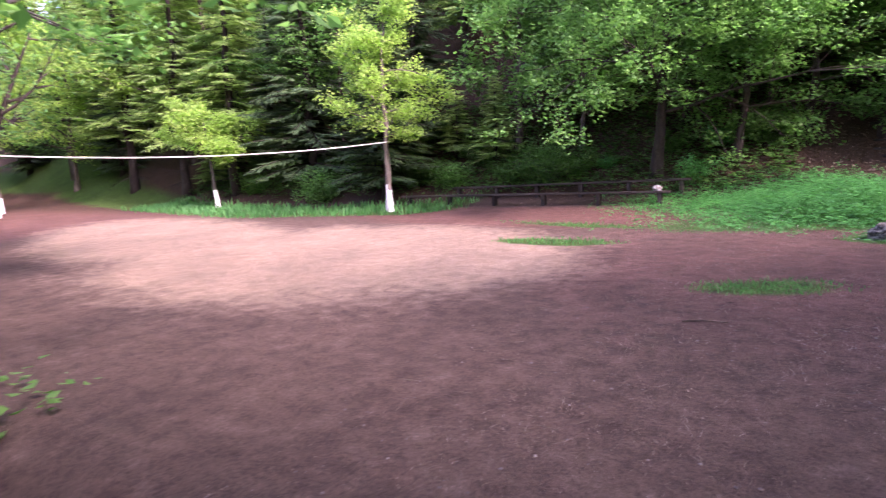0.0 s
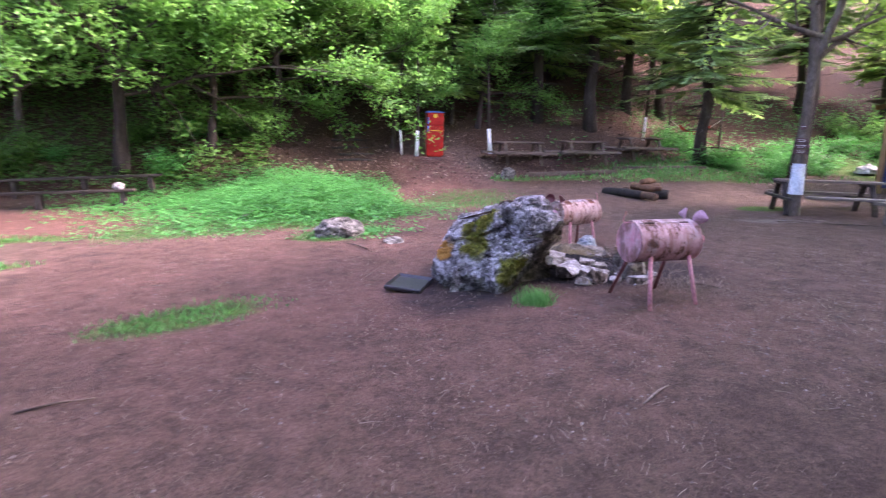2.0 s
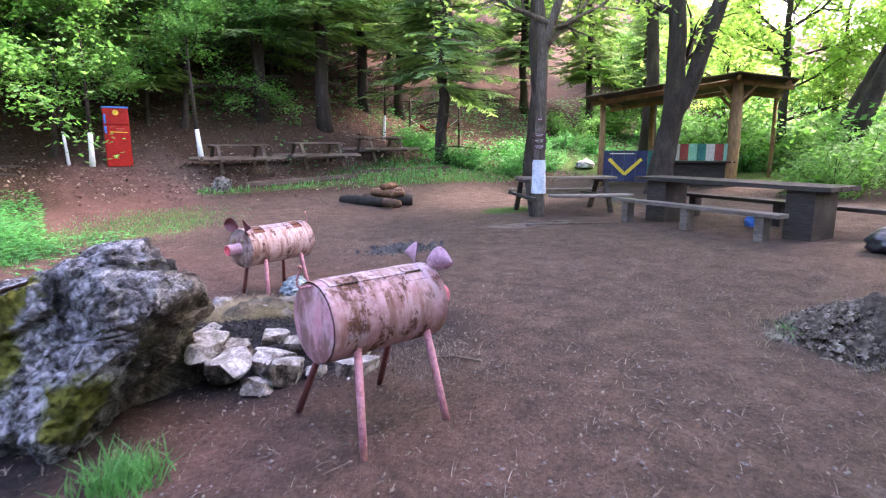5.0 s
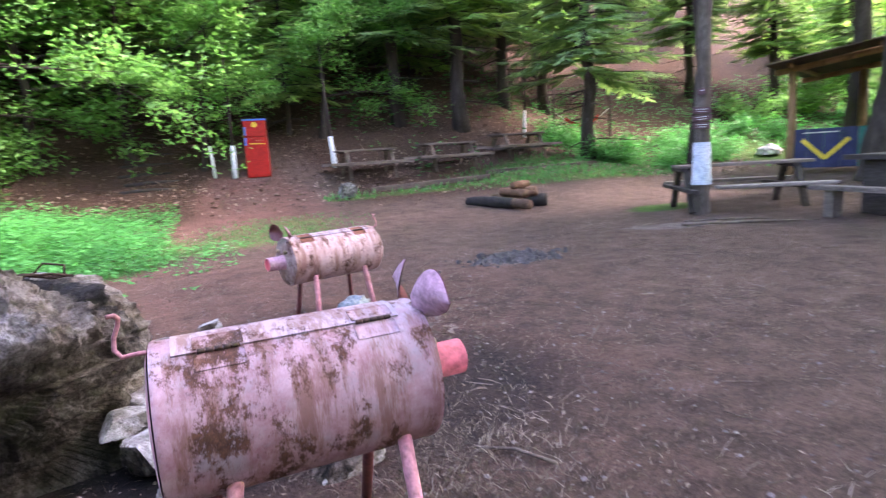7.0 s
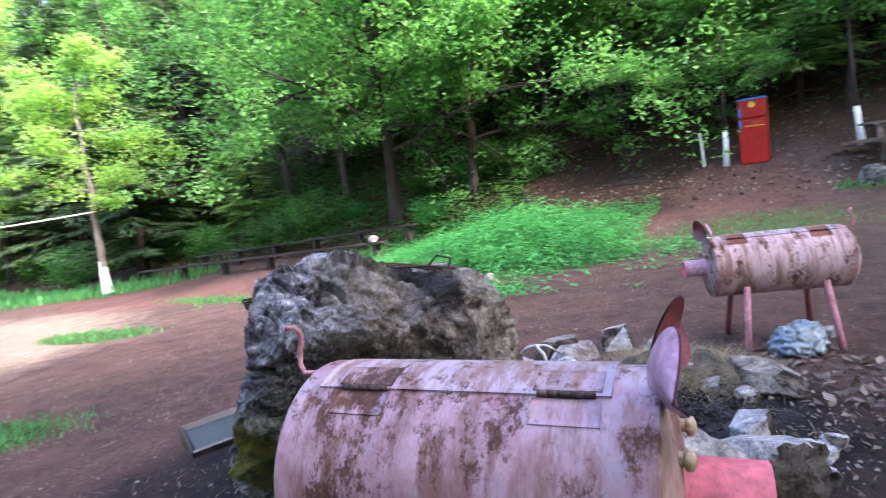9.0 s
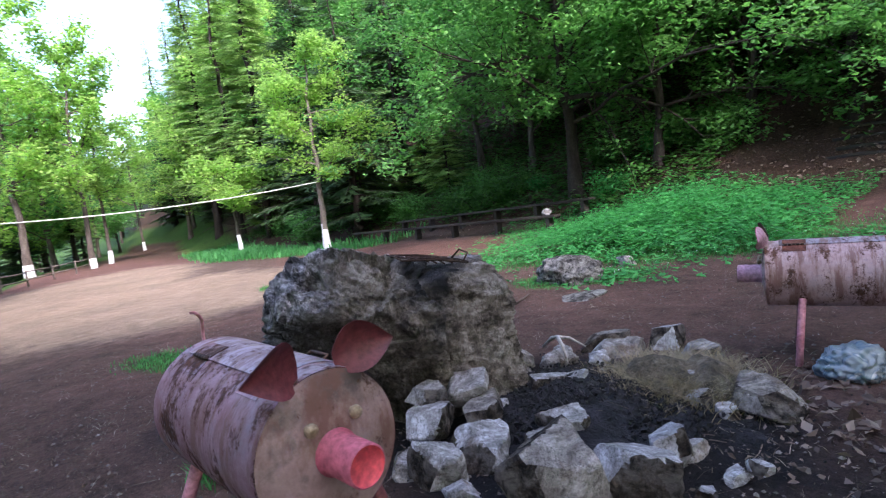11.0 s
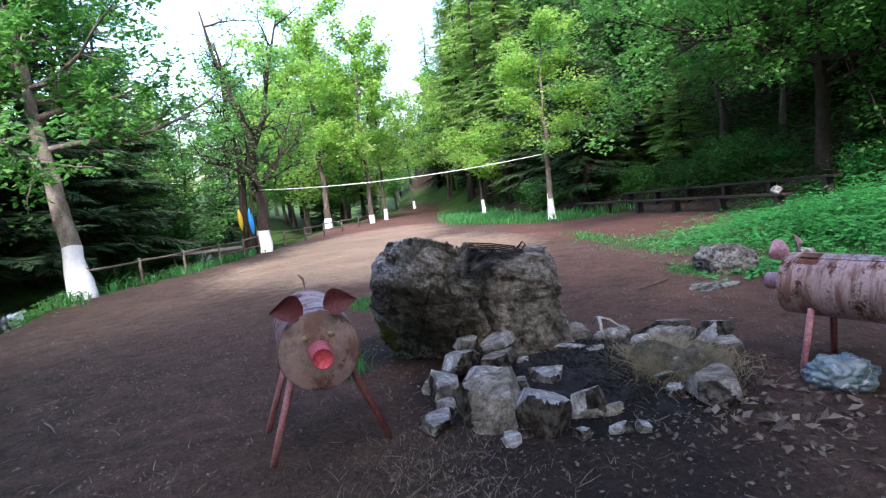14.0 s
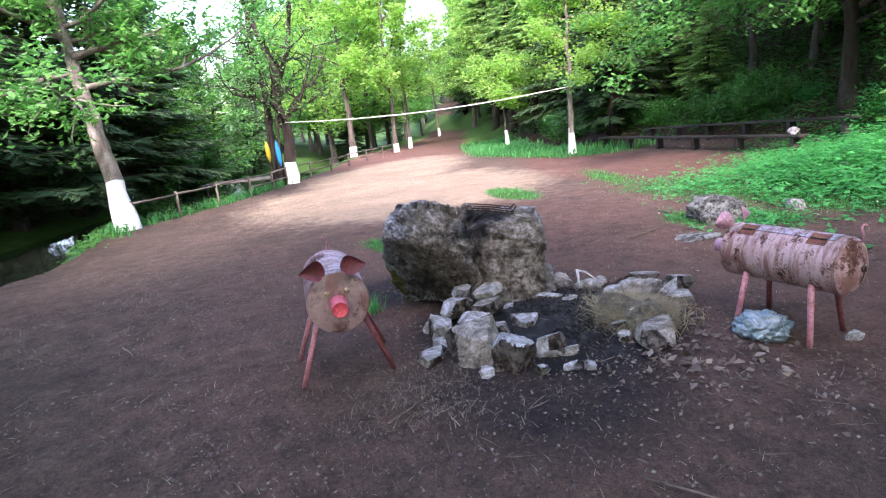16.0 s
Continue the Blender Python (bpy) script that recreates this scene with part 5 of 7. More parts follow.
def picnic_table(m, label, L=1.62, mat=None):
    top = thing("picnic_table", m, label, "picnic table", "picnic tables on the terrace")
    for k in range(4):
        plank(L, 0.16, 0.045, pose(0, -0.27 + k * 0.18, 0.75), top, "tabletop_board", mat)
    for s in (-1, 1):
        for k in range(2):
            plank(L + 0.6, 0.13, 0.07, pose(0, s * (0.62 + k * 0.15), 0.4), top, "seat_board", mat)
    for x in (-L / 2 + 0.2, L / 2 - 0.2):
        plank(1.66, 0.1, 0.05, pose(x, 0, 0.34, 0, 0, 90), top, "seat_beam", mat)
        plank(0.72, 0.09, 0.05, pose(x, 0, 0.71, 0, 0, 90), top, "top_beam", mat)
        for s in (-1, 1):
            plank(0.85, 0.09, 0.05, pose(x + 0.05, s * 0.42, 0.36, 0, 65, 90 * s), top, "leg", mat)
    return top


for x, y, tr in ((3.2, 13.95, 2), (5.55, 14.0, 4), (7.95, 14.35, 7)):
    picnic_table(stand(x, y, tr, 0.04), "weathered brown wooden picnic table on the leaf strewn terrace", mat=M_WOOD_BROWN)


def log_table(m, label, L, W, H, mat, leg_w=0.32, name="log_table"):
    top = thing(name, m, label, "table")
    n = 3
    for k in range(n):
        plank(L, W / n - 0.012, 0.07, pose(0, (k - (n - 1) / 2) * W / n, H - 0.035), top, "tabletop_board", mat)
    for x in (-L / 2 + 0.45, L / 2 - 0.45):
        plank(leg_w, W * 0.75, H - 0.07, pose(x, 0, (H - 0.07) / 2), top, "leg", mat)
    return top


def log_bench(m, label, L, W=0.3, H=0.45, mat=None):
    top = thing("bench", m, label, "bench", "benches by the tables")
    plank(L, W, 0.06, pose(0, 0, H - 0.03), top, "seat", mat)
    for x in (-L / 2 + 0.3, 0, L / 2 - 0.3):
        plank(0.14, W * 0.7, H - 0.06, pose(x, 0, (H - 0.06) / 2), top, "leg", mat)
    return top


log_table(stand(8.1, 2.5, 83), "long dark wooden table on thick log legs", 3.5, 0.78, 0.8, M_WOOD_DARK, 0.42)
log_bench(stand(7.44, 2.85, 83), "long dark wooden bench beside the table", 3.2, 0.26, 0.43, mat=M_WOOD)
log_bench(stand(8.78, 2.0, 81), "long dark wooden bench beside the table", 4.0, 0.26, 0.43, mat=M_WOOD_DARK)


def side_table(m, label):
    """A narrow table whose seats are carried by cross beams between splayed legs."""
    top = thing("picnic_table", m, label, "picnic table")
    for k in range(4):
        plank(2.1, 0.145, 0.045, pose(0, -0.225 + k * 0.15, 0.735), top, "tabletop_board", M_WOOD)
    plank(1.72, 0.27, 0.05, pose(0.25, -0.8, 0.41), top, "seat_board", M_DRIFT_BOARD)
    plank(2.15, 0.27, 0.05, pose(0.05, 0.8, 0.41), top, "seat_board", M_WOOD)
    for x in (-0.99, 0.75):
        plank(1.86, 0.1, 0.06, pose(x, 0, 0.355, 0, 0, 90), top, "seat_beam", M_WOOD_DARK)
        plank(0.6, 0.09, 0.06, pose(x, 0, 0.685, 0, 0, 90), top, "top_beam", M_WOOD_DARK)
        for s_ in (-1, 1):
            plank(0.8, 0.1, 0.06, pose(x + 0.06, s_ * 0.4, 0.34, 0, 62, 90 * s_), top, "leg", M_WOOD_DARK)
    return top


M_DRIFT_BOARD = grainy("pale_weathered_board", (0.12, 0.1, 0.085), (0.2, 0.175, 0.15), (0.28, 0.25, 0.22), 3.0, 40.0, 0.85, 0.5, 0.01, stretch=(0.2, 1, 1))
side_table(stand(8.02, 6.1, -27), "weathered wooden table with a pale bench beside the sign tree")

# retaining boards of the terrace
for x0, y0, x1, y1, w in ((3.0, 12.55, 6.3, 12.7, 0.13), (6.4, 13.2, 10.3, 13.6, 0.13)):
    a, b_ = Vector((x0, y0, hz(x0, y0) + 0.06)), Vector((x1, y1, hz(x1, y1) + 0.07))
    d = b_ - a
    bm = box(d.length, 0.06, w, None, 0.01)
    bmesh.ops.transform(bm, matrix=Matrix.Translation((a + b_) / 2) @ d.to_track_quat("X", "Z").to_matrix().to_4x4(), verts=bm.verts)
    tagged(part("retaining_board", bm, M_WOOD_BROWN), "long weathered board holding the terrace edge", "board")

# fridge
M_RED = grainy("red_gloss_paint", (0.3, 0.01, 0.006), (0.38, 0.016, 0.01), None, 2.5, 30, 0.4, 0.08)
# a deeper red for the body than for the doors
M_RED_DARK = grainy("red_body_dark", (0.2, 0.012, 0.01), (0.28, 0.018, 0.014), None, 2.5, 30, 0.45, 0.08)
M_FADED = grainy("faded_writing", (0.45, 0.12, 0.08), (0.55, 0.2, 0.12), None, 5, 40, 0.6, 0.1)
M_BLUE = grainy("blue_paint", (0.03, 0.14, 0.45), (0.05, 0.2, 0.55), None, 4, 40, 0.5, 0.1)
M_YELLOW = grainy("yellow_paint", (0.6, 0.42, 0.03), (0.7, 0.5, 0.05), None, 5, 40, 0.6, 0.1)
fr = thing("fridge", pose(0.44, 15.03, 0.93, 0, 0, -4), "old red painted fridge with blue handle standing on earth", "fridge")
part("body", box(0.6, 0.55, 1.55, pose(0, 0.02, 0.78), 0.02), M_RED_DARK, fr)
door = part("door", box(0.59, 0.05, 1.07, pose(0, -0.285, 0.565), 0.015), M_RED, fr, "red lower door")
door2 = part("freezer_door", box(0.59, 0.05, 0.42, pose(0, -0.285, 1.32), 0.015), M_RED, fr, "red upper door")
part("top_trim", box(0.61, 0.58, 0.045, pose(0, 0, 1.555), 0.008), M_BLUE, fr, "blue top edge")
for holder, z, tall in ((door2, 1.255, 0.23), (door, 0.985, 0.2)):
    part("handle", box(0.055, 0.045, tall, pose(-0.255, -0.332, z), 0.012), M_BLUE, holder, "blue bar handle")
bm = bmesh.new()
bmesh.ops.create_cone(bm, cap_ends=True, segments=24, radius1=0.07, radius2=0.07, depth=0.006)
bmesh.ops.transform(bm, matrix=pose(0.0, -0.313, 1.42, 90), verts=bm.verts)
part("sticker", bm, M_YELLOW, door2, "round yellow sticker")
for k, (w, x, thick) in enumerate(((0.14, -0.1, 0.008), (0.2, 0.08, 0.008), (0.12, 0.06, 0.008), (0.4, 0.04, 0.022))):
    part("lettering", box(w, 0.004, thick, pose(x, -0.312, 1.055 - k * 0.045, 0, 2 * (k % 2), 0), 0), M_YELLOW if k == 3 else M_FADED, door, "unreadable painted writing")

# whitewashed stakes and stems near the fridge
for x, y, hh, r, lx in ((-0.7, 15.05, 0.85, 0.035, -0.06), (-0.2, 14.9, 0.85, 0.065, 0.02), (2.55, 15.2, 0.85, 0.07, -0.08), (9.3, 16.4, 0.9, 0.05, 0.05)):
    s = Soup()
    z0 = hz(x, y)
    s.add(*tube([(x, y, z0 - 0.1), (x + lx * 0.5, y, z0 + hh * 0.5), (x + lx, y, z0 + hh)], [r * 1.2, r, r * 0.9], 9, True, 0.08), 0)
    s.add(*tube([(x + lx, y, z0 + hh - 0.01), (x + lx * 1.6, y, z0 + hh + 1.2), (x + lx * 1.8, y + 0.2, z0 + hh + 2.6)], [r * 0.88, r * 0.6, r * 0.3], 8, True, 0.08), 1)
    o = s.make("stem", [M_WHITEWASH, M_BARK_DARK])
    tagged(o, "thin stem with whitewashed base on the slope", "stem")

# long benches at the foot of the slope
for x0, y0, x1, y1, hh in ((-18.8, 11.0, -8.3, 11.45, 0.4), (-17.0, 12.1, -7.9, 12.5, 0.46)):
    z = (hz(x0, y0) + hz(x1, y1)) / 2
    a, b_ = Vector((x0, y0, hz(x0, y0) + hh)), Vector((x1, y1, hz(x1, y1) + hh))
    d = b_ - a
    t = thing("long_bench", Matrix.Translation(a) @ d.to_track_quat("X", "Z").to_matrix().to_4x4(), "long dark mossy wooden bench at the foot of the slope", "bench", "long benches")
    for k in range(3):
        plank(d.length / 3 - 0.02, 0.3, 0.06, pose(d.length * (k + 0.5) / 3, 0, 0), t, "seat", M_WOOD_DARK)
    for k in range(6):
        plank(0.13, 0.22, hh + 0.1, pose(0.3 + (d.length - 0.6) * k / 5, 0, -hh / 2 - 0.05), t, "leg", M_WOOD_DARK)
o = part("stone", rock_mesh(171, (0.16, 0.13, 0.12), 3, 12, 0.05), M_STONE)
o.matrix_world = pose(-8.7, 11.48, hz(-8.7, 11.45) + 0.5)
tagged(o, "pale round stone lying on the long bench", "stone")

# rope between two trees
ra, rb_ = Vector((-18.0, 9.35, hz(-18.3, 9.5) + 2.68)), Vector((-22.4, -2.3, hz(-22.6, -2.4) + 2.75))
pts = [ra.lerp(rb_, k / 24) - Vector((0, 0, 0.28 * 4 * (k / 24) * (1 - k / 24))) for k in range(25)]
M_ROPE = grainy("pale_rope", (0.6, 0.6, 0.55), (0.75, 0.75, 0.7), None, 20, 90, 0.8, 0.2)
tagged(mesh_ob("rope", *tube(pts, [0.02] * 25, 6), M_ROPE), "pale rope stretched between two trees", "rope")

# fence by the pond
fence = thing("fence", Matrix.Identity(4), "rustic pole fence along the pond bank", "fence")
FP = [(-12.9, -5.9), (-14.8, -5.2), (-16.7, -4.4), (-18.6, -3.6), (-20.5, -3.0), (-22.3, -2.6), (-25, -1.7), (-28, -0.8), (-31, 0.2), (-34.5, 1.4), (-38, 2.7), (-42, 3.8)]
for k, (x, y) in enumerate(FP):
    z = hz(x, y)
    mesh_ob("post", *tube([(x, y, z - 0.3), (x, y, z + 0.4), (x, y, z + 0.78)], [0.05, 0.046, 0.045], 8, True, 0.06), M_WOOD, fence)
    if k:
        px, py = FP[k - 1]
        pz = hz(px, py)
        for up_ in (0.7, 0.35) if k > 3 else (0.7,):
            a, b_ = Vector((px, py, pz + up_)), Vector((x, y, z + up_ + random.uniform(-0.05, 0.05)))
            mesh_ob("rail", *tube([a, a.lerp(b_, 0.5) + Vector((0, 0, random.uniform(-0.03, 0.03))), b_], [0.035, 0.033, 0.03], 7, True, 0.05), M_WOOD, fence)

# landing stage with upright boats
dk = thing("landing_stage", pose(-26.9, -5.5, WATER_Z + 0.45, 0, 0, 80), "low grey wooden landing stage in the pond", "landing stage")
for k in range(14):
    plank(0.24, 1.6, 0.05, pose(-1.8 + k * 0.27, 0, 0), dk, "deck_board", M_WOOD)
for x in (-1.6, 1.6):
    for y in (-0.6, 0.6):
        mesh_ob("pile", *tube([(x, y, -1.4), (x, y, 0.0)], [0.07, 0.07], 8), M_WOOD_DARK, dk)


def canoe(m, mat, label, L=2.4):
    seg, verts, faces = 16, [], []
    for lay in (0, 1):
        for i in range(seg + 1):
            s = i / seg * 2 - 1
            w = (0.1 - lay * 0.01) * (1 - abs(s) ** 2.4) + 0.01
            dp = (0.11 - lay * 0.01) * (1 - abs(s) ** 4) + 0.01
            for j in range(9):
                a = math.pi * j / 8
                verts.append(Vector((-math.cos(a) * w, -math.sin(a) * dp, s * L / 2 + L / 2)))
    n = (seg + 1) * 9
    for i in range(seg):
        for j in range(8):
            q = (i * 9 + j, i * 9 + j + 1, (i + 1) * 9 + j + 1, (i + 1) * 9 + j)
            faces += [q, tuple(n + k for k in reversed(q))]
    o = mesh_ob("canoe", verts, faces, mat)
    o.matrix_world = m
    return tagged(o, label, "canoe")


M_CANOE_B = grainy("blue_plastic", (0.02, 0.2, 0.5), (0.03, 0.28, 0.62), None, 3, 30, 0.45, 0.1)
M_CANOE_Y = grainy("yellow_plastic", (0.5, 0.36, 0.02), (0.6, 0.45, 0.05), None, 3, 30, 0.45, 0.1)
for x, y, z0, L, m_, lab in ((-22.0, -2.7, 0.02, 1.15, M_CANOE_B, "blue plastic canoe fixed upright to a stem"), (-22.5, -3.2, 0.22, 0.95, M_CANOE_Y, "yellow plastic canoe fixed upright to a stem")):
    zg = hz(x, y)
    st = mesh_ob("stem", *tube([(x - 0.2, y + 0.03, zg - 0.2), (x - 0.16, y, zg + 1.2), (x - 0.1, y + 0.1, 1.5), (x - 0.3, y + 0.2, 3.6)], [0.09, 0.075, 0.06, 0.03], 8, True, 0.1), M_BARK_DARK)
    tagged(st, "slender dark stem on the pond bank", "stem")
    canoe(pose(x + 0.06, y, z0, 0, -3, 80), m_, lab, L)

# timber shelter with counter
sh = thing("shelter", pose(15.0, 6.2, hz(15.0, 6.2), 0, 0, -61), "open timber shelter with a low gabled board roof and painted counter", "shelter")
M_ROOF = grainy("roof_boards", (0.05, 0.036, 0.025), (0.1, 0.072, 0.048), (0.16, 0.115, 0.075), 2, 30, 0.9, 0.5, stretch=(1, 0.2, 1))
EAVE_L, EAVE_R, RIDGE, DEEP = (-3.7, 2.55), (1.25, 2.78), 3.0, 3.4


def under_roof(x):
    return RIDGE + (x / EAVE_L[0] * (EAVE_L[1] - RIDGE) if x < 0 else x / EAVE_R[0] * (EAVE_R[1] - RIDGE))


for x, y, pr in ((-3.7, 0, 0.1), (0, 0, 0.17), (-2.6, DEEP, 0.1), (0, DEEP, 0.16), (1.2, DEEP, 0.07)):
    top_z = under_roof(x) - 0.08
    mesh_ob("post", *tube([(x, y, -0.3), (x + 0.02, y, 1.2), (x, y, top_z)], [pr, pr * 0.95, pr * 0.88], 10, True, 0.05), M_WOOD_WARM, sh)
    for s_ in (-1, 1):
        if pr > 0.12:
            mesh_ob("brace", *tube([(x, y, top_z - 0.62), (x + s_ * 0.5, y, under_roof(x + s_ * 0.5) - 0.06)], [0.05, 0.045], 8), M_WOOD_WARM, sh)
for y in (0, DEEP):
    for e in (EAVE_L, EAVE_R):
        ex = e[0] * 1.1
        mesh_ob("rafter_beam", *tube([(0, y, RIDGE - 0.04), (ex, y, RIDGE + (e[1] - RIDGE) * 1.1 - 0.04)], [0.085, 0.075], 9, True, 0.03), M_WOOD_WARM, sh)
for x in (-3.7, -1.9, 0, 1.2):
    mesh_ob("purlin", *tube([(x, -0.5, under_roof(x) + 0.03), (x, DEEP + 0.5, under_roof(x) + 0.03)], [0.06, 0.06], 8, True, 0.03), M_WOOD_WARM, sh)
for e in (EAVE_L, EAVE_R):
    run = abs(e[0]) * 1.12
    count = int(run / 0.3)
    slope = math.degrees(math.atan2(e[1] - RIDGE, e[0]))
    for k in range(count):
        x = math.copysign((k + 0.5) * run / count, e[0])
        z = RIDGE + (e[1] - RIDGE) * x / e[0] + 0.12 - 0.004 * (k % 2)
        part("roof_board", box(run / count + 0.03, DEEP + 1.5, 0.035, pose(x, DEEP / 2 - 0.05, z, 0, -slope, 0), 0.006), M_ROOF, sh)
M_TEAL = grainy("teal_paint", (0.01, 0.12, 0.1), (0.02, 0.2, 0.16), None, 3, 30, 0.6, 0.15)
M_NAVY = grainy("navy_paint", (0.015, 0.02, 0.06), (0.03, 0.04, 0.1), None, 3, 30, 0.6, 0.15)
M_CREAM = grainy("cream_paint", (0.45, 0.42, 0.34), (0.55, 0.52, 0.44), None, 3, 30, 0.6, 0.15)
M_BRICKRED = grainy("brick_red_paint", (0.25, 0.04, 0.03), (0.32, 0.06, 0.05), None, 3, 30, 0.6, 0.15)
M_MINT = grainy("mint_paint", (0.16, 0.4, 0.28), (0.22, 0.5, 0.36), None, 3, 30, 0.6, 0.15)
for k in range(5):
    part("counter_panel", box(0.335, 0.04, 0.95, pose(-3.5 + k * 0.345, -0.02, 0.55), 0.005), M_NAVY if k < 4 else M_TEAL, sh, "painted counter panel")
part("lettering", box(0.75, 0.006, 0.03, pose(-3.05, -0.045, 0.93), 0), M_CREAM, sh, "unreadable chalk writing")
for s_ in (-1, 1):
    part("chevron", box(0.1, 0.012, 0.68, pose(-2.95 + s_ * 0.24, -0.048, 0.53, 0, s_ * 46, 0), 0.003), M_YELLOW, sh, "yellow painted chevron bar")
for k in range(8):
    part("stripe_board", box(0.225, 0.04, 0.48, pose(-1.75 + k * 0.235, -0.02, 0.98), 0.005), (M_TEAL, M_CREAM, M_BRICKRED, M_MINT)[k % 4], sh, "striped painted board")
part("counter_top", box(2.1, 0.5, 0.05, pose(-0.95, 0.1, 0.7), 0.008), M_WOOD_DARK, sh)
part("counter_front", box(2.05, 0.05, 0.68, pose(-0.95, 0.05, 0.33), 0.006), M_WOOD_DARK, sh)


# ---------------------------------------------------------------- small things of the fire place
M_ASH = grainy("charred_earth", (0.006, 0.006, 0.007), (0.014, 0.013, 0.015), (0.036, 0.034, 0.038), 14, 70, 0.98, 1.0, 0.03)


def heap(name, cx, cy, rx, ry, hh, mat, label, seed, n=26):
    verts, faces = [], []
    for i in range(n + 1):
        for j in range(n + 1):
            u, w = i / n * 2 - 1, j / n * 2 - 1
            r = math.sqrt(u * u + w * w)
            x, y = cx + u * rx, cy + w * ry
            q = Vector((x * 4, y * 4, seed))
            z = hh * max(0.0, 1 - r) ** 0.8 * (1 + 0.6 * noise.noise(q)) + 0.03 * noise.fractal(q * 2.5, 1, 2, 4) - 0.04 * max(0, r - 0.6)
            verts.append((x, y, hz(x, y) + z - 0.015))
    for i in range(n):
        for j in range(n):
            faces.append((i * (n + 1) + j, (i + 1) * (n + 1) + j, (i + 1) * (n + 1) + j + 1, i * (n + 1) + j + 1))
    o = mesh_ob(name, verts, faces, mat)
    return tagged(o, label, "heap", kind="stuff")


heap("ash_heap", -0.15, 1.9, 1.0, 0.95, 0.1, M_ASH, "heap of black ash and charred earth", 3.0)
M_HAY = grainy("matted_straw", (0.035, 0.029, 0.018), (0.09, 0.075, 0.05), (0.19, 0.165, 0.12), 14, 70, 0.98, 0.9, 0.03)
heap("straw_heap", 0.14, 2.47, 0.45, 0.42, 0.2, M_HAY, "mossy mound with matted dry straw", 11.0, 50)

# heap of rubble and earth in the clearing
M_SPOIL = grainy("crumbled_earth", (0.02, 0.016, 0.012), (0.055, 0.045, 0.034), (0.13, 0.112, 0.09), 16, 70, 0.98, 1.0, 0.03)
heap("rubble_heap", 3.72, -1.0, 0.62, 0.66, 0.38, M_SPOIL, "low heap of crumbled earth and rubble in the clearing", 21.0, 60)
M_CHIP = grainy("rubble_chips", (0.03, 0.024, 0.018), (0.1, 0.082, 0.062), (0.27, 0.235, 0.19), 9, 60, 0.95, 0.8, 0.01)


def lump(s, c, r, rng):
    """One broken lump of about the radius r."""
    ax = rand_dir(rng)
    side_ = ax.orthogonal().normalized()
    up_ = ax.cross(side_)
    vs = [c + (ax * a_ * rng.uniform(0.7, 1.3) + side_ * b2 * 0.75 * rng.uniform(0.6, 1.2) + up_ * c2 * 0.6 * rng.uniform(0.6, 1.2)) * r for a_ in (-1, 1) for b2 in (-1, 1) for c2 in (-1, 1)]
    s.add(vs, [(0, 1, 3, 2), (4, 6, 7, 5), (0, 4, 5, 1), (2, 3, 7, 6), (0, 2, 6, 4), (1, 5, 7, 3)])


s = Soup()
prng = random.Random(15)
for _ in range(2600):
    ang, d = prng.uniform(0, 6.28), prng.random() ** 0.6 * 1.15
    x, y = 3.72 + 0.62 * d * math.cos(ang), -1.0 + 0.66 * d * math.sin(ang)
    lump(s, Vector((x, y, hz(x, y) + 0.36 * max(0.0, 1 - d) ** 0.8)), prng.choice((0.007, 0.01, 0.014, 0.022)) * prng.uniform(0.7, 1.3), prng)
tagged(s.make("rubble", [M_CHIP], smooth=False), "small stones and clods on the rubble heap", "rubble", kind="stuff")

# charcoal and burnt clods in the ashes
M_COAL = grainy("charcoal", (0.004, 0.004, 0.005), (0.012, 0.011, 0.012), (0.04, 0.038, 0.04), 14, 60, 0.85, 0.8, 0.01)
s = Soup()
crk = random.Random(77)
for _ in range(4800):
    x, y = -0.12 + crk.gauss(0, 0.46), 1.9 + crk.gauss(0, 0.42)
    r = crk.choice((0.006, 0.008, 0.011, 0.015, 0.022)) * crk.uniform(0.7, 1.2) * max(0.25, 1 - 0.75 * math.hypot((x + 0.15) / 0.85, (y - 1.98) / 0.75) ** 2)
    c = Vector((x, y, hz(x, y) + 0.02 + 0.09 * max(0.0, 1 - math.hypot((x + 0.2) / 0.85, (y - 2.0) / 0.7))))
    lump(s, c, r, crk)
tagged(s.make("charcoal", [M_COAL], smooth=False), "black charcoal lumps and burnt clods in the ashes", "charcoal", kind="stuff")

# old ashes of another fire
M_CLOD = grainy("grey_ash_clods", (0.03, 0.028, 0.028), (0.06, 0.056, 0.055), (0.11, 0.104, 0.1), 10, 60, 0.95, 0.8, 0.01)
s = Soup()
for _ in range(420):
    x, y = 3.04 + crk.gauss(0, 0.26), 4.75 + crk.gauss(0, 0.17)
    r = crk.choice((0.012, 0.02, 0.03, 0.05)) * crk.uniform(0.7, 1.2)
    c = Vector((x, y, hz(x, y)))
    lump(s, c, r, crk)
tagged(s.make("ash_clods", [M_CLOD], smooth=False), "pale grey clods of an old fire on the earth", "ashes", kind="stuff")

M_DRIFT = grainy("bleached_wood", (0.3, 0.28, 0.26), (0.45, 0.43, 0.4), None, 6, 50, 0.9, 0.5)
s = Soup()
s.add(*tube([(-0.74, 2.36, 0.1), (-0.66, 2.36, 0.17), (-0.6, 2.35, 0.19), (-0.55, 2.34, 0.14), (-0.52, 2.33, 0.04)], [0.01, 0.013, 0.014, 0.012, 0.009], 8, True, 0.2))
s.add(*tube([(-0.61, 2.35, 0.19), (-0.56, 2.42, 0.17), (-0.5, 2.5, 0.1)], [0.011, 0.009, 0.006], 7, True, 0.2))
tagged(s.make("branch", [M_DRIFT]), "bleached forked branch lying in the ashes", "branch")
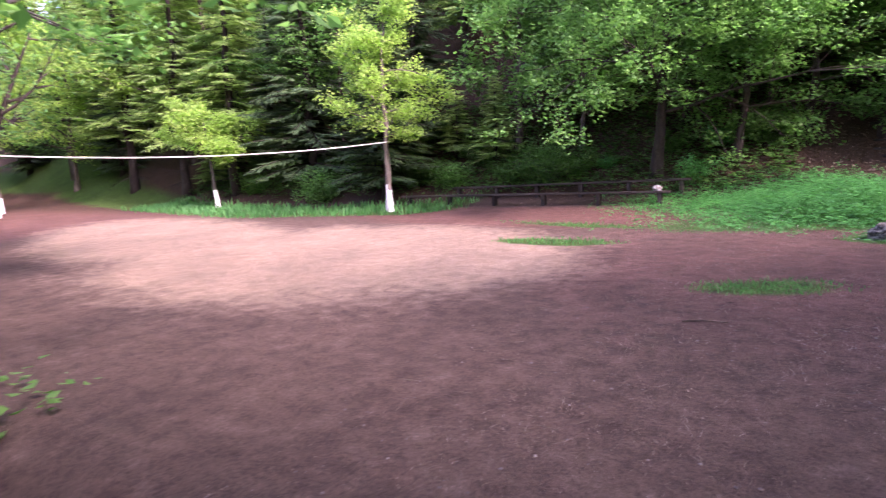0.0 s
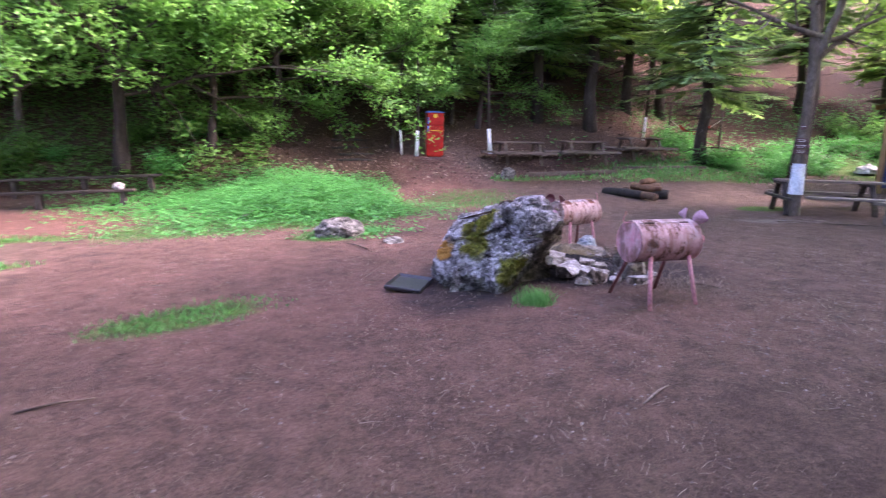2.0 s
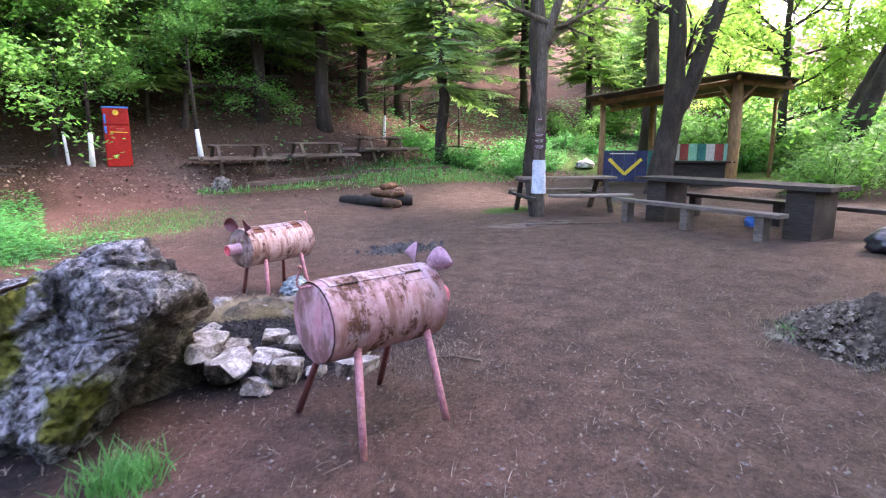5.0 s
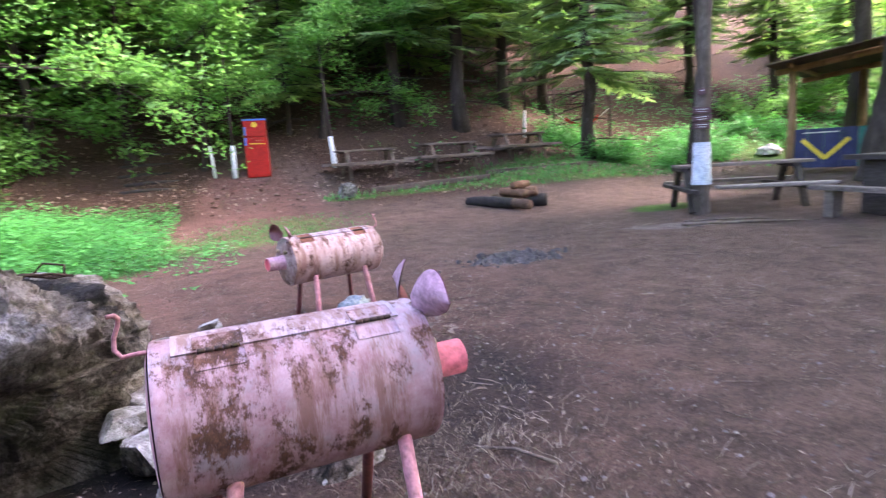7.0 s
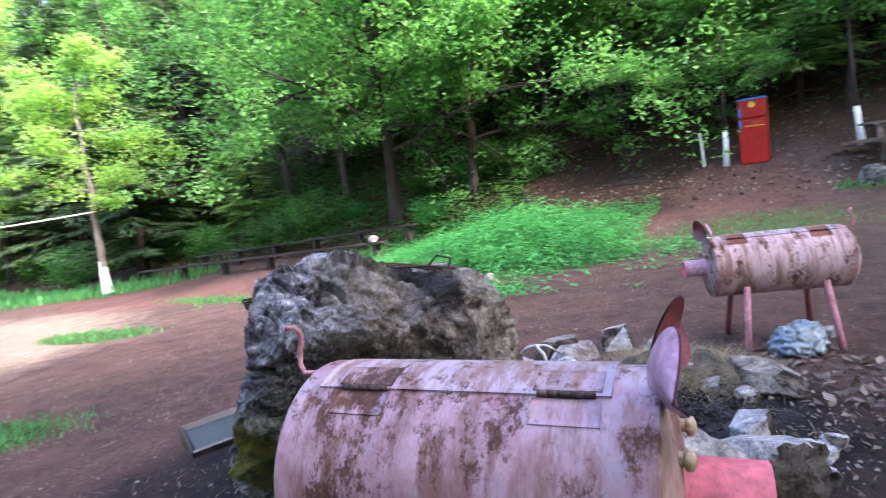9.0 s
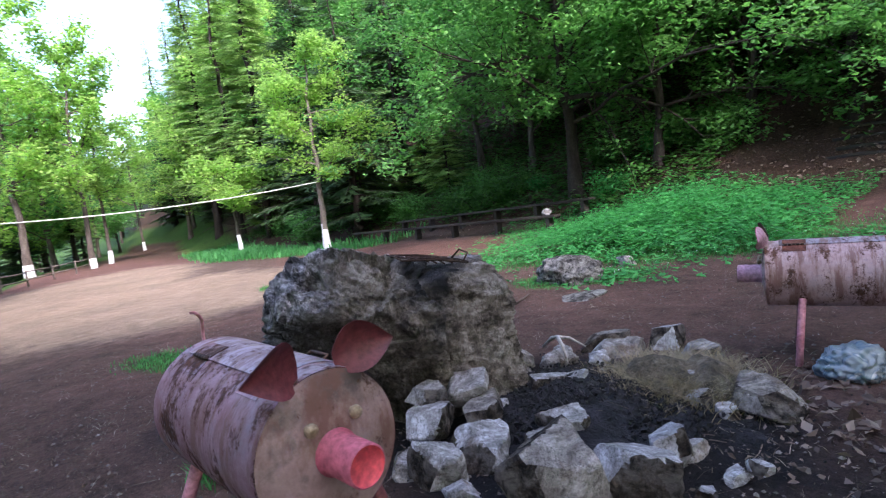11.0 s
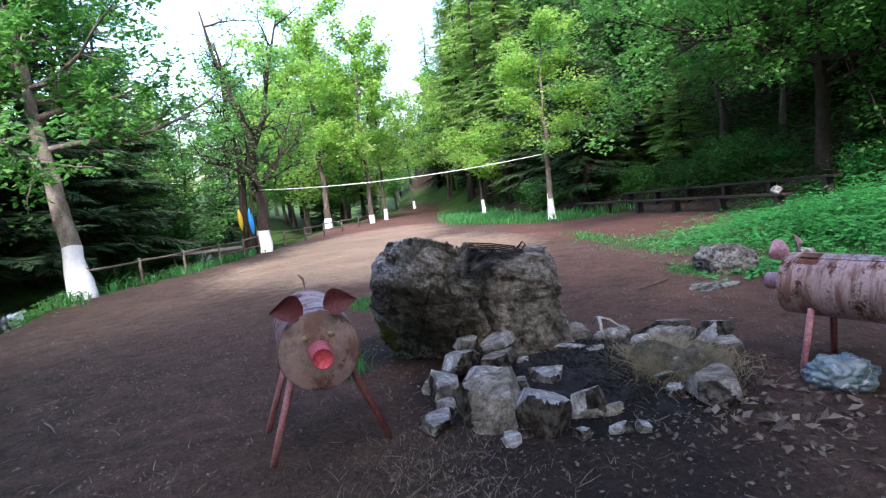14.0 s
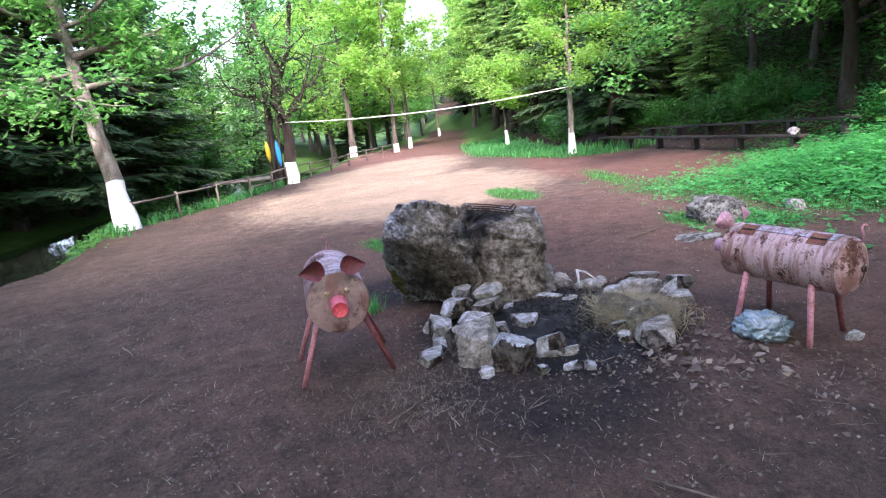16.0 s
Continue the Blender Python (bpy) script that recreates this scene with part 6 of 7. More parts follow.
for k, (x, y, a, c) in enumerate([(-0.98, 2.32, 0.15, 0.1), (-0.74, 2.5, 0.14, 0.085), (-0.52, 2.66, 0.1, 0.07), (-0.86, 2.68, 0.09, 0.06)]):
    o = part("stone", rock_mesh(190 + k, (a, a * 0.8, c), 4, 9, 0.1, (), 3.0), M_STONE, smooth=True)
    o.matrix_world = pose(x, y, hz(x, y) + c * 0.4, 0, 0, 50 * k)
    tagged(o, "low pale rock lying at the edge of the ashes", "stone")
M_BURNT = grainy("burnt_wood", (0.012, 0.011, 0.01), (0.03, 0.026, 0.022), None, 8, 50, 0.9, 0.8, 0.01)
for k, (x0, y0, x1, y1, r) in enumerate([(-0.1, 2.2, 0.35, 2.5, 0.022), (-0.5, 1.7, -0.1, 2.0, 0.02), (-0.7, 2.0, -0.35, 2.25, 0.018)]):
    o = mesh_ob("charred_stick", *tube([(x0, y0, hz(x0, y0) + 0.06), ((x0 + x1) / 2, (y0 + y1) / 2, hz(x0, y0) + 0.075), (x1, y1, hz(x1, y1) + 0.05)], [r, r, r * 0.7], 8, True, 0.12), M_BURNT)
    tagged(o, "short charred stick in the ashes", "stick")

from mathutils.bvhtree import BVHTree

# grates on the boulder
M_RUSTWIRE = grainy("rusty_wire", (0.025, 0.014, 0.01), (0.06, 0.034, 0.022), None, 10, 60, 0.85, 0.3, metal=0.3)


def grate(m, w, d, nx_, ny_, r, label, waves=0.0):
    t = thing("grill_grate", m, label, "grill grate")
    for k in range(nx_):
        x = -w / 2 + w * k / (nx_ - 1)
        mesh_ob("bar", *tube([(x, -d / 2, waves * math.sin(k)), (x, 0, 0.01), (x, d / 2, waves * math.cos(k))], [r] * 3, 5), M_RUSTWIRE, t)
    for k in range(ny_):
        y = -d / 2 + d * k / (ny_ - 1)
        mesh_ob("cross_bar", *tube([(-w / 2, y, 0.004), (0, y, 0.014), (w / 2, y, 0.004)], [r * 1.2] * 3, 5), M_RUSTWIRE, t)
    return t


ROCK_TOP = BVHTree.FromPolygons([boulder.matrix_world @ v.co for v in boulder.data.vertices], [tuple(p.vertices) for p in boulder.data.polygons])


def on_rock(x, y, yaw, w, d, sink=0.6, slope=None):
    """A pose for a flat thing of w by d that leans on the boulder's top."""
    c, sn_ = math.cos(math.radians(yaw)), math.sin(math.radians(yaw))
    rows = []
    for i in range(7):
        for j in range(7):
            u, v = (i / 6 - 0.5) * w * 0.9, (j / 6 - 0.5) * d * 0.9
            hit = ROCK_TOP.ray_cast(Vector((x + c * u - sn_ * v, y + sn_ * u + c * v, 3)), Vector((0, 0, -1)))
            if hit[0] is not None and hit[0].z > 0.5:
                rows.append((u, v, hit[0].z))
    a = np.array([(u, v, 1.0) for u, v, z in rows])
    zs = np.array([r[2] for r in rows])
    k = np.linalg.lstsq(a, zs, rcond=None)[0]
    if slope:
        k = np.array([slope[0], slope[1], 0.0])
        k[2] = float(np.max(zs - a @ k)) - 0.055
        sink = 0.0
    lift = float(np.max(zs - a @ k)) * sink
    n = Vector((-k[0], -k[1], 1)).normalized()
    ex = Vector((1, 0, k[0])).normalized()
    ey = n.cross(ex)
    m = Matrix.Rotation(math.radians(yaw), 4, "Z") @ Matrix(((ex.x, ey.x, n.x, 0), (ex.y, ey.y, n.y, 0), (ex.z, ey.z, n.z, 0), (0, 0, 0, 1)))
    m.translation = (x, y, float(k[2]) + lift)
    return m


grate(on_rock(-1.36, 1.36, 48, 0.7, 0.32, 0.8, (0.0, -0.3)), 0.7, 0.32, 24, 5, 0.0045, "rusty wire grate lying on the boulder", 0.004)
g = grate(on_rock(-0.97, 1.66, 82, 0.44, 0.26), 0.44, 0.26, 9, 4, 0.005, "bent rusty grate lying on the boulder", 0.008)
mesh_ob("handle", *tube([(0.2, -0.1, 0), (0.24, -0.08, 0.06), (0.24, 0.02, 0.07), (0.2, 0.05, 0)], [0.006] * 4, 6), M_RUSTWIRE, g)

# black tray
M_TRAY = grainy("black_enamel", (0.012, 0.012, 0.014), (0.03, 0.03, 0.034), None, 5, 40, 0.35, 0.15, spec=0.5)
bm = box(0.44, 0.52, 0.05, None, 0.01)
up = max((f for f in bm.faces), key=lambda f: f.calc_center_median().z + 0.001 * f.calc_area())
r = bmesh.ops.inset_region(bm, faces=[up], thickness=0.03)
bmesh.ops.translate(bm, vec=(0, 0, -0.03), verts=up.verts)
o = part("baking_tray", bm, M_TRAY)
o.matrix_world = pose(-2.26, 1.4, hz(-2.26, 1.4) + 0.05, 3, 3, -27)
tagged(o, "black rectangular baking tray lying beside the boulder", "tray")

# plastic sack under the second grill
M_SACK, sn, sl, sb = material("plastic_sack", 0.3, 0.0, 0.5)
pat = noise_node(sn, sl, 7.0, 3.0, distort=1.5)
rr = ramp_node(sn, sl, pat.outputs["Fac"], [(0.4, (0.17, 0.21, 0.23)), (0.5, (0.1, 0.14, 0.16)), (0.56, (0.05, 0.1, 0.15)), (0.64, (0.3, 0.33, 0.33))])
sl.new(rr.outputs["Color"], sb.inputs["Base Color"])
bm = bmesh.new()
bmesh.ops.create_icosphere(bm, subdivisions=5, radius=1.0)
for v in bm.verts:
    q = v.co.copy()
    n1 = noise.fractal(q * 1.8 + Vector((3, 1, 7)), 1.0, 2.0, 4)
    crease = abs(noise.noise(q * 3.1 + Vector((0, 4, 1))))
    k = 1 + 0.2 * n1 + 0.28 * (crease - 0.25) + 0.1 * (abs(noise.noise(q * 7.0)) - 0.2)
    v.co = Vector((q.x * 0.18 * k, q.y * 0.14 * k, max(-0.07, q.z * 0.125 * k)))
o = part("plastic_sack", bm, M_SACK, smooth=True)
o.matrix_world = pose(0.78, 3.16, hz(0.78, 3.16) + 0.07, 0, 0, 60)
tagged(o, "crumpled blue and white plastic sack on dry leaves", "sack")

# bags by the long table
def bag(x, y, size, mat, seed, label):
    bm = bmesh.new()
    bmesh.ops.create_icosphere(bm, subdivisions=4, radius=1.0)
    for v in bm.verts:
        q = v.co.copy()
        k = 1 + 0.2 * noise.fractal(q * 1.8 + Vector((seed, 1, 7)), 1.0, 2.0, 4) + 0.2 * (abs(noise.noise(q * 3.1 + Vector((seed, 4, 1)))) - 0.25)
        v.co = Vector((q.x * size[0] * k, q.y * size[1] * k, max(-0.6 * size[2], q.z * size[2] * k)))
    o = part("plastic_bag", bm, mat, smooth=True)
    o.matrix_world = pose(x, y, hz(x, y) + 0.58 * size[2], 0, 0, seed * 40)
    return tagged(o, label, "bag")


M_BLACKBAG = grainy("black_plastic", (0.012, 0.012, 0.015), (0.03, 0.03, 0.036), None, 5, 40, 0.35, 0.2, spec=0.5)
M_CLOTH_BAG = grainy("pale_blue_plastic", (0.12, 0.2, 0.42), (0.3, 0.38, 0.5), (0.5, 0.52, 0.55), 5, 40, 0.5, 0.3)
bag(7.55, 0.05, (0.3, 0.26, 0.2), M_BLACKBAG, 3.0, "dark plastic bag lying beside the table")
bag(7.35, -0.25, (0.17, 0.14, 0.12), M_CLOTH_BAG, 5.0, "small blue and white bag lying on the earth")
bag(8.5, 2.3, (0.14, 0.11, 0.11), M_BLUE, 6.0, "small blue bag under the bench")

# plank in the grass, logs, sticks
o = part("plank", box(1.0, 0.13, 0.04, None, 0.008, 0.004), M_DRIFT)
o.matrix_world = pose(-4.85, 8.7, hz(-4.85, 8.7) + 0.16, 4, -14, 55)
tagged(o, "pale weathered plank lying in the grass", "plank")


def log(pts, r, mat, label):
    fine, rad = [], []
    for k in range(len(pts) - 1):
        for j in range(4):
            fine.append(Vector(pts[k]).lerp(Vector(pts[k + 1]), j / 4))
            rad.append(r * random.uniform(0.9, 1.08))
    fine.append(Vector(pts[-1]))
    rad.append(r * 0.9)
    return tagged(mesh_ob("log", *tube(fine, rad, 12, True, 0.06), mat), label, "log")


M_LOG = grainy("brown_log_bark", (0.04, 0.023, 0.015), (0.085, 0.05, 0.032), (0.15, 0.1, 0.068), 4, 40, 0.95, 0.8, 0.02)
M_SPLIT = grainy("split_brown_wood", (0.07, 0.032, 0.018), (0.15, 0.08, 0.045), (0.27, 0.17, 0.1), 4, 40, 0.9, 0.7, 0.02, stretch=(1, 1, 0.3))
z = hz(5.4, 9.7)
log([(4.8, 10.6, z + 0.12), (5.1, 10.05, z + 0.13), (5.4, 9.5, z + 0.1)], 0.12, M_BURNT, "burnt black log lying on the earth")
log([(5.3, 9.85, z + 0.12), (5.42, 9.45, z + 0.11), (5.52, 9.0, z + 0.1)], 0.105, M_LOG, "short brown log lying on the earth")
log([(5.75, 9.7, z + 0.14), (6.15, 9.4, z + 0.13)], 0.14, M_BURNT, "short burnt log end")
log([(5.35, 10.45, z + 0.14), (5.8, 9.85, z + 0.14)], 0.13, M_LOG, "thick brown log beside a burnt one")
for x0, y0, z0, x1, y1, z1, r in ((5.4, 10.1, 0.33, 5.75, 9.5, 0.28, 0.095), (5.65, 10.2, 0.32, 6.05, 9.7, 0.34, 0.09), (5.5, 9.75, 0.46, 6.0, 9.95, 0.47, 0.08), (5.6, 9.6, 0.26, 5.95, 9.45, 0.3, 0.065), (5.85, 10.05, 0.2, 6.25, 9.85, 0.16, 0.08)):
    log([(x0, y0, z + z0), ((x0 + x1) / 2, (y0 + y1) / 2, z + (z0 + z1) / 2 + 0.01), (x1, y1, z + z1)], r, M_SPLIT, "short split reddish brown log on the pile")
for x0, y0, x1, y1, r in ((6.0, 5.2, 7.3, 4.1, 0.018), (6.3, 5.5, 7.2, 4.6, 0.012), (1.1, 0.45, 0.85, 0.72, 0.008), (-5.2, -1.0, -4.75, -0.9, 0.009), (-2.6, 3.9, -2.9, 4.5, 0.012), (2.0, 1.6, 2.3, 1.9, 0.006), (-1.2, -1.9, -0.9, -1.7, 0.008), (0.2, -2.3, 0.5, -2.2, 0.01)):
    a, b_ = Vector((x0, y0, hz(x0, y0) + 0.015)), Vector((x1, y1, hz(x1, y1) + 0.015))
    o = mesh_ob("stick", *tube([a, a.lerp(b_, 0.5) + Vector((0.02, 0.02, 0.01)), b_], [r, r, r * 0.5], 6, True, 0.2), M_TWIG)
    tagged(o, "thin dry stick lying on the earth", "stick")

# sign plates and cloth on the sign tree
sx, sy = 7.1, 6.0
sz_ = hz(sx, sy)
to_path = math.degrees(math.atan2(-1.4 - sy, -1.0 - sx)) + 90
M_SIGN = grainy("maroon_sign_paint", (0.06, 0.03, 0.03), (0.1, 0.05, 0.05), None, 5, 40, 0.6, 0.2)
M_PALE = grainy("pale_paint", (0.4, 0.39, 0.37), (0.55, 0.53, 0.52), None, 5, 40, 0.7, 0.1)
for k, (zz, w, hgt) in enumerate(((1.95, 0.12, 0.1), (1.66, 0.27, 0.1), (1.54, 0.29, 0.09), (1.42, 0.26, 0.1))):
    t = thing("sign_plate", pose(sx, sy, sz_ + zz, 0, (-4, 3, -3, 2)[k], to_path), "small dark sign plate nailed to the grey trunk", "sign")
    part("board", box(w, 0.015, hgt, pose(0, -0.128, 0), 0.003), M_SIGN, t)
    for j in range(2 if k else 1):
        part("writing", box(w * (0.6 - 0.15 * j), 0.003, 0.009, pose(0, -0.1375, 0.018 - 0.035 * j), 0), M_PALE, t, "unreadable pale writing")
M_CLOTH = grainy("pale_blue_cloth", (0.3, 0.38, 0.5), (0.5, 0.55, 0.62), (0.6, 0.62, 0.66), 5, 40, 0.85, 0.4)
pts, rad = [], []
for k in range(9):
    pts.append((sx, sy, sz_ + 0.48 + 0.085 * k))
    rad.append(0.152 - 0.003 * k + 0.004 * math.sin(k * 2.1))
tagged(mesh_ob("cloth_wrap", *tube(pts, rad, 20, False, 0.05), M_CLOTH), "pale blue white cloth wrapped round the trunk", "cloth")

# white tarpaulin heap and red hammock
bm = bmesh.new()
bmesh.ops.create_icosphere(bm, subdivisions=4, radius=1.0)
for v in bm.verts:
    q = v.co.copy()
    k = 1 + 0.3 * noise.fractal(q * 2.0, 1, 2, 4)
    v.co = Vector((q.x * 0.5 * k, q.y * 0.35 * k, max(-0.1, q.z * 0.25 * k)))
o = part("tarpaulin", bm, M_PALE, smooth=True)
o.matrix_world = pose(17.3, 13.6, hz(17.3, 13.6) + 0.12, 0, 0, 30)
tagged(o, "crumpled white tarpaulin heap near the shelter", "tarpaulin")
M_HAMMOCK = grainy("red_cloth", (0.45, 0.02, 0.02), (0.6, 0.05, 0.04), None, 5, 40, 0.8, 0.2)
verts, faces = [], []
for lay in (0, 1):
    for i in range(17):
        s_ = i / 16 * 2 - 1
        for j in range(7):
            w = j / 6 * 2 - 1
            wid = 0.26 * (1 - 0.8 * abs(s_) ** 3)
            verts.append((s_ * 0.6, w * wid, 0.28 * s_ * s_ + 0.12 * w * w - 0.006 * lay))
for i in range(16):
    for j in range(6):
        q = (i * 7 + j, (i + 1) * 7 + j, (i + 1) * 7 + j + 1, i * 7 + j + 1)
        faces += [q, tuple(119 + k for k in reversed(q))]
hm = thing("hammock", pose(12.0, 17.0, hz(12.0, 17.0) + 0.75, 0, 0, -35), "small red cloth hammock hung in the wood", "hammock")
mesh_ob("cloth", verts, faces, M_HAMMOCK, hm)
for s_ in (-1, 1):
    mesh_ob("rope", *tube([(s_ * 0.58, 0, 0.28), (s_ * 1.0, 0, 0.6)], [0.012, 0.012], 6), M_ROPE, hm)
    mesh_ob("post", *tube([(s_ * 1.0, 0, -1.2), (s_ * 1.0, 0, 1.6)], [0.05, 0.035], 8), M_BARK_DARK, hm)

# log steps on the path up the slope
for k in range(6):
    x, y = -2.3 - 0.05 * k + 0.1 * math.sin(k * 2.0), 14.6 + 0.5 * k
    o = mesh_ob("step_log", *tube([(x - 0.65, y, hz(x, y) - 0.02), (x, y + 0.03, hz(x, y) + 0.015), (x + 0.65, y + 0.06, hz(x, y) - 0.01)], [0.06, 0.065, 0.06], 9, True, 0.06), M_WOOD_DARK)
    tagged(o, "round log forming a step in the earth path", "step", "steps of the slope path")

# ---------------------------------------------------------------- loose cover
crng = random.Random(77)


def scatter(n, x0, x1, y0, y1, keep):
    out = []
    for _ in range(n):
        x, y = crng.uniform(x0, x1), crng.uniform(y0, y1)
        if crng.random() < keep(x, y):
            out.append((x, y))
    return out


GRID = 0.1
GM = grass_mask(*np.meshgrid(np.arange(-40, 20, GRID), np.arange(-12, 18, GRID)))


def gm(x, y):
    return float(GM[int((y + 12) / GRID), int((x + 40) / GRID)])


def bl(x, y, cx, cy, rx, ry):
    return math.exp(-(((x - cx) / rx) ** 2 + ((y - cy) / ry) ** 2))


def hill_far(x, y):
    return max(0.0, min(1.0, (y - 11) / 2))


# pebbles
s = Soup()
octa = [(1, 0, 0), (0, 1, 0), (-1, 0, 0), (0, -1, 0), (0, 0, 1)]
octf = [(0, 1, 4), (1, 2, 4), (2, 3, 4), (3, 0, 4)]
for x, y in scatter(42000, -7.5, 6.5, -6.0, 8.5, lambda x, y: (0.12 + 0.8 * bl(x, y, 3.04, 4.75, 0.5, 0.4) + 0.7 * bl(x, y, 1.5, -2.1, 0.5, 0.4) + 0.5 * bl(x, y, -0.5, -1.2, 2.8, 2.0) + 0.5 * bl(x, y, 0.3, 2.2, 1.5, 1.2) + 0.5 * bl(x, y, 2.6, 0.6, 2.5, 2.0)) * (1 - gm(x, y))):
    r = crng.choice((0.004, 0.005, 0.005, 0.006, 0.008, 0.01, 0.014)) * crng.uniform(0.7, 1.3)
    a = crng.uniform(0, 6.28)
    e = crng.uniform(0.6, 1.0)
    z = hz(x, y)
    vs = []
    for px, py, pz in octa:
        qx, qy = px * r * crng.uniform(0.8, 1.2), py * r * e
        vs.append(Vector((x + qx * math.cos(a) - qy * math.sin(a), y + qx * math.sin(a) + qy * math.cos(a), z + pz * r * 0.7 + 0.004)))
    s.add(vs, octf)
tagged(s.make("pebbles", [M_PEBBLE], smooth=False), "small pale pebbles strewn over the earth", "pebbles", kind="stuff")

# dead leaves
s = Soup()
for x, y in scatter(60000, -7, 6.5, -6.0, 9.0, lambda x, y: 0.2 + 0.95 * bl(x, y, 0.95, 2.62, 0.75, 0.6) + 0.5 * bl(x, y, 0.5, 0.0, 1.0, 0.8) + 0.14 * bl(x, y, 1, 0.5, 3.0, 2.5)):
    big = bl(x, y, 0.95, 2.62, 0.85, 0.7)
    r = crng.uniform(0.01, 0.034) * (1 + 2.0 * big)
    al = Vector((crng.uniform(-1, 1), crng.uniform(-1, 1), crng.uniform(-0.35, 0.35))).normalized()
    nr = (Vector((0, 0, 1)) + rand_dir(crng) * 0.5).normalized()
    s.add(leaf_quad(Vector((x, y, hz(x, y) + crng.uniform(0.008, 0.02 + 0.03 * big))), al, nr, r, r * crng.uniform(0.35, 0.7), crng.uniform(-0.25, 0.25)), [(0, 1, 2, 3)])
tagged(s.make("dead_leaves", [M_DEADLEAF], smooth=False), "curled brown dead leaves on the earth", "leaves", kind="stuff")

# darker tones hold canopy shade; the lightest stand for pale leaf bits
M_LITTER = leaf_material("slope_leaf_litter", (0.035, 0.022, 0.016), (0.1, 0.064, 0.045), (0.34, 0.26, 0.2), 0.1, 0.75)
# leaf litter on the slope
s = Soup()
for x, y in scatter(26000, -14, 16, 10.5, 24, lambda x, y: 0.7 * hill_far(x, y)):
    r = crng.uniform(0.06, 0.13)
    al = Vector((crng.uniform(-1, 1), crng.uniform(-1, 1), crng.uniform(0, 0.5))).normalized()
    s.add(leaf_quad(Vector((x, y, hz(x, y) + 0.02)), al, (Vector((0, -0.2, 1)) + rand_dir(crng) * 0.5).normalized(), r, r * 0.6, 0.1), [(0, 1, 2, 3)])
tagged(s.make("leaf_litter", [M_LITTER], smooth=False), "brown leaf litter covering the wooded slope", "leaves", kind="stuff")

# twigs
s = Soup()
for x, y in scatter(3000, -7, 6, -5.5, 8, lambda x, y: 0.35 + 0.4 * bl(x, y, 0.5, 1.5, 2, 2)):
    a = crng.uniform(0, 6.28)
    L = crng.uniform(0.04, 0.2)
    z = hz(x, y) + 0.012
    p = Vector((x, y, z))
    d = Vector((math.cos(a), math.sin(a), crng.uniform(-0.05, 0.12))) * L
    s.add(*tube([p, p + d * 0.5 + rand_dir(crng) * 0.008, p + d], [0.003, 0.003, 0.0015], 4, False))
tagged(s.make("twigs", [M_TWIG]), "thin dry twigs strewn over the earth", "twigs", kind="stuff")


M_NEEDLES = leaf_material("dry_needles", (0.05, 0.036, 0.026), (0.15, 0.115, 0.085), (0.38, 0.32, 0.26), 0.1, 0.8)


# grass
def blades(name, pts, lo, hi, mat, label, width=0.006, lean=0.5):
    s = Soup()
    for x, y in pts:
        hgt = crng.uniform(lo, hi)
        a = crng.uniform(0, 6.28)
        side = Vector((math.cos(a), math.sin(a), 0)) * width
        tip = Vector((crng.uniform(-1, 1), crng.uniform(-1, 1), 0)) * hgt * lean
        p = Vector((x, y, hz(x, y) - 0.005))
        mid = p + tip * 0.35 + Vector((0, 0, hgt * 0.6))
        s.add([p - side, p + side, mid + side * 0.7, mid - side * 0.7, p + tip + Vector((0, 0, hgt))], [(0, 1, 2, 3), (3, 2, 4)])
    return tagged(s.make(name, [mat], smooth=False), label, "grass", kind="stuff")


blades("grass", scatter(120000, -7.5, 2.5, 0.2, 11, lambda x, y: 0.75 * gm(x, y)), 0.02, 0.065, M_GRASS, "short green grass patches on the clearing", 0.006)
blades("grass", scatter(16000, -38, -14, 2.5, 17, lambda x, y: 0.8 * gm(x, y)), 0.12, 0.35, M_GRASS, "green grass verge along the track", 0.03)
blades("grass", scatter(9000, -24, -10, -9, 0, lambda x, y: 0.85 * gm(x, y)), 0.12, 0.4, M_GRASS, "green grass on the pond bank", 0.02)
blades("grass", scatter(9000, 1, 16, 11.5, 16, lambda x, y: 0.8 * gm(x, y)), 0.05, 0.16, M_GRASS, "green grass along the terrace edge", 0.016)
blades("grass", scatter(16000, -14, -7.4, 2.5, 12, lambda x, y: 0.8 * gm(x, y)), 0.03, 0.1, M_GRASS, "short grass patches on the red earth", 0.01)
blades("grass_tuft", [(-1.1 + crng.gauss(0, 0.09), 0.36 + crng.gauss(0, 0.07)) for _ in range(420)], 0.06, 0.2, M_GRASS, "long green grass tuft at the foot of the boulder", 0.004, 0.7)
blades("dry_grass", [(0.14 + crng.gauss(0, 0.16), 2.47 + crng.gauss(0, 0.16)) for _ in range(7500)], 0.08, 0.15, M_DRYGRASS, "dry straw on the mound beside the fire place", 0.003, 1.6)
blades("dry_grass", [(3.7 + crng.gauss(0, 0.34), -1.0 + crng.gauss(0, 0.34)) for _ in range(1200)], 0.03, 0.1, M_DRYGRASS, "dry grass round the low rubble mound", 0.003, 0.9)
blades("grass_tuft", [(3.38 + crng.gauss(0, 0.07), -0.62 + crng.gauss(0, 0.07)) for _ in range(150)], 0.05, 0.14, M_GRASS, "green grass tuft beside the low rubble mound", 0.004, 0.8)
blades("dry_grass", [(0.75 + crng.gauss(0, 0.24), 0.65 + crng.gauss(0, 0.28)) for _ in range(1500)], 0.02, 0.06, M_NEEDLES, "dry needles and straw under the barrel grill", 0.002, 2.0)

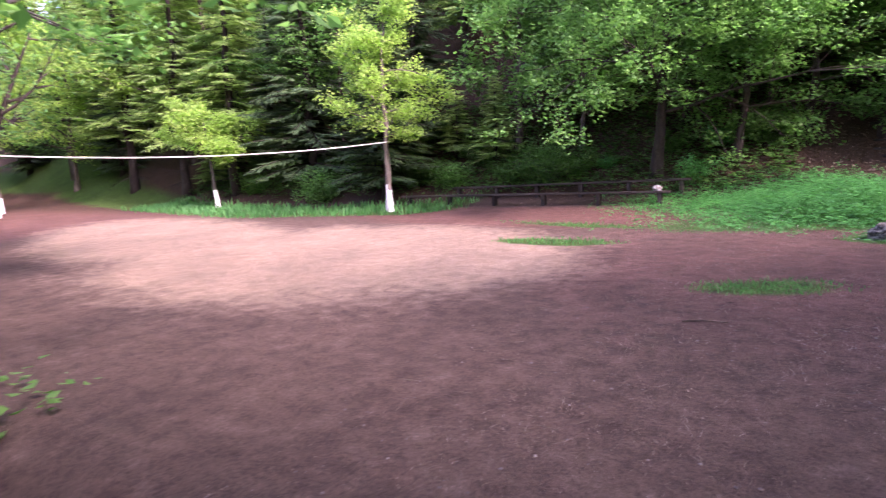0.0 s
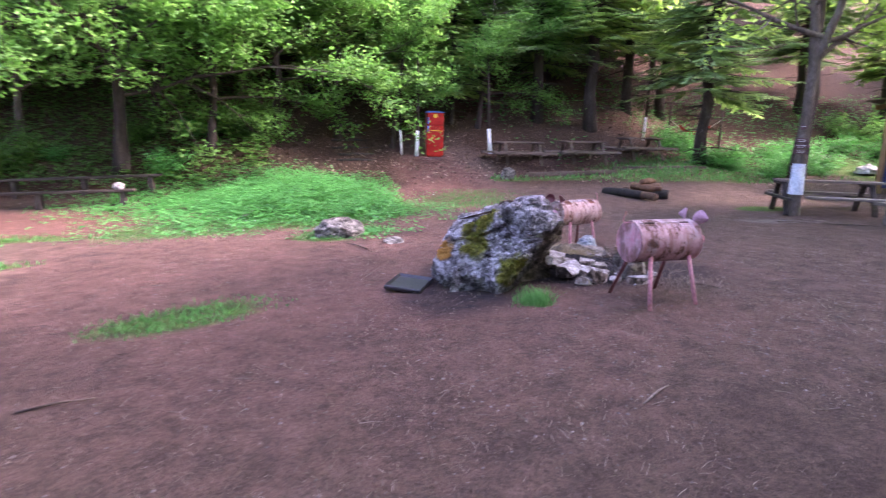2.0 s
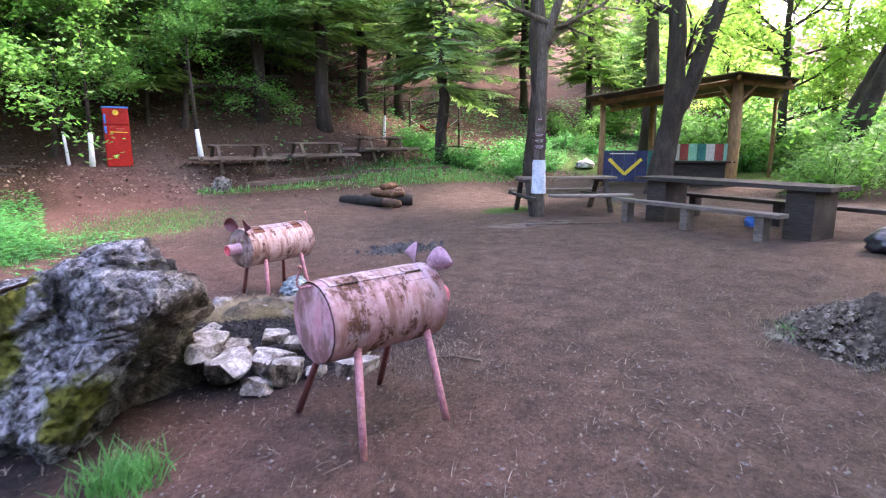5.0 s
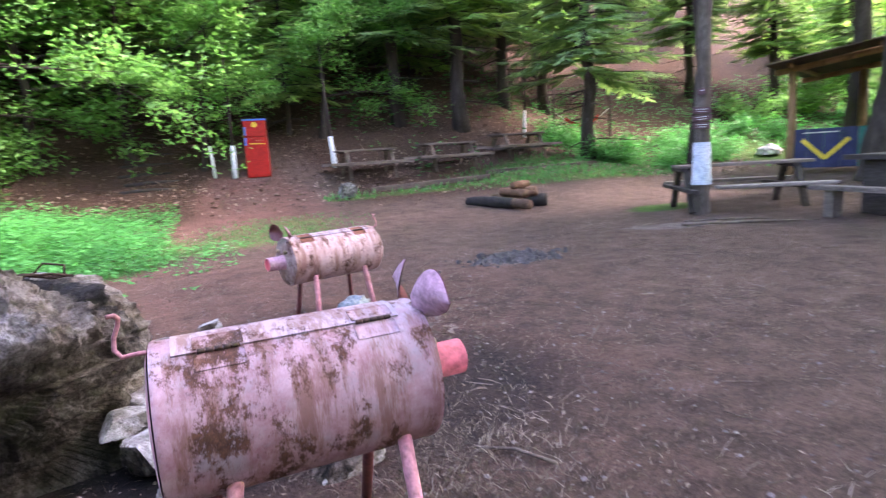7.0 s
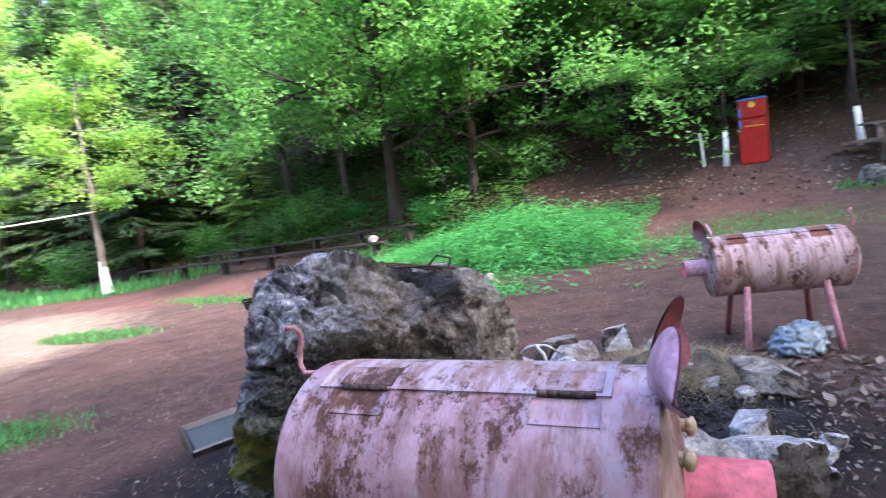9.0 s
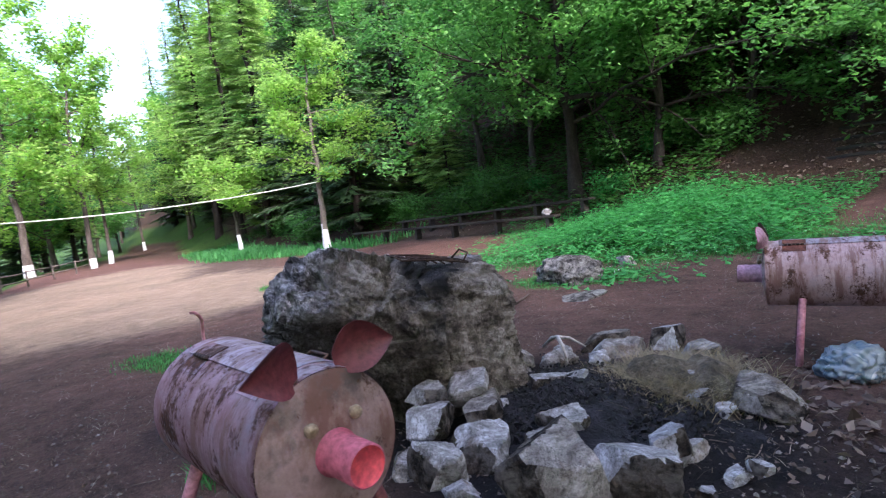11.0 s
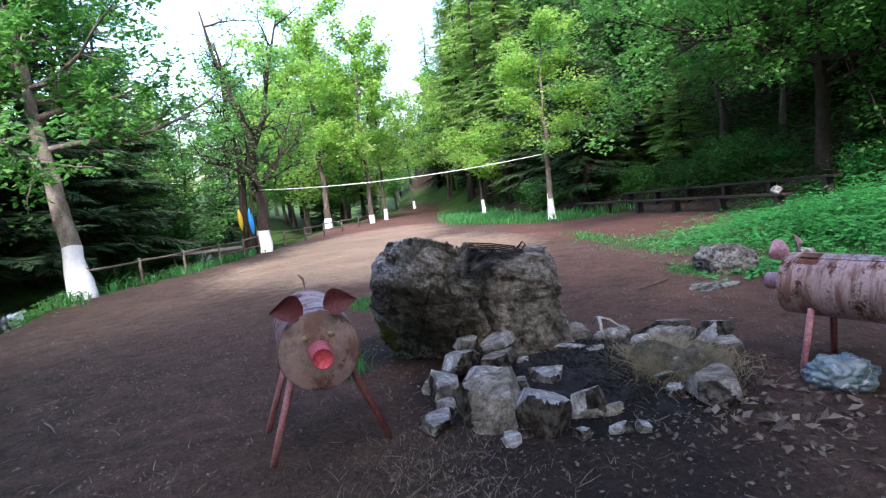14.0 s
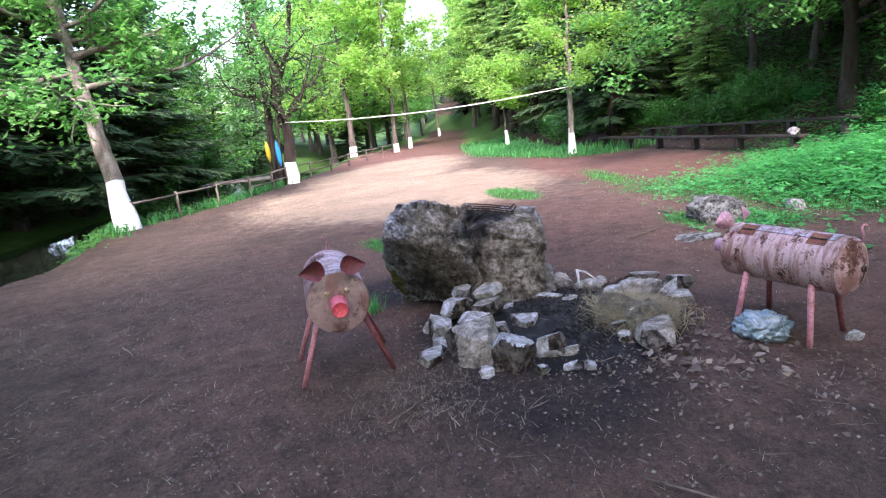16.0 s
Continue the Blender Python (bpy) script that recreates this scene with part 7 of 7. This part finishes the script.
blades("dry_grass", scatter(46000, -6, 6, -5, 8, lambda x, y: 0.7 * (1 - gm(x, y))), 0.012, 0.04, M_NEEDLES, "brown needles and straw strewn over the trodden earth", 0.0022, 2.4)

# herbs and ferns on the bank
s = Soup()


def herb_height(x, y):
    clump = 0.72 + 0.75 * noise.noise(Vector((x * 2.3, y * 2.3, 4.0)))
    return 0.1 + clump * (0.9 * bl(x, y, -3.6, 9.0, 1.9, 1.6) + 0.4 * bl(x, y, -4.8, 10.6, 3.0, 1.5) + 0.25 * bl(x, y, -5, 7.6, 2.0, 1.0))


def herb_keep(x, y):
    return min(1.0, 1.1 * bl(x, y, -3.7, 8.8, 2.0, 1.5) + 1.0 * bl(x, y, -4.6, 10.8, 3.0, 1.6) + 0.2 * bl(x, y, -5.2, 7.5, 1.9, 1.0) + 0.4 * bl(x, y, -2.6, 5.5, 0.6, 0.5) + 0.4 * bl(x, y, -7.5, 12.3, 2.5, 1.2)) * (0.0 if -1.4 < x < 2.2 and y > 9 else 1.0)


for x, y in scatter(30000, -11, 0, 4.6, 13.5, herb_keep):
    hgt = herb_height(x, y) * crng.uniform(0.5, 1.15)
    base = Vector((x, y, hz(x, y)))
    for k in range(crng.randint(4, 7)):
        a = crng.uniform(0, 6.28)
        out = Vector((math.cos(a), math.sin(a), 0))
        z = hgt * crng.uniform(0.35, 1.0)
        L = crng.choice((0.04, 0.055, 0.075, 0.12)) * crng.uniform(0.8, 1.2)
        nr = (Vector((0, 0, 1)) + out * 0.4 + rand_dir(crng) * 0.3).normalized()
        s.add(leaf_quad(base + out * 0.05 * crng.random() + Vector((0, 0, z)), (out + Vector((0, 0, crng.uniform(-0.4, 0.3)))).normalized(), nr, L, L * 0.5, -0.12), [(0, 1, 2, 3)])
tagged(s.make("herbs", [M_HERB], smooth=False), "lush green herbs covering the bank", "herbs", kind="stuff")

# ivy and low plants along the pond bank
s = Soup()
for x, y in scatter(6500, -24, -9.0, -9, -1, lambda x, y: math.exp(-((y - edge1(x) - 0.1) / 0.55) ** 2)):
    base = Vector((x, y, hz(x, y) + crng.uniform(0.02, 0.3)))
    a = crng.uniform(0, 6.28)
    out = Vector((math.cos(a), math.sin(a), crng.uniform(-0.4, 0.3))).normalized()
    L = crng.uniform(0.08, 0.18)
    s.add(leaf_quad(base, out, (Vector((0, 0, 1)) + rand_dir(crng) * 0.5).normalized(), L, L * 0.7, -0.1), [(0, 1, 2, 3)])
tagged(s.make("ivy", [M_LEAF_DEEP], smooth=False), "dark ivy and low plants along the pond bank", "ivy", kind="stuff")

# small white flowers
s = Soup()
for x, y in scatter(3400, -8, 2.5, 4.5, 11.5, lambda x, y: 0.55 * gm(x, y) * (0.35 + 0.65 * (1 if x > -2 or y < 7.5 else 0))):
    p = Vector((x, y, hz(x, y) + crng.uniform(0.05, 0.12)))
    r = crng.uniform(0.008, 0.014)
    s.add([p + Vector((r, 0, 0)), p + Vector((0, r, 0.003)), p + Vector((-r, 0, 0)), p + Vector((0, -r, 0.003))], [(0, 1, 2, 3)])
tagged(s.make("daisies", [M_PETAL], smooth=False), "tiny white flowers in the grass", "flowers", kind="stuff")

# undergrowth on the shaded slope
s = Soup()
for x, y in scatter(14000, -38, -5, 12.0, 19, lambda x, y: 0.75 * min(1.0, max(0.0, (y - 12.3) / 1.0))):
    hgt = crng.uniform(0.1, 0.55)
    base = Vector((x, y, hz(x, y)))
    for k in range(3):
        a = crng.uniform(0, 6.28)
        out = Vector((math.cos(a), math.sin(a), 0))
        L = crng.uniform(0.12, 0.26)
        s.add(leaf_quad(base + out * 0.1 * crng.random() + Vector((0, 0, hgt * crng.uniform(0.3, 1.0))), (out + Vector((0, 0, crng.uniform(-0.4, 0.3)))).normalized(), (Vector((0, 0, 1)) + out * 0.4 + rand_dir(crng) * 0.3).normalized(), L, L * 0.55, -0.12), [(0, 1, 2, 3)])
tagged(s.make("undergrowth", [M_LEAF_DEEP], smooth=False), "dark green undergrowth on the shaded slope", "undergrowth", kind="stuff")
s = Soup()
for x, y in scatter(3000, 2, 26, 13.5, 22, lambda x, y: 0.5 * (1 if x > 9.5 or y > 17 else 0.1)):
    base = Vector((x, y, hz(x, y)))
    for k in range(5):
        a = crng.uniform(0, 6.28)
        out = Vector((math.cos(a), math.sin(a), 0))
        L = crng.uniform(0.1, 0.22)
        s.add(leaf_quad(base + out * 0.15 * crng.random() + Vector((0, 0, crng.uniform(0.05, 0.45))), (out + Vector((0, 0, crng.uniform(-0.4, 0.3)))).normalized(), (Vector((0, 0, 1)) + out * 0.4 + rand_dir(crng) * 0.3).normalized(), L, L * 0.5, -0.12), [(0, 1, 2, 3)])
tagged(s.make("undergrowth", [M_HERB], smooth=False), "scattered green plants between the firs", "undergrowth", kind="stuff")
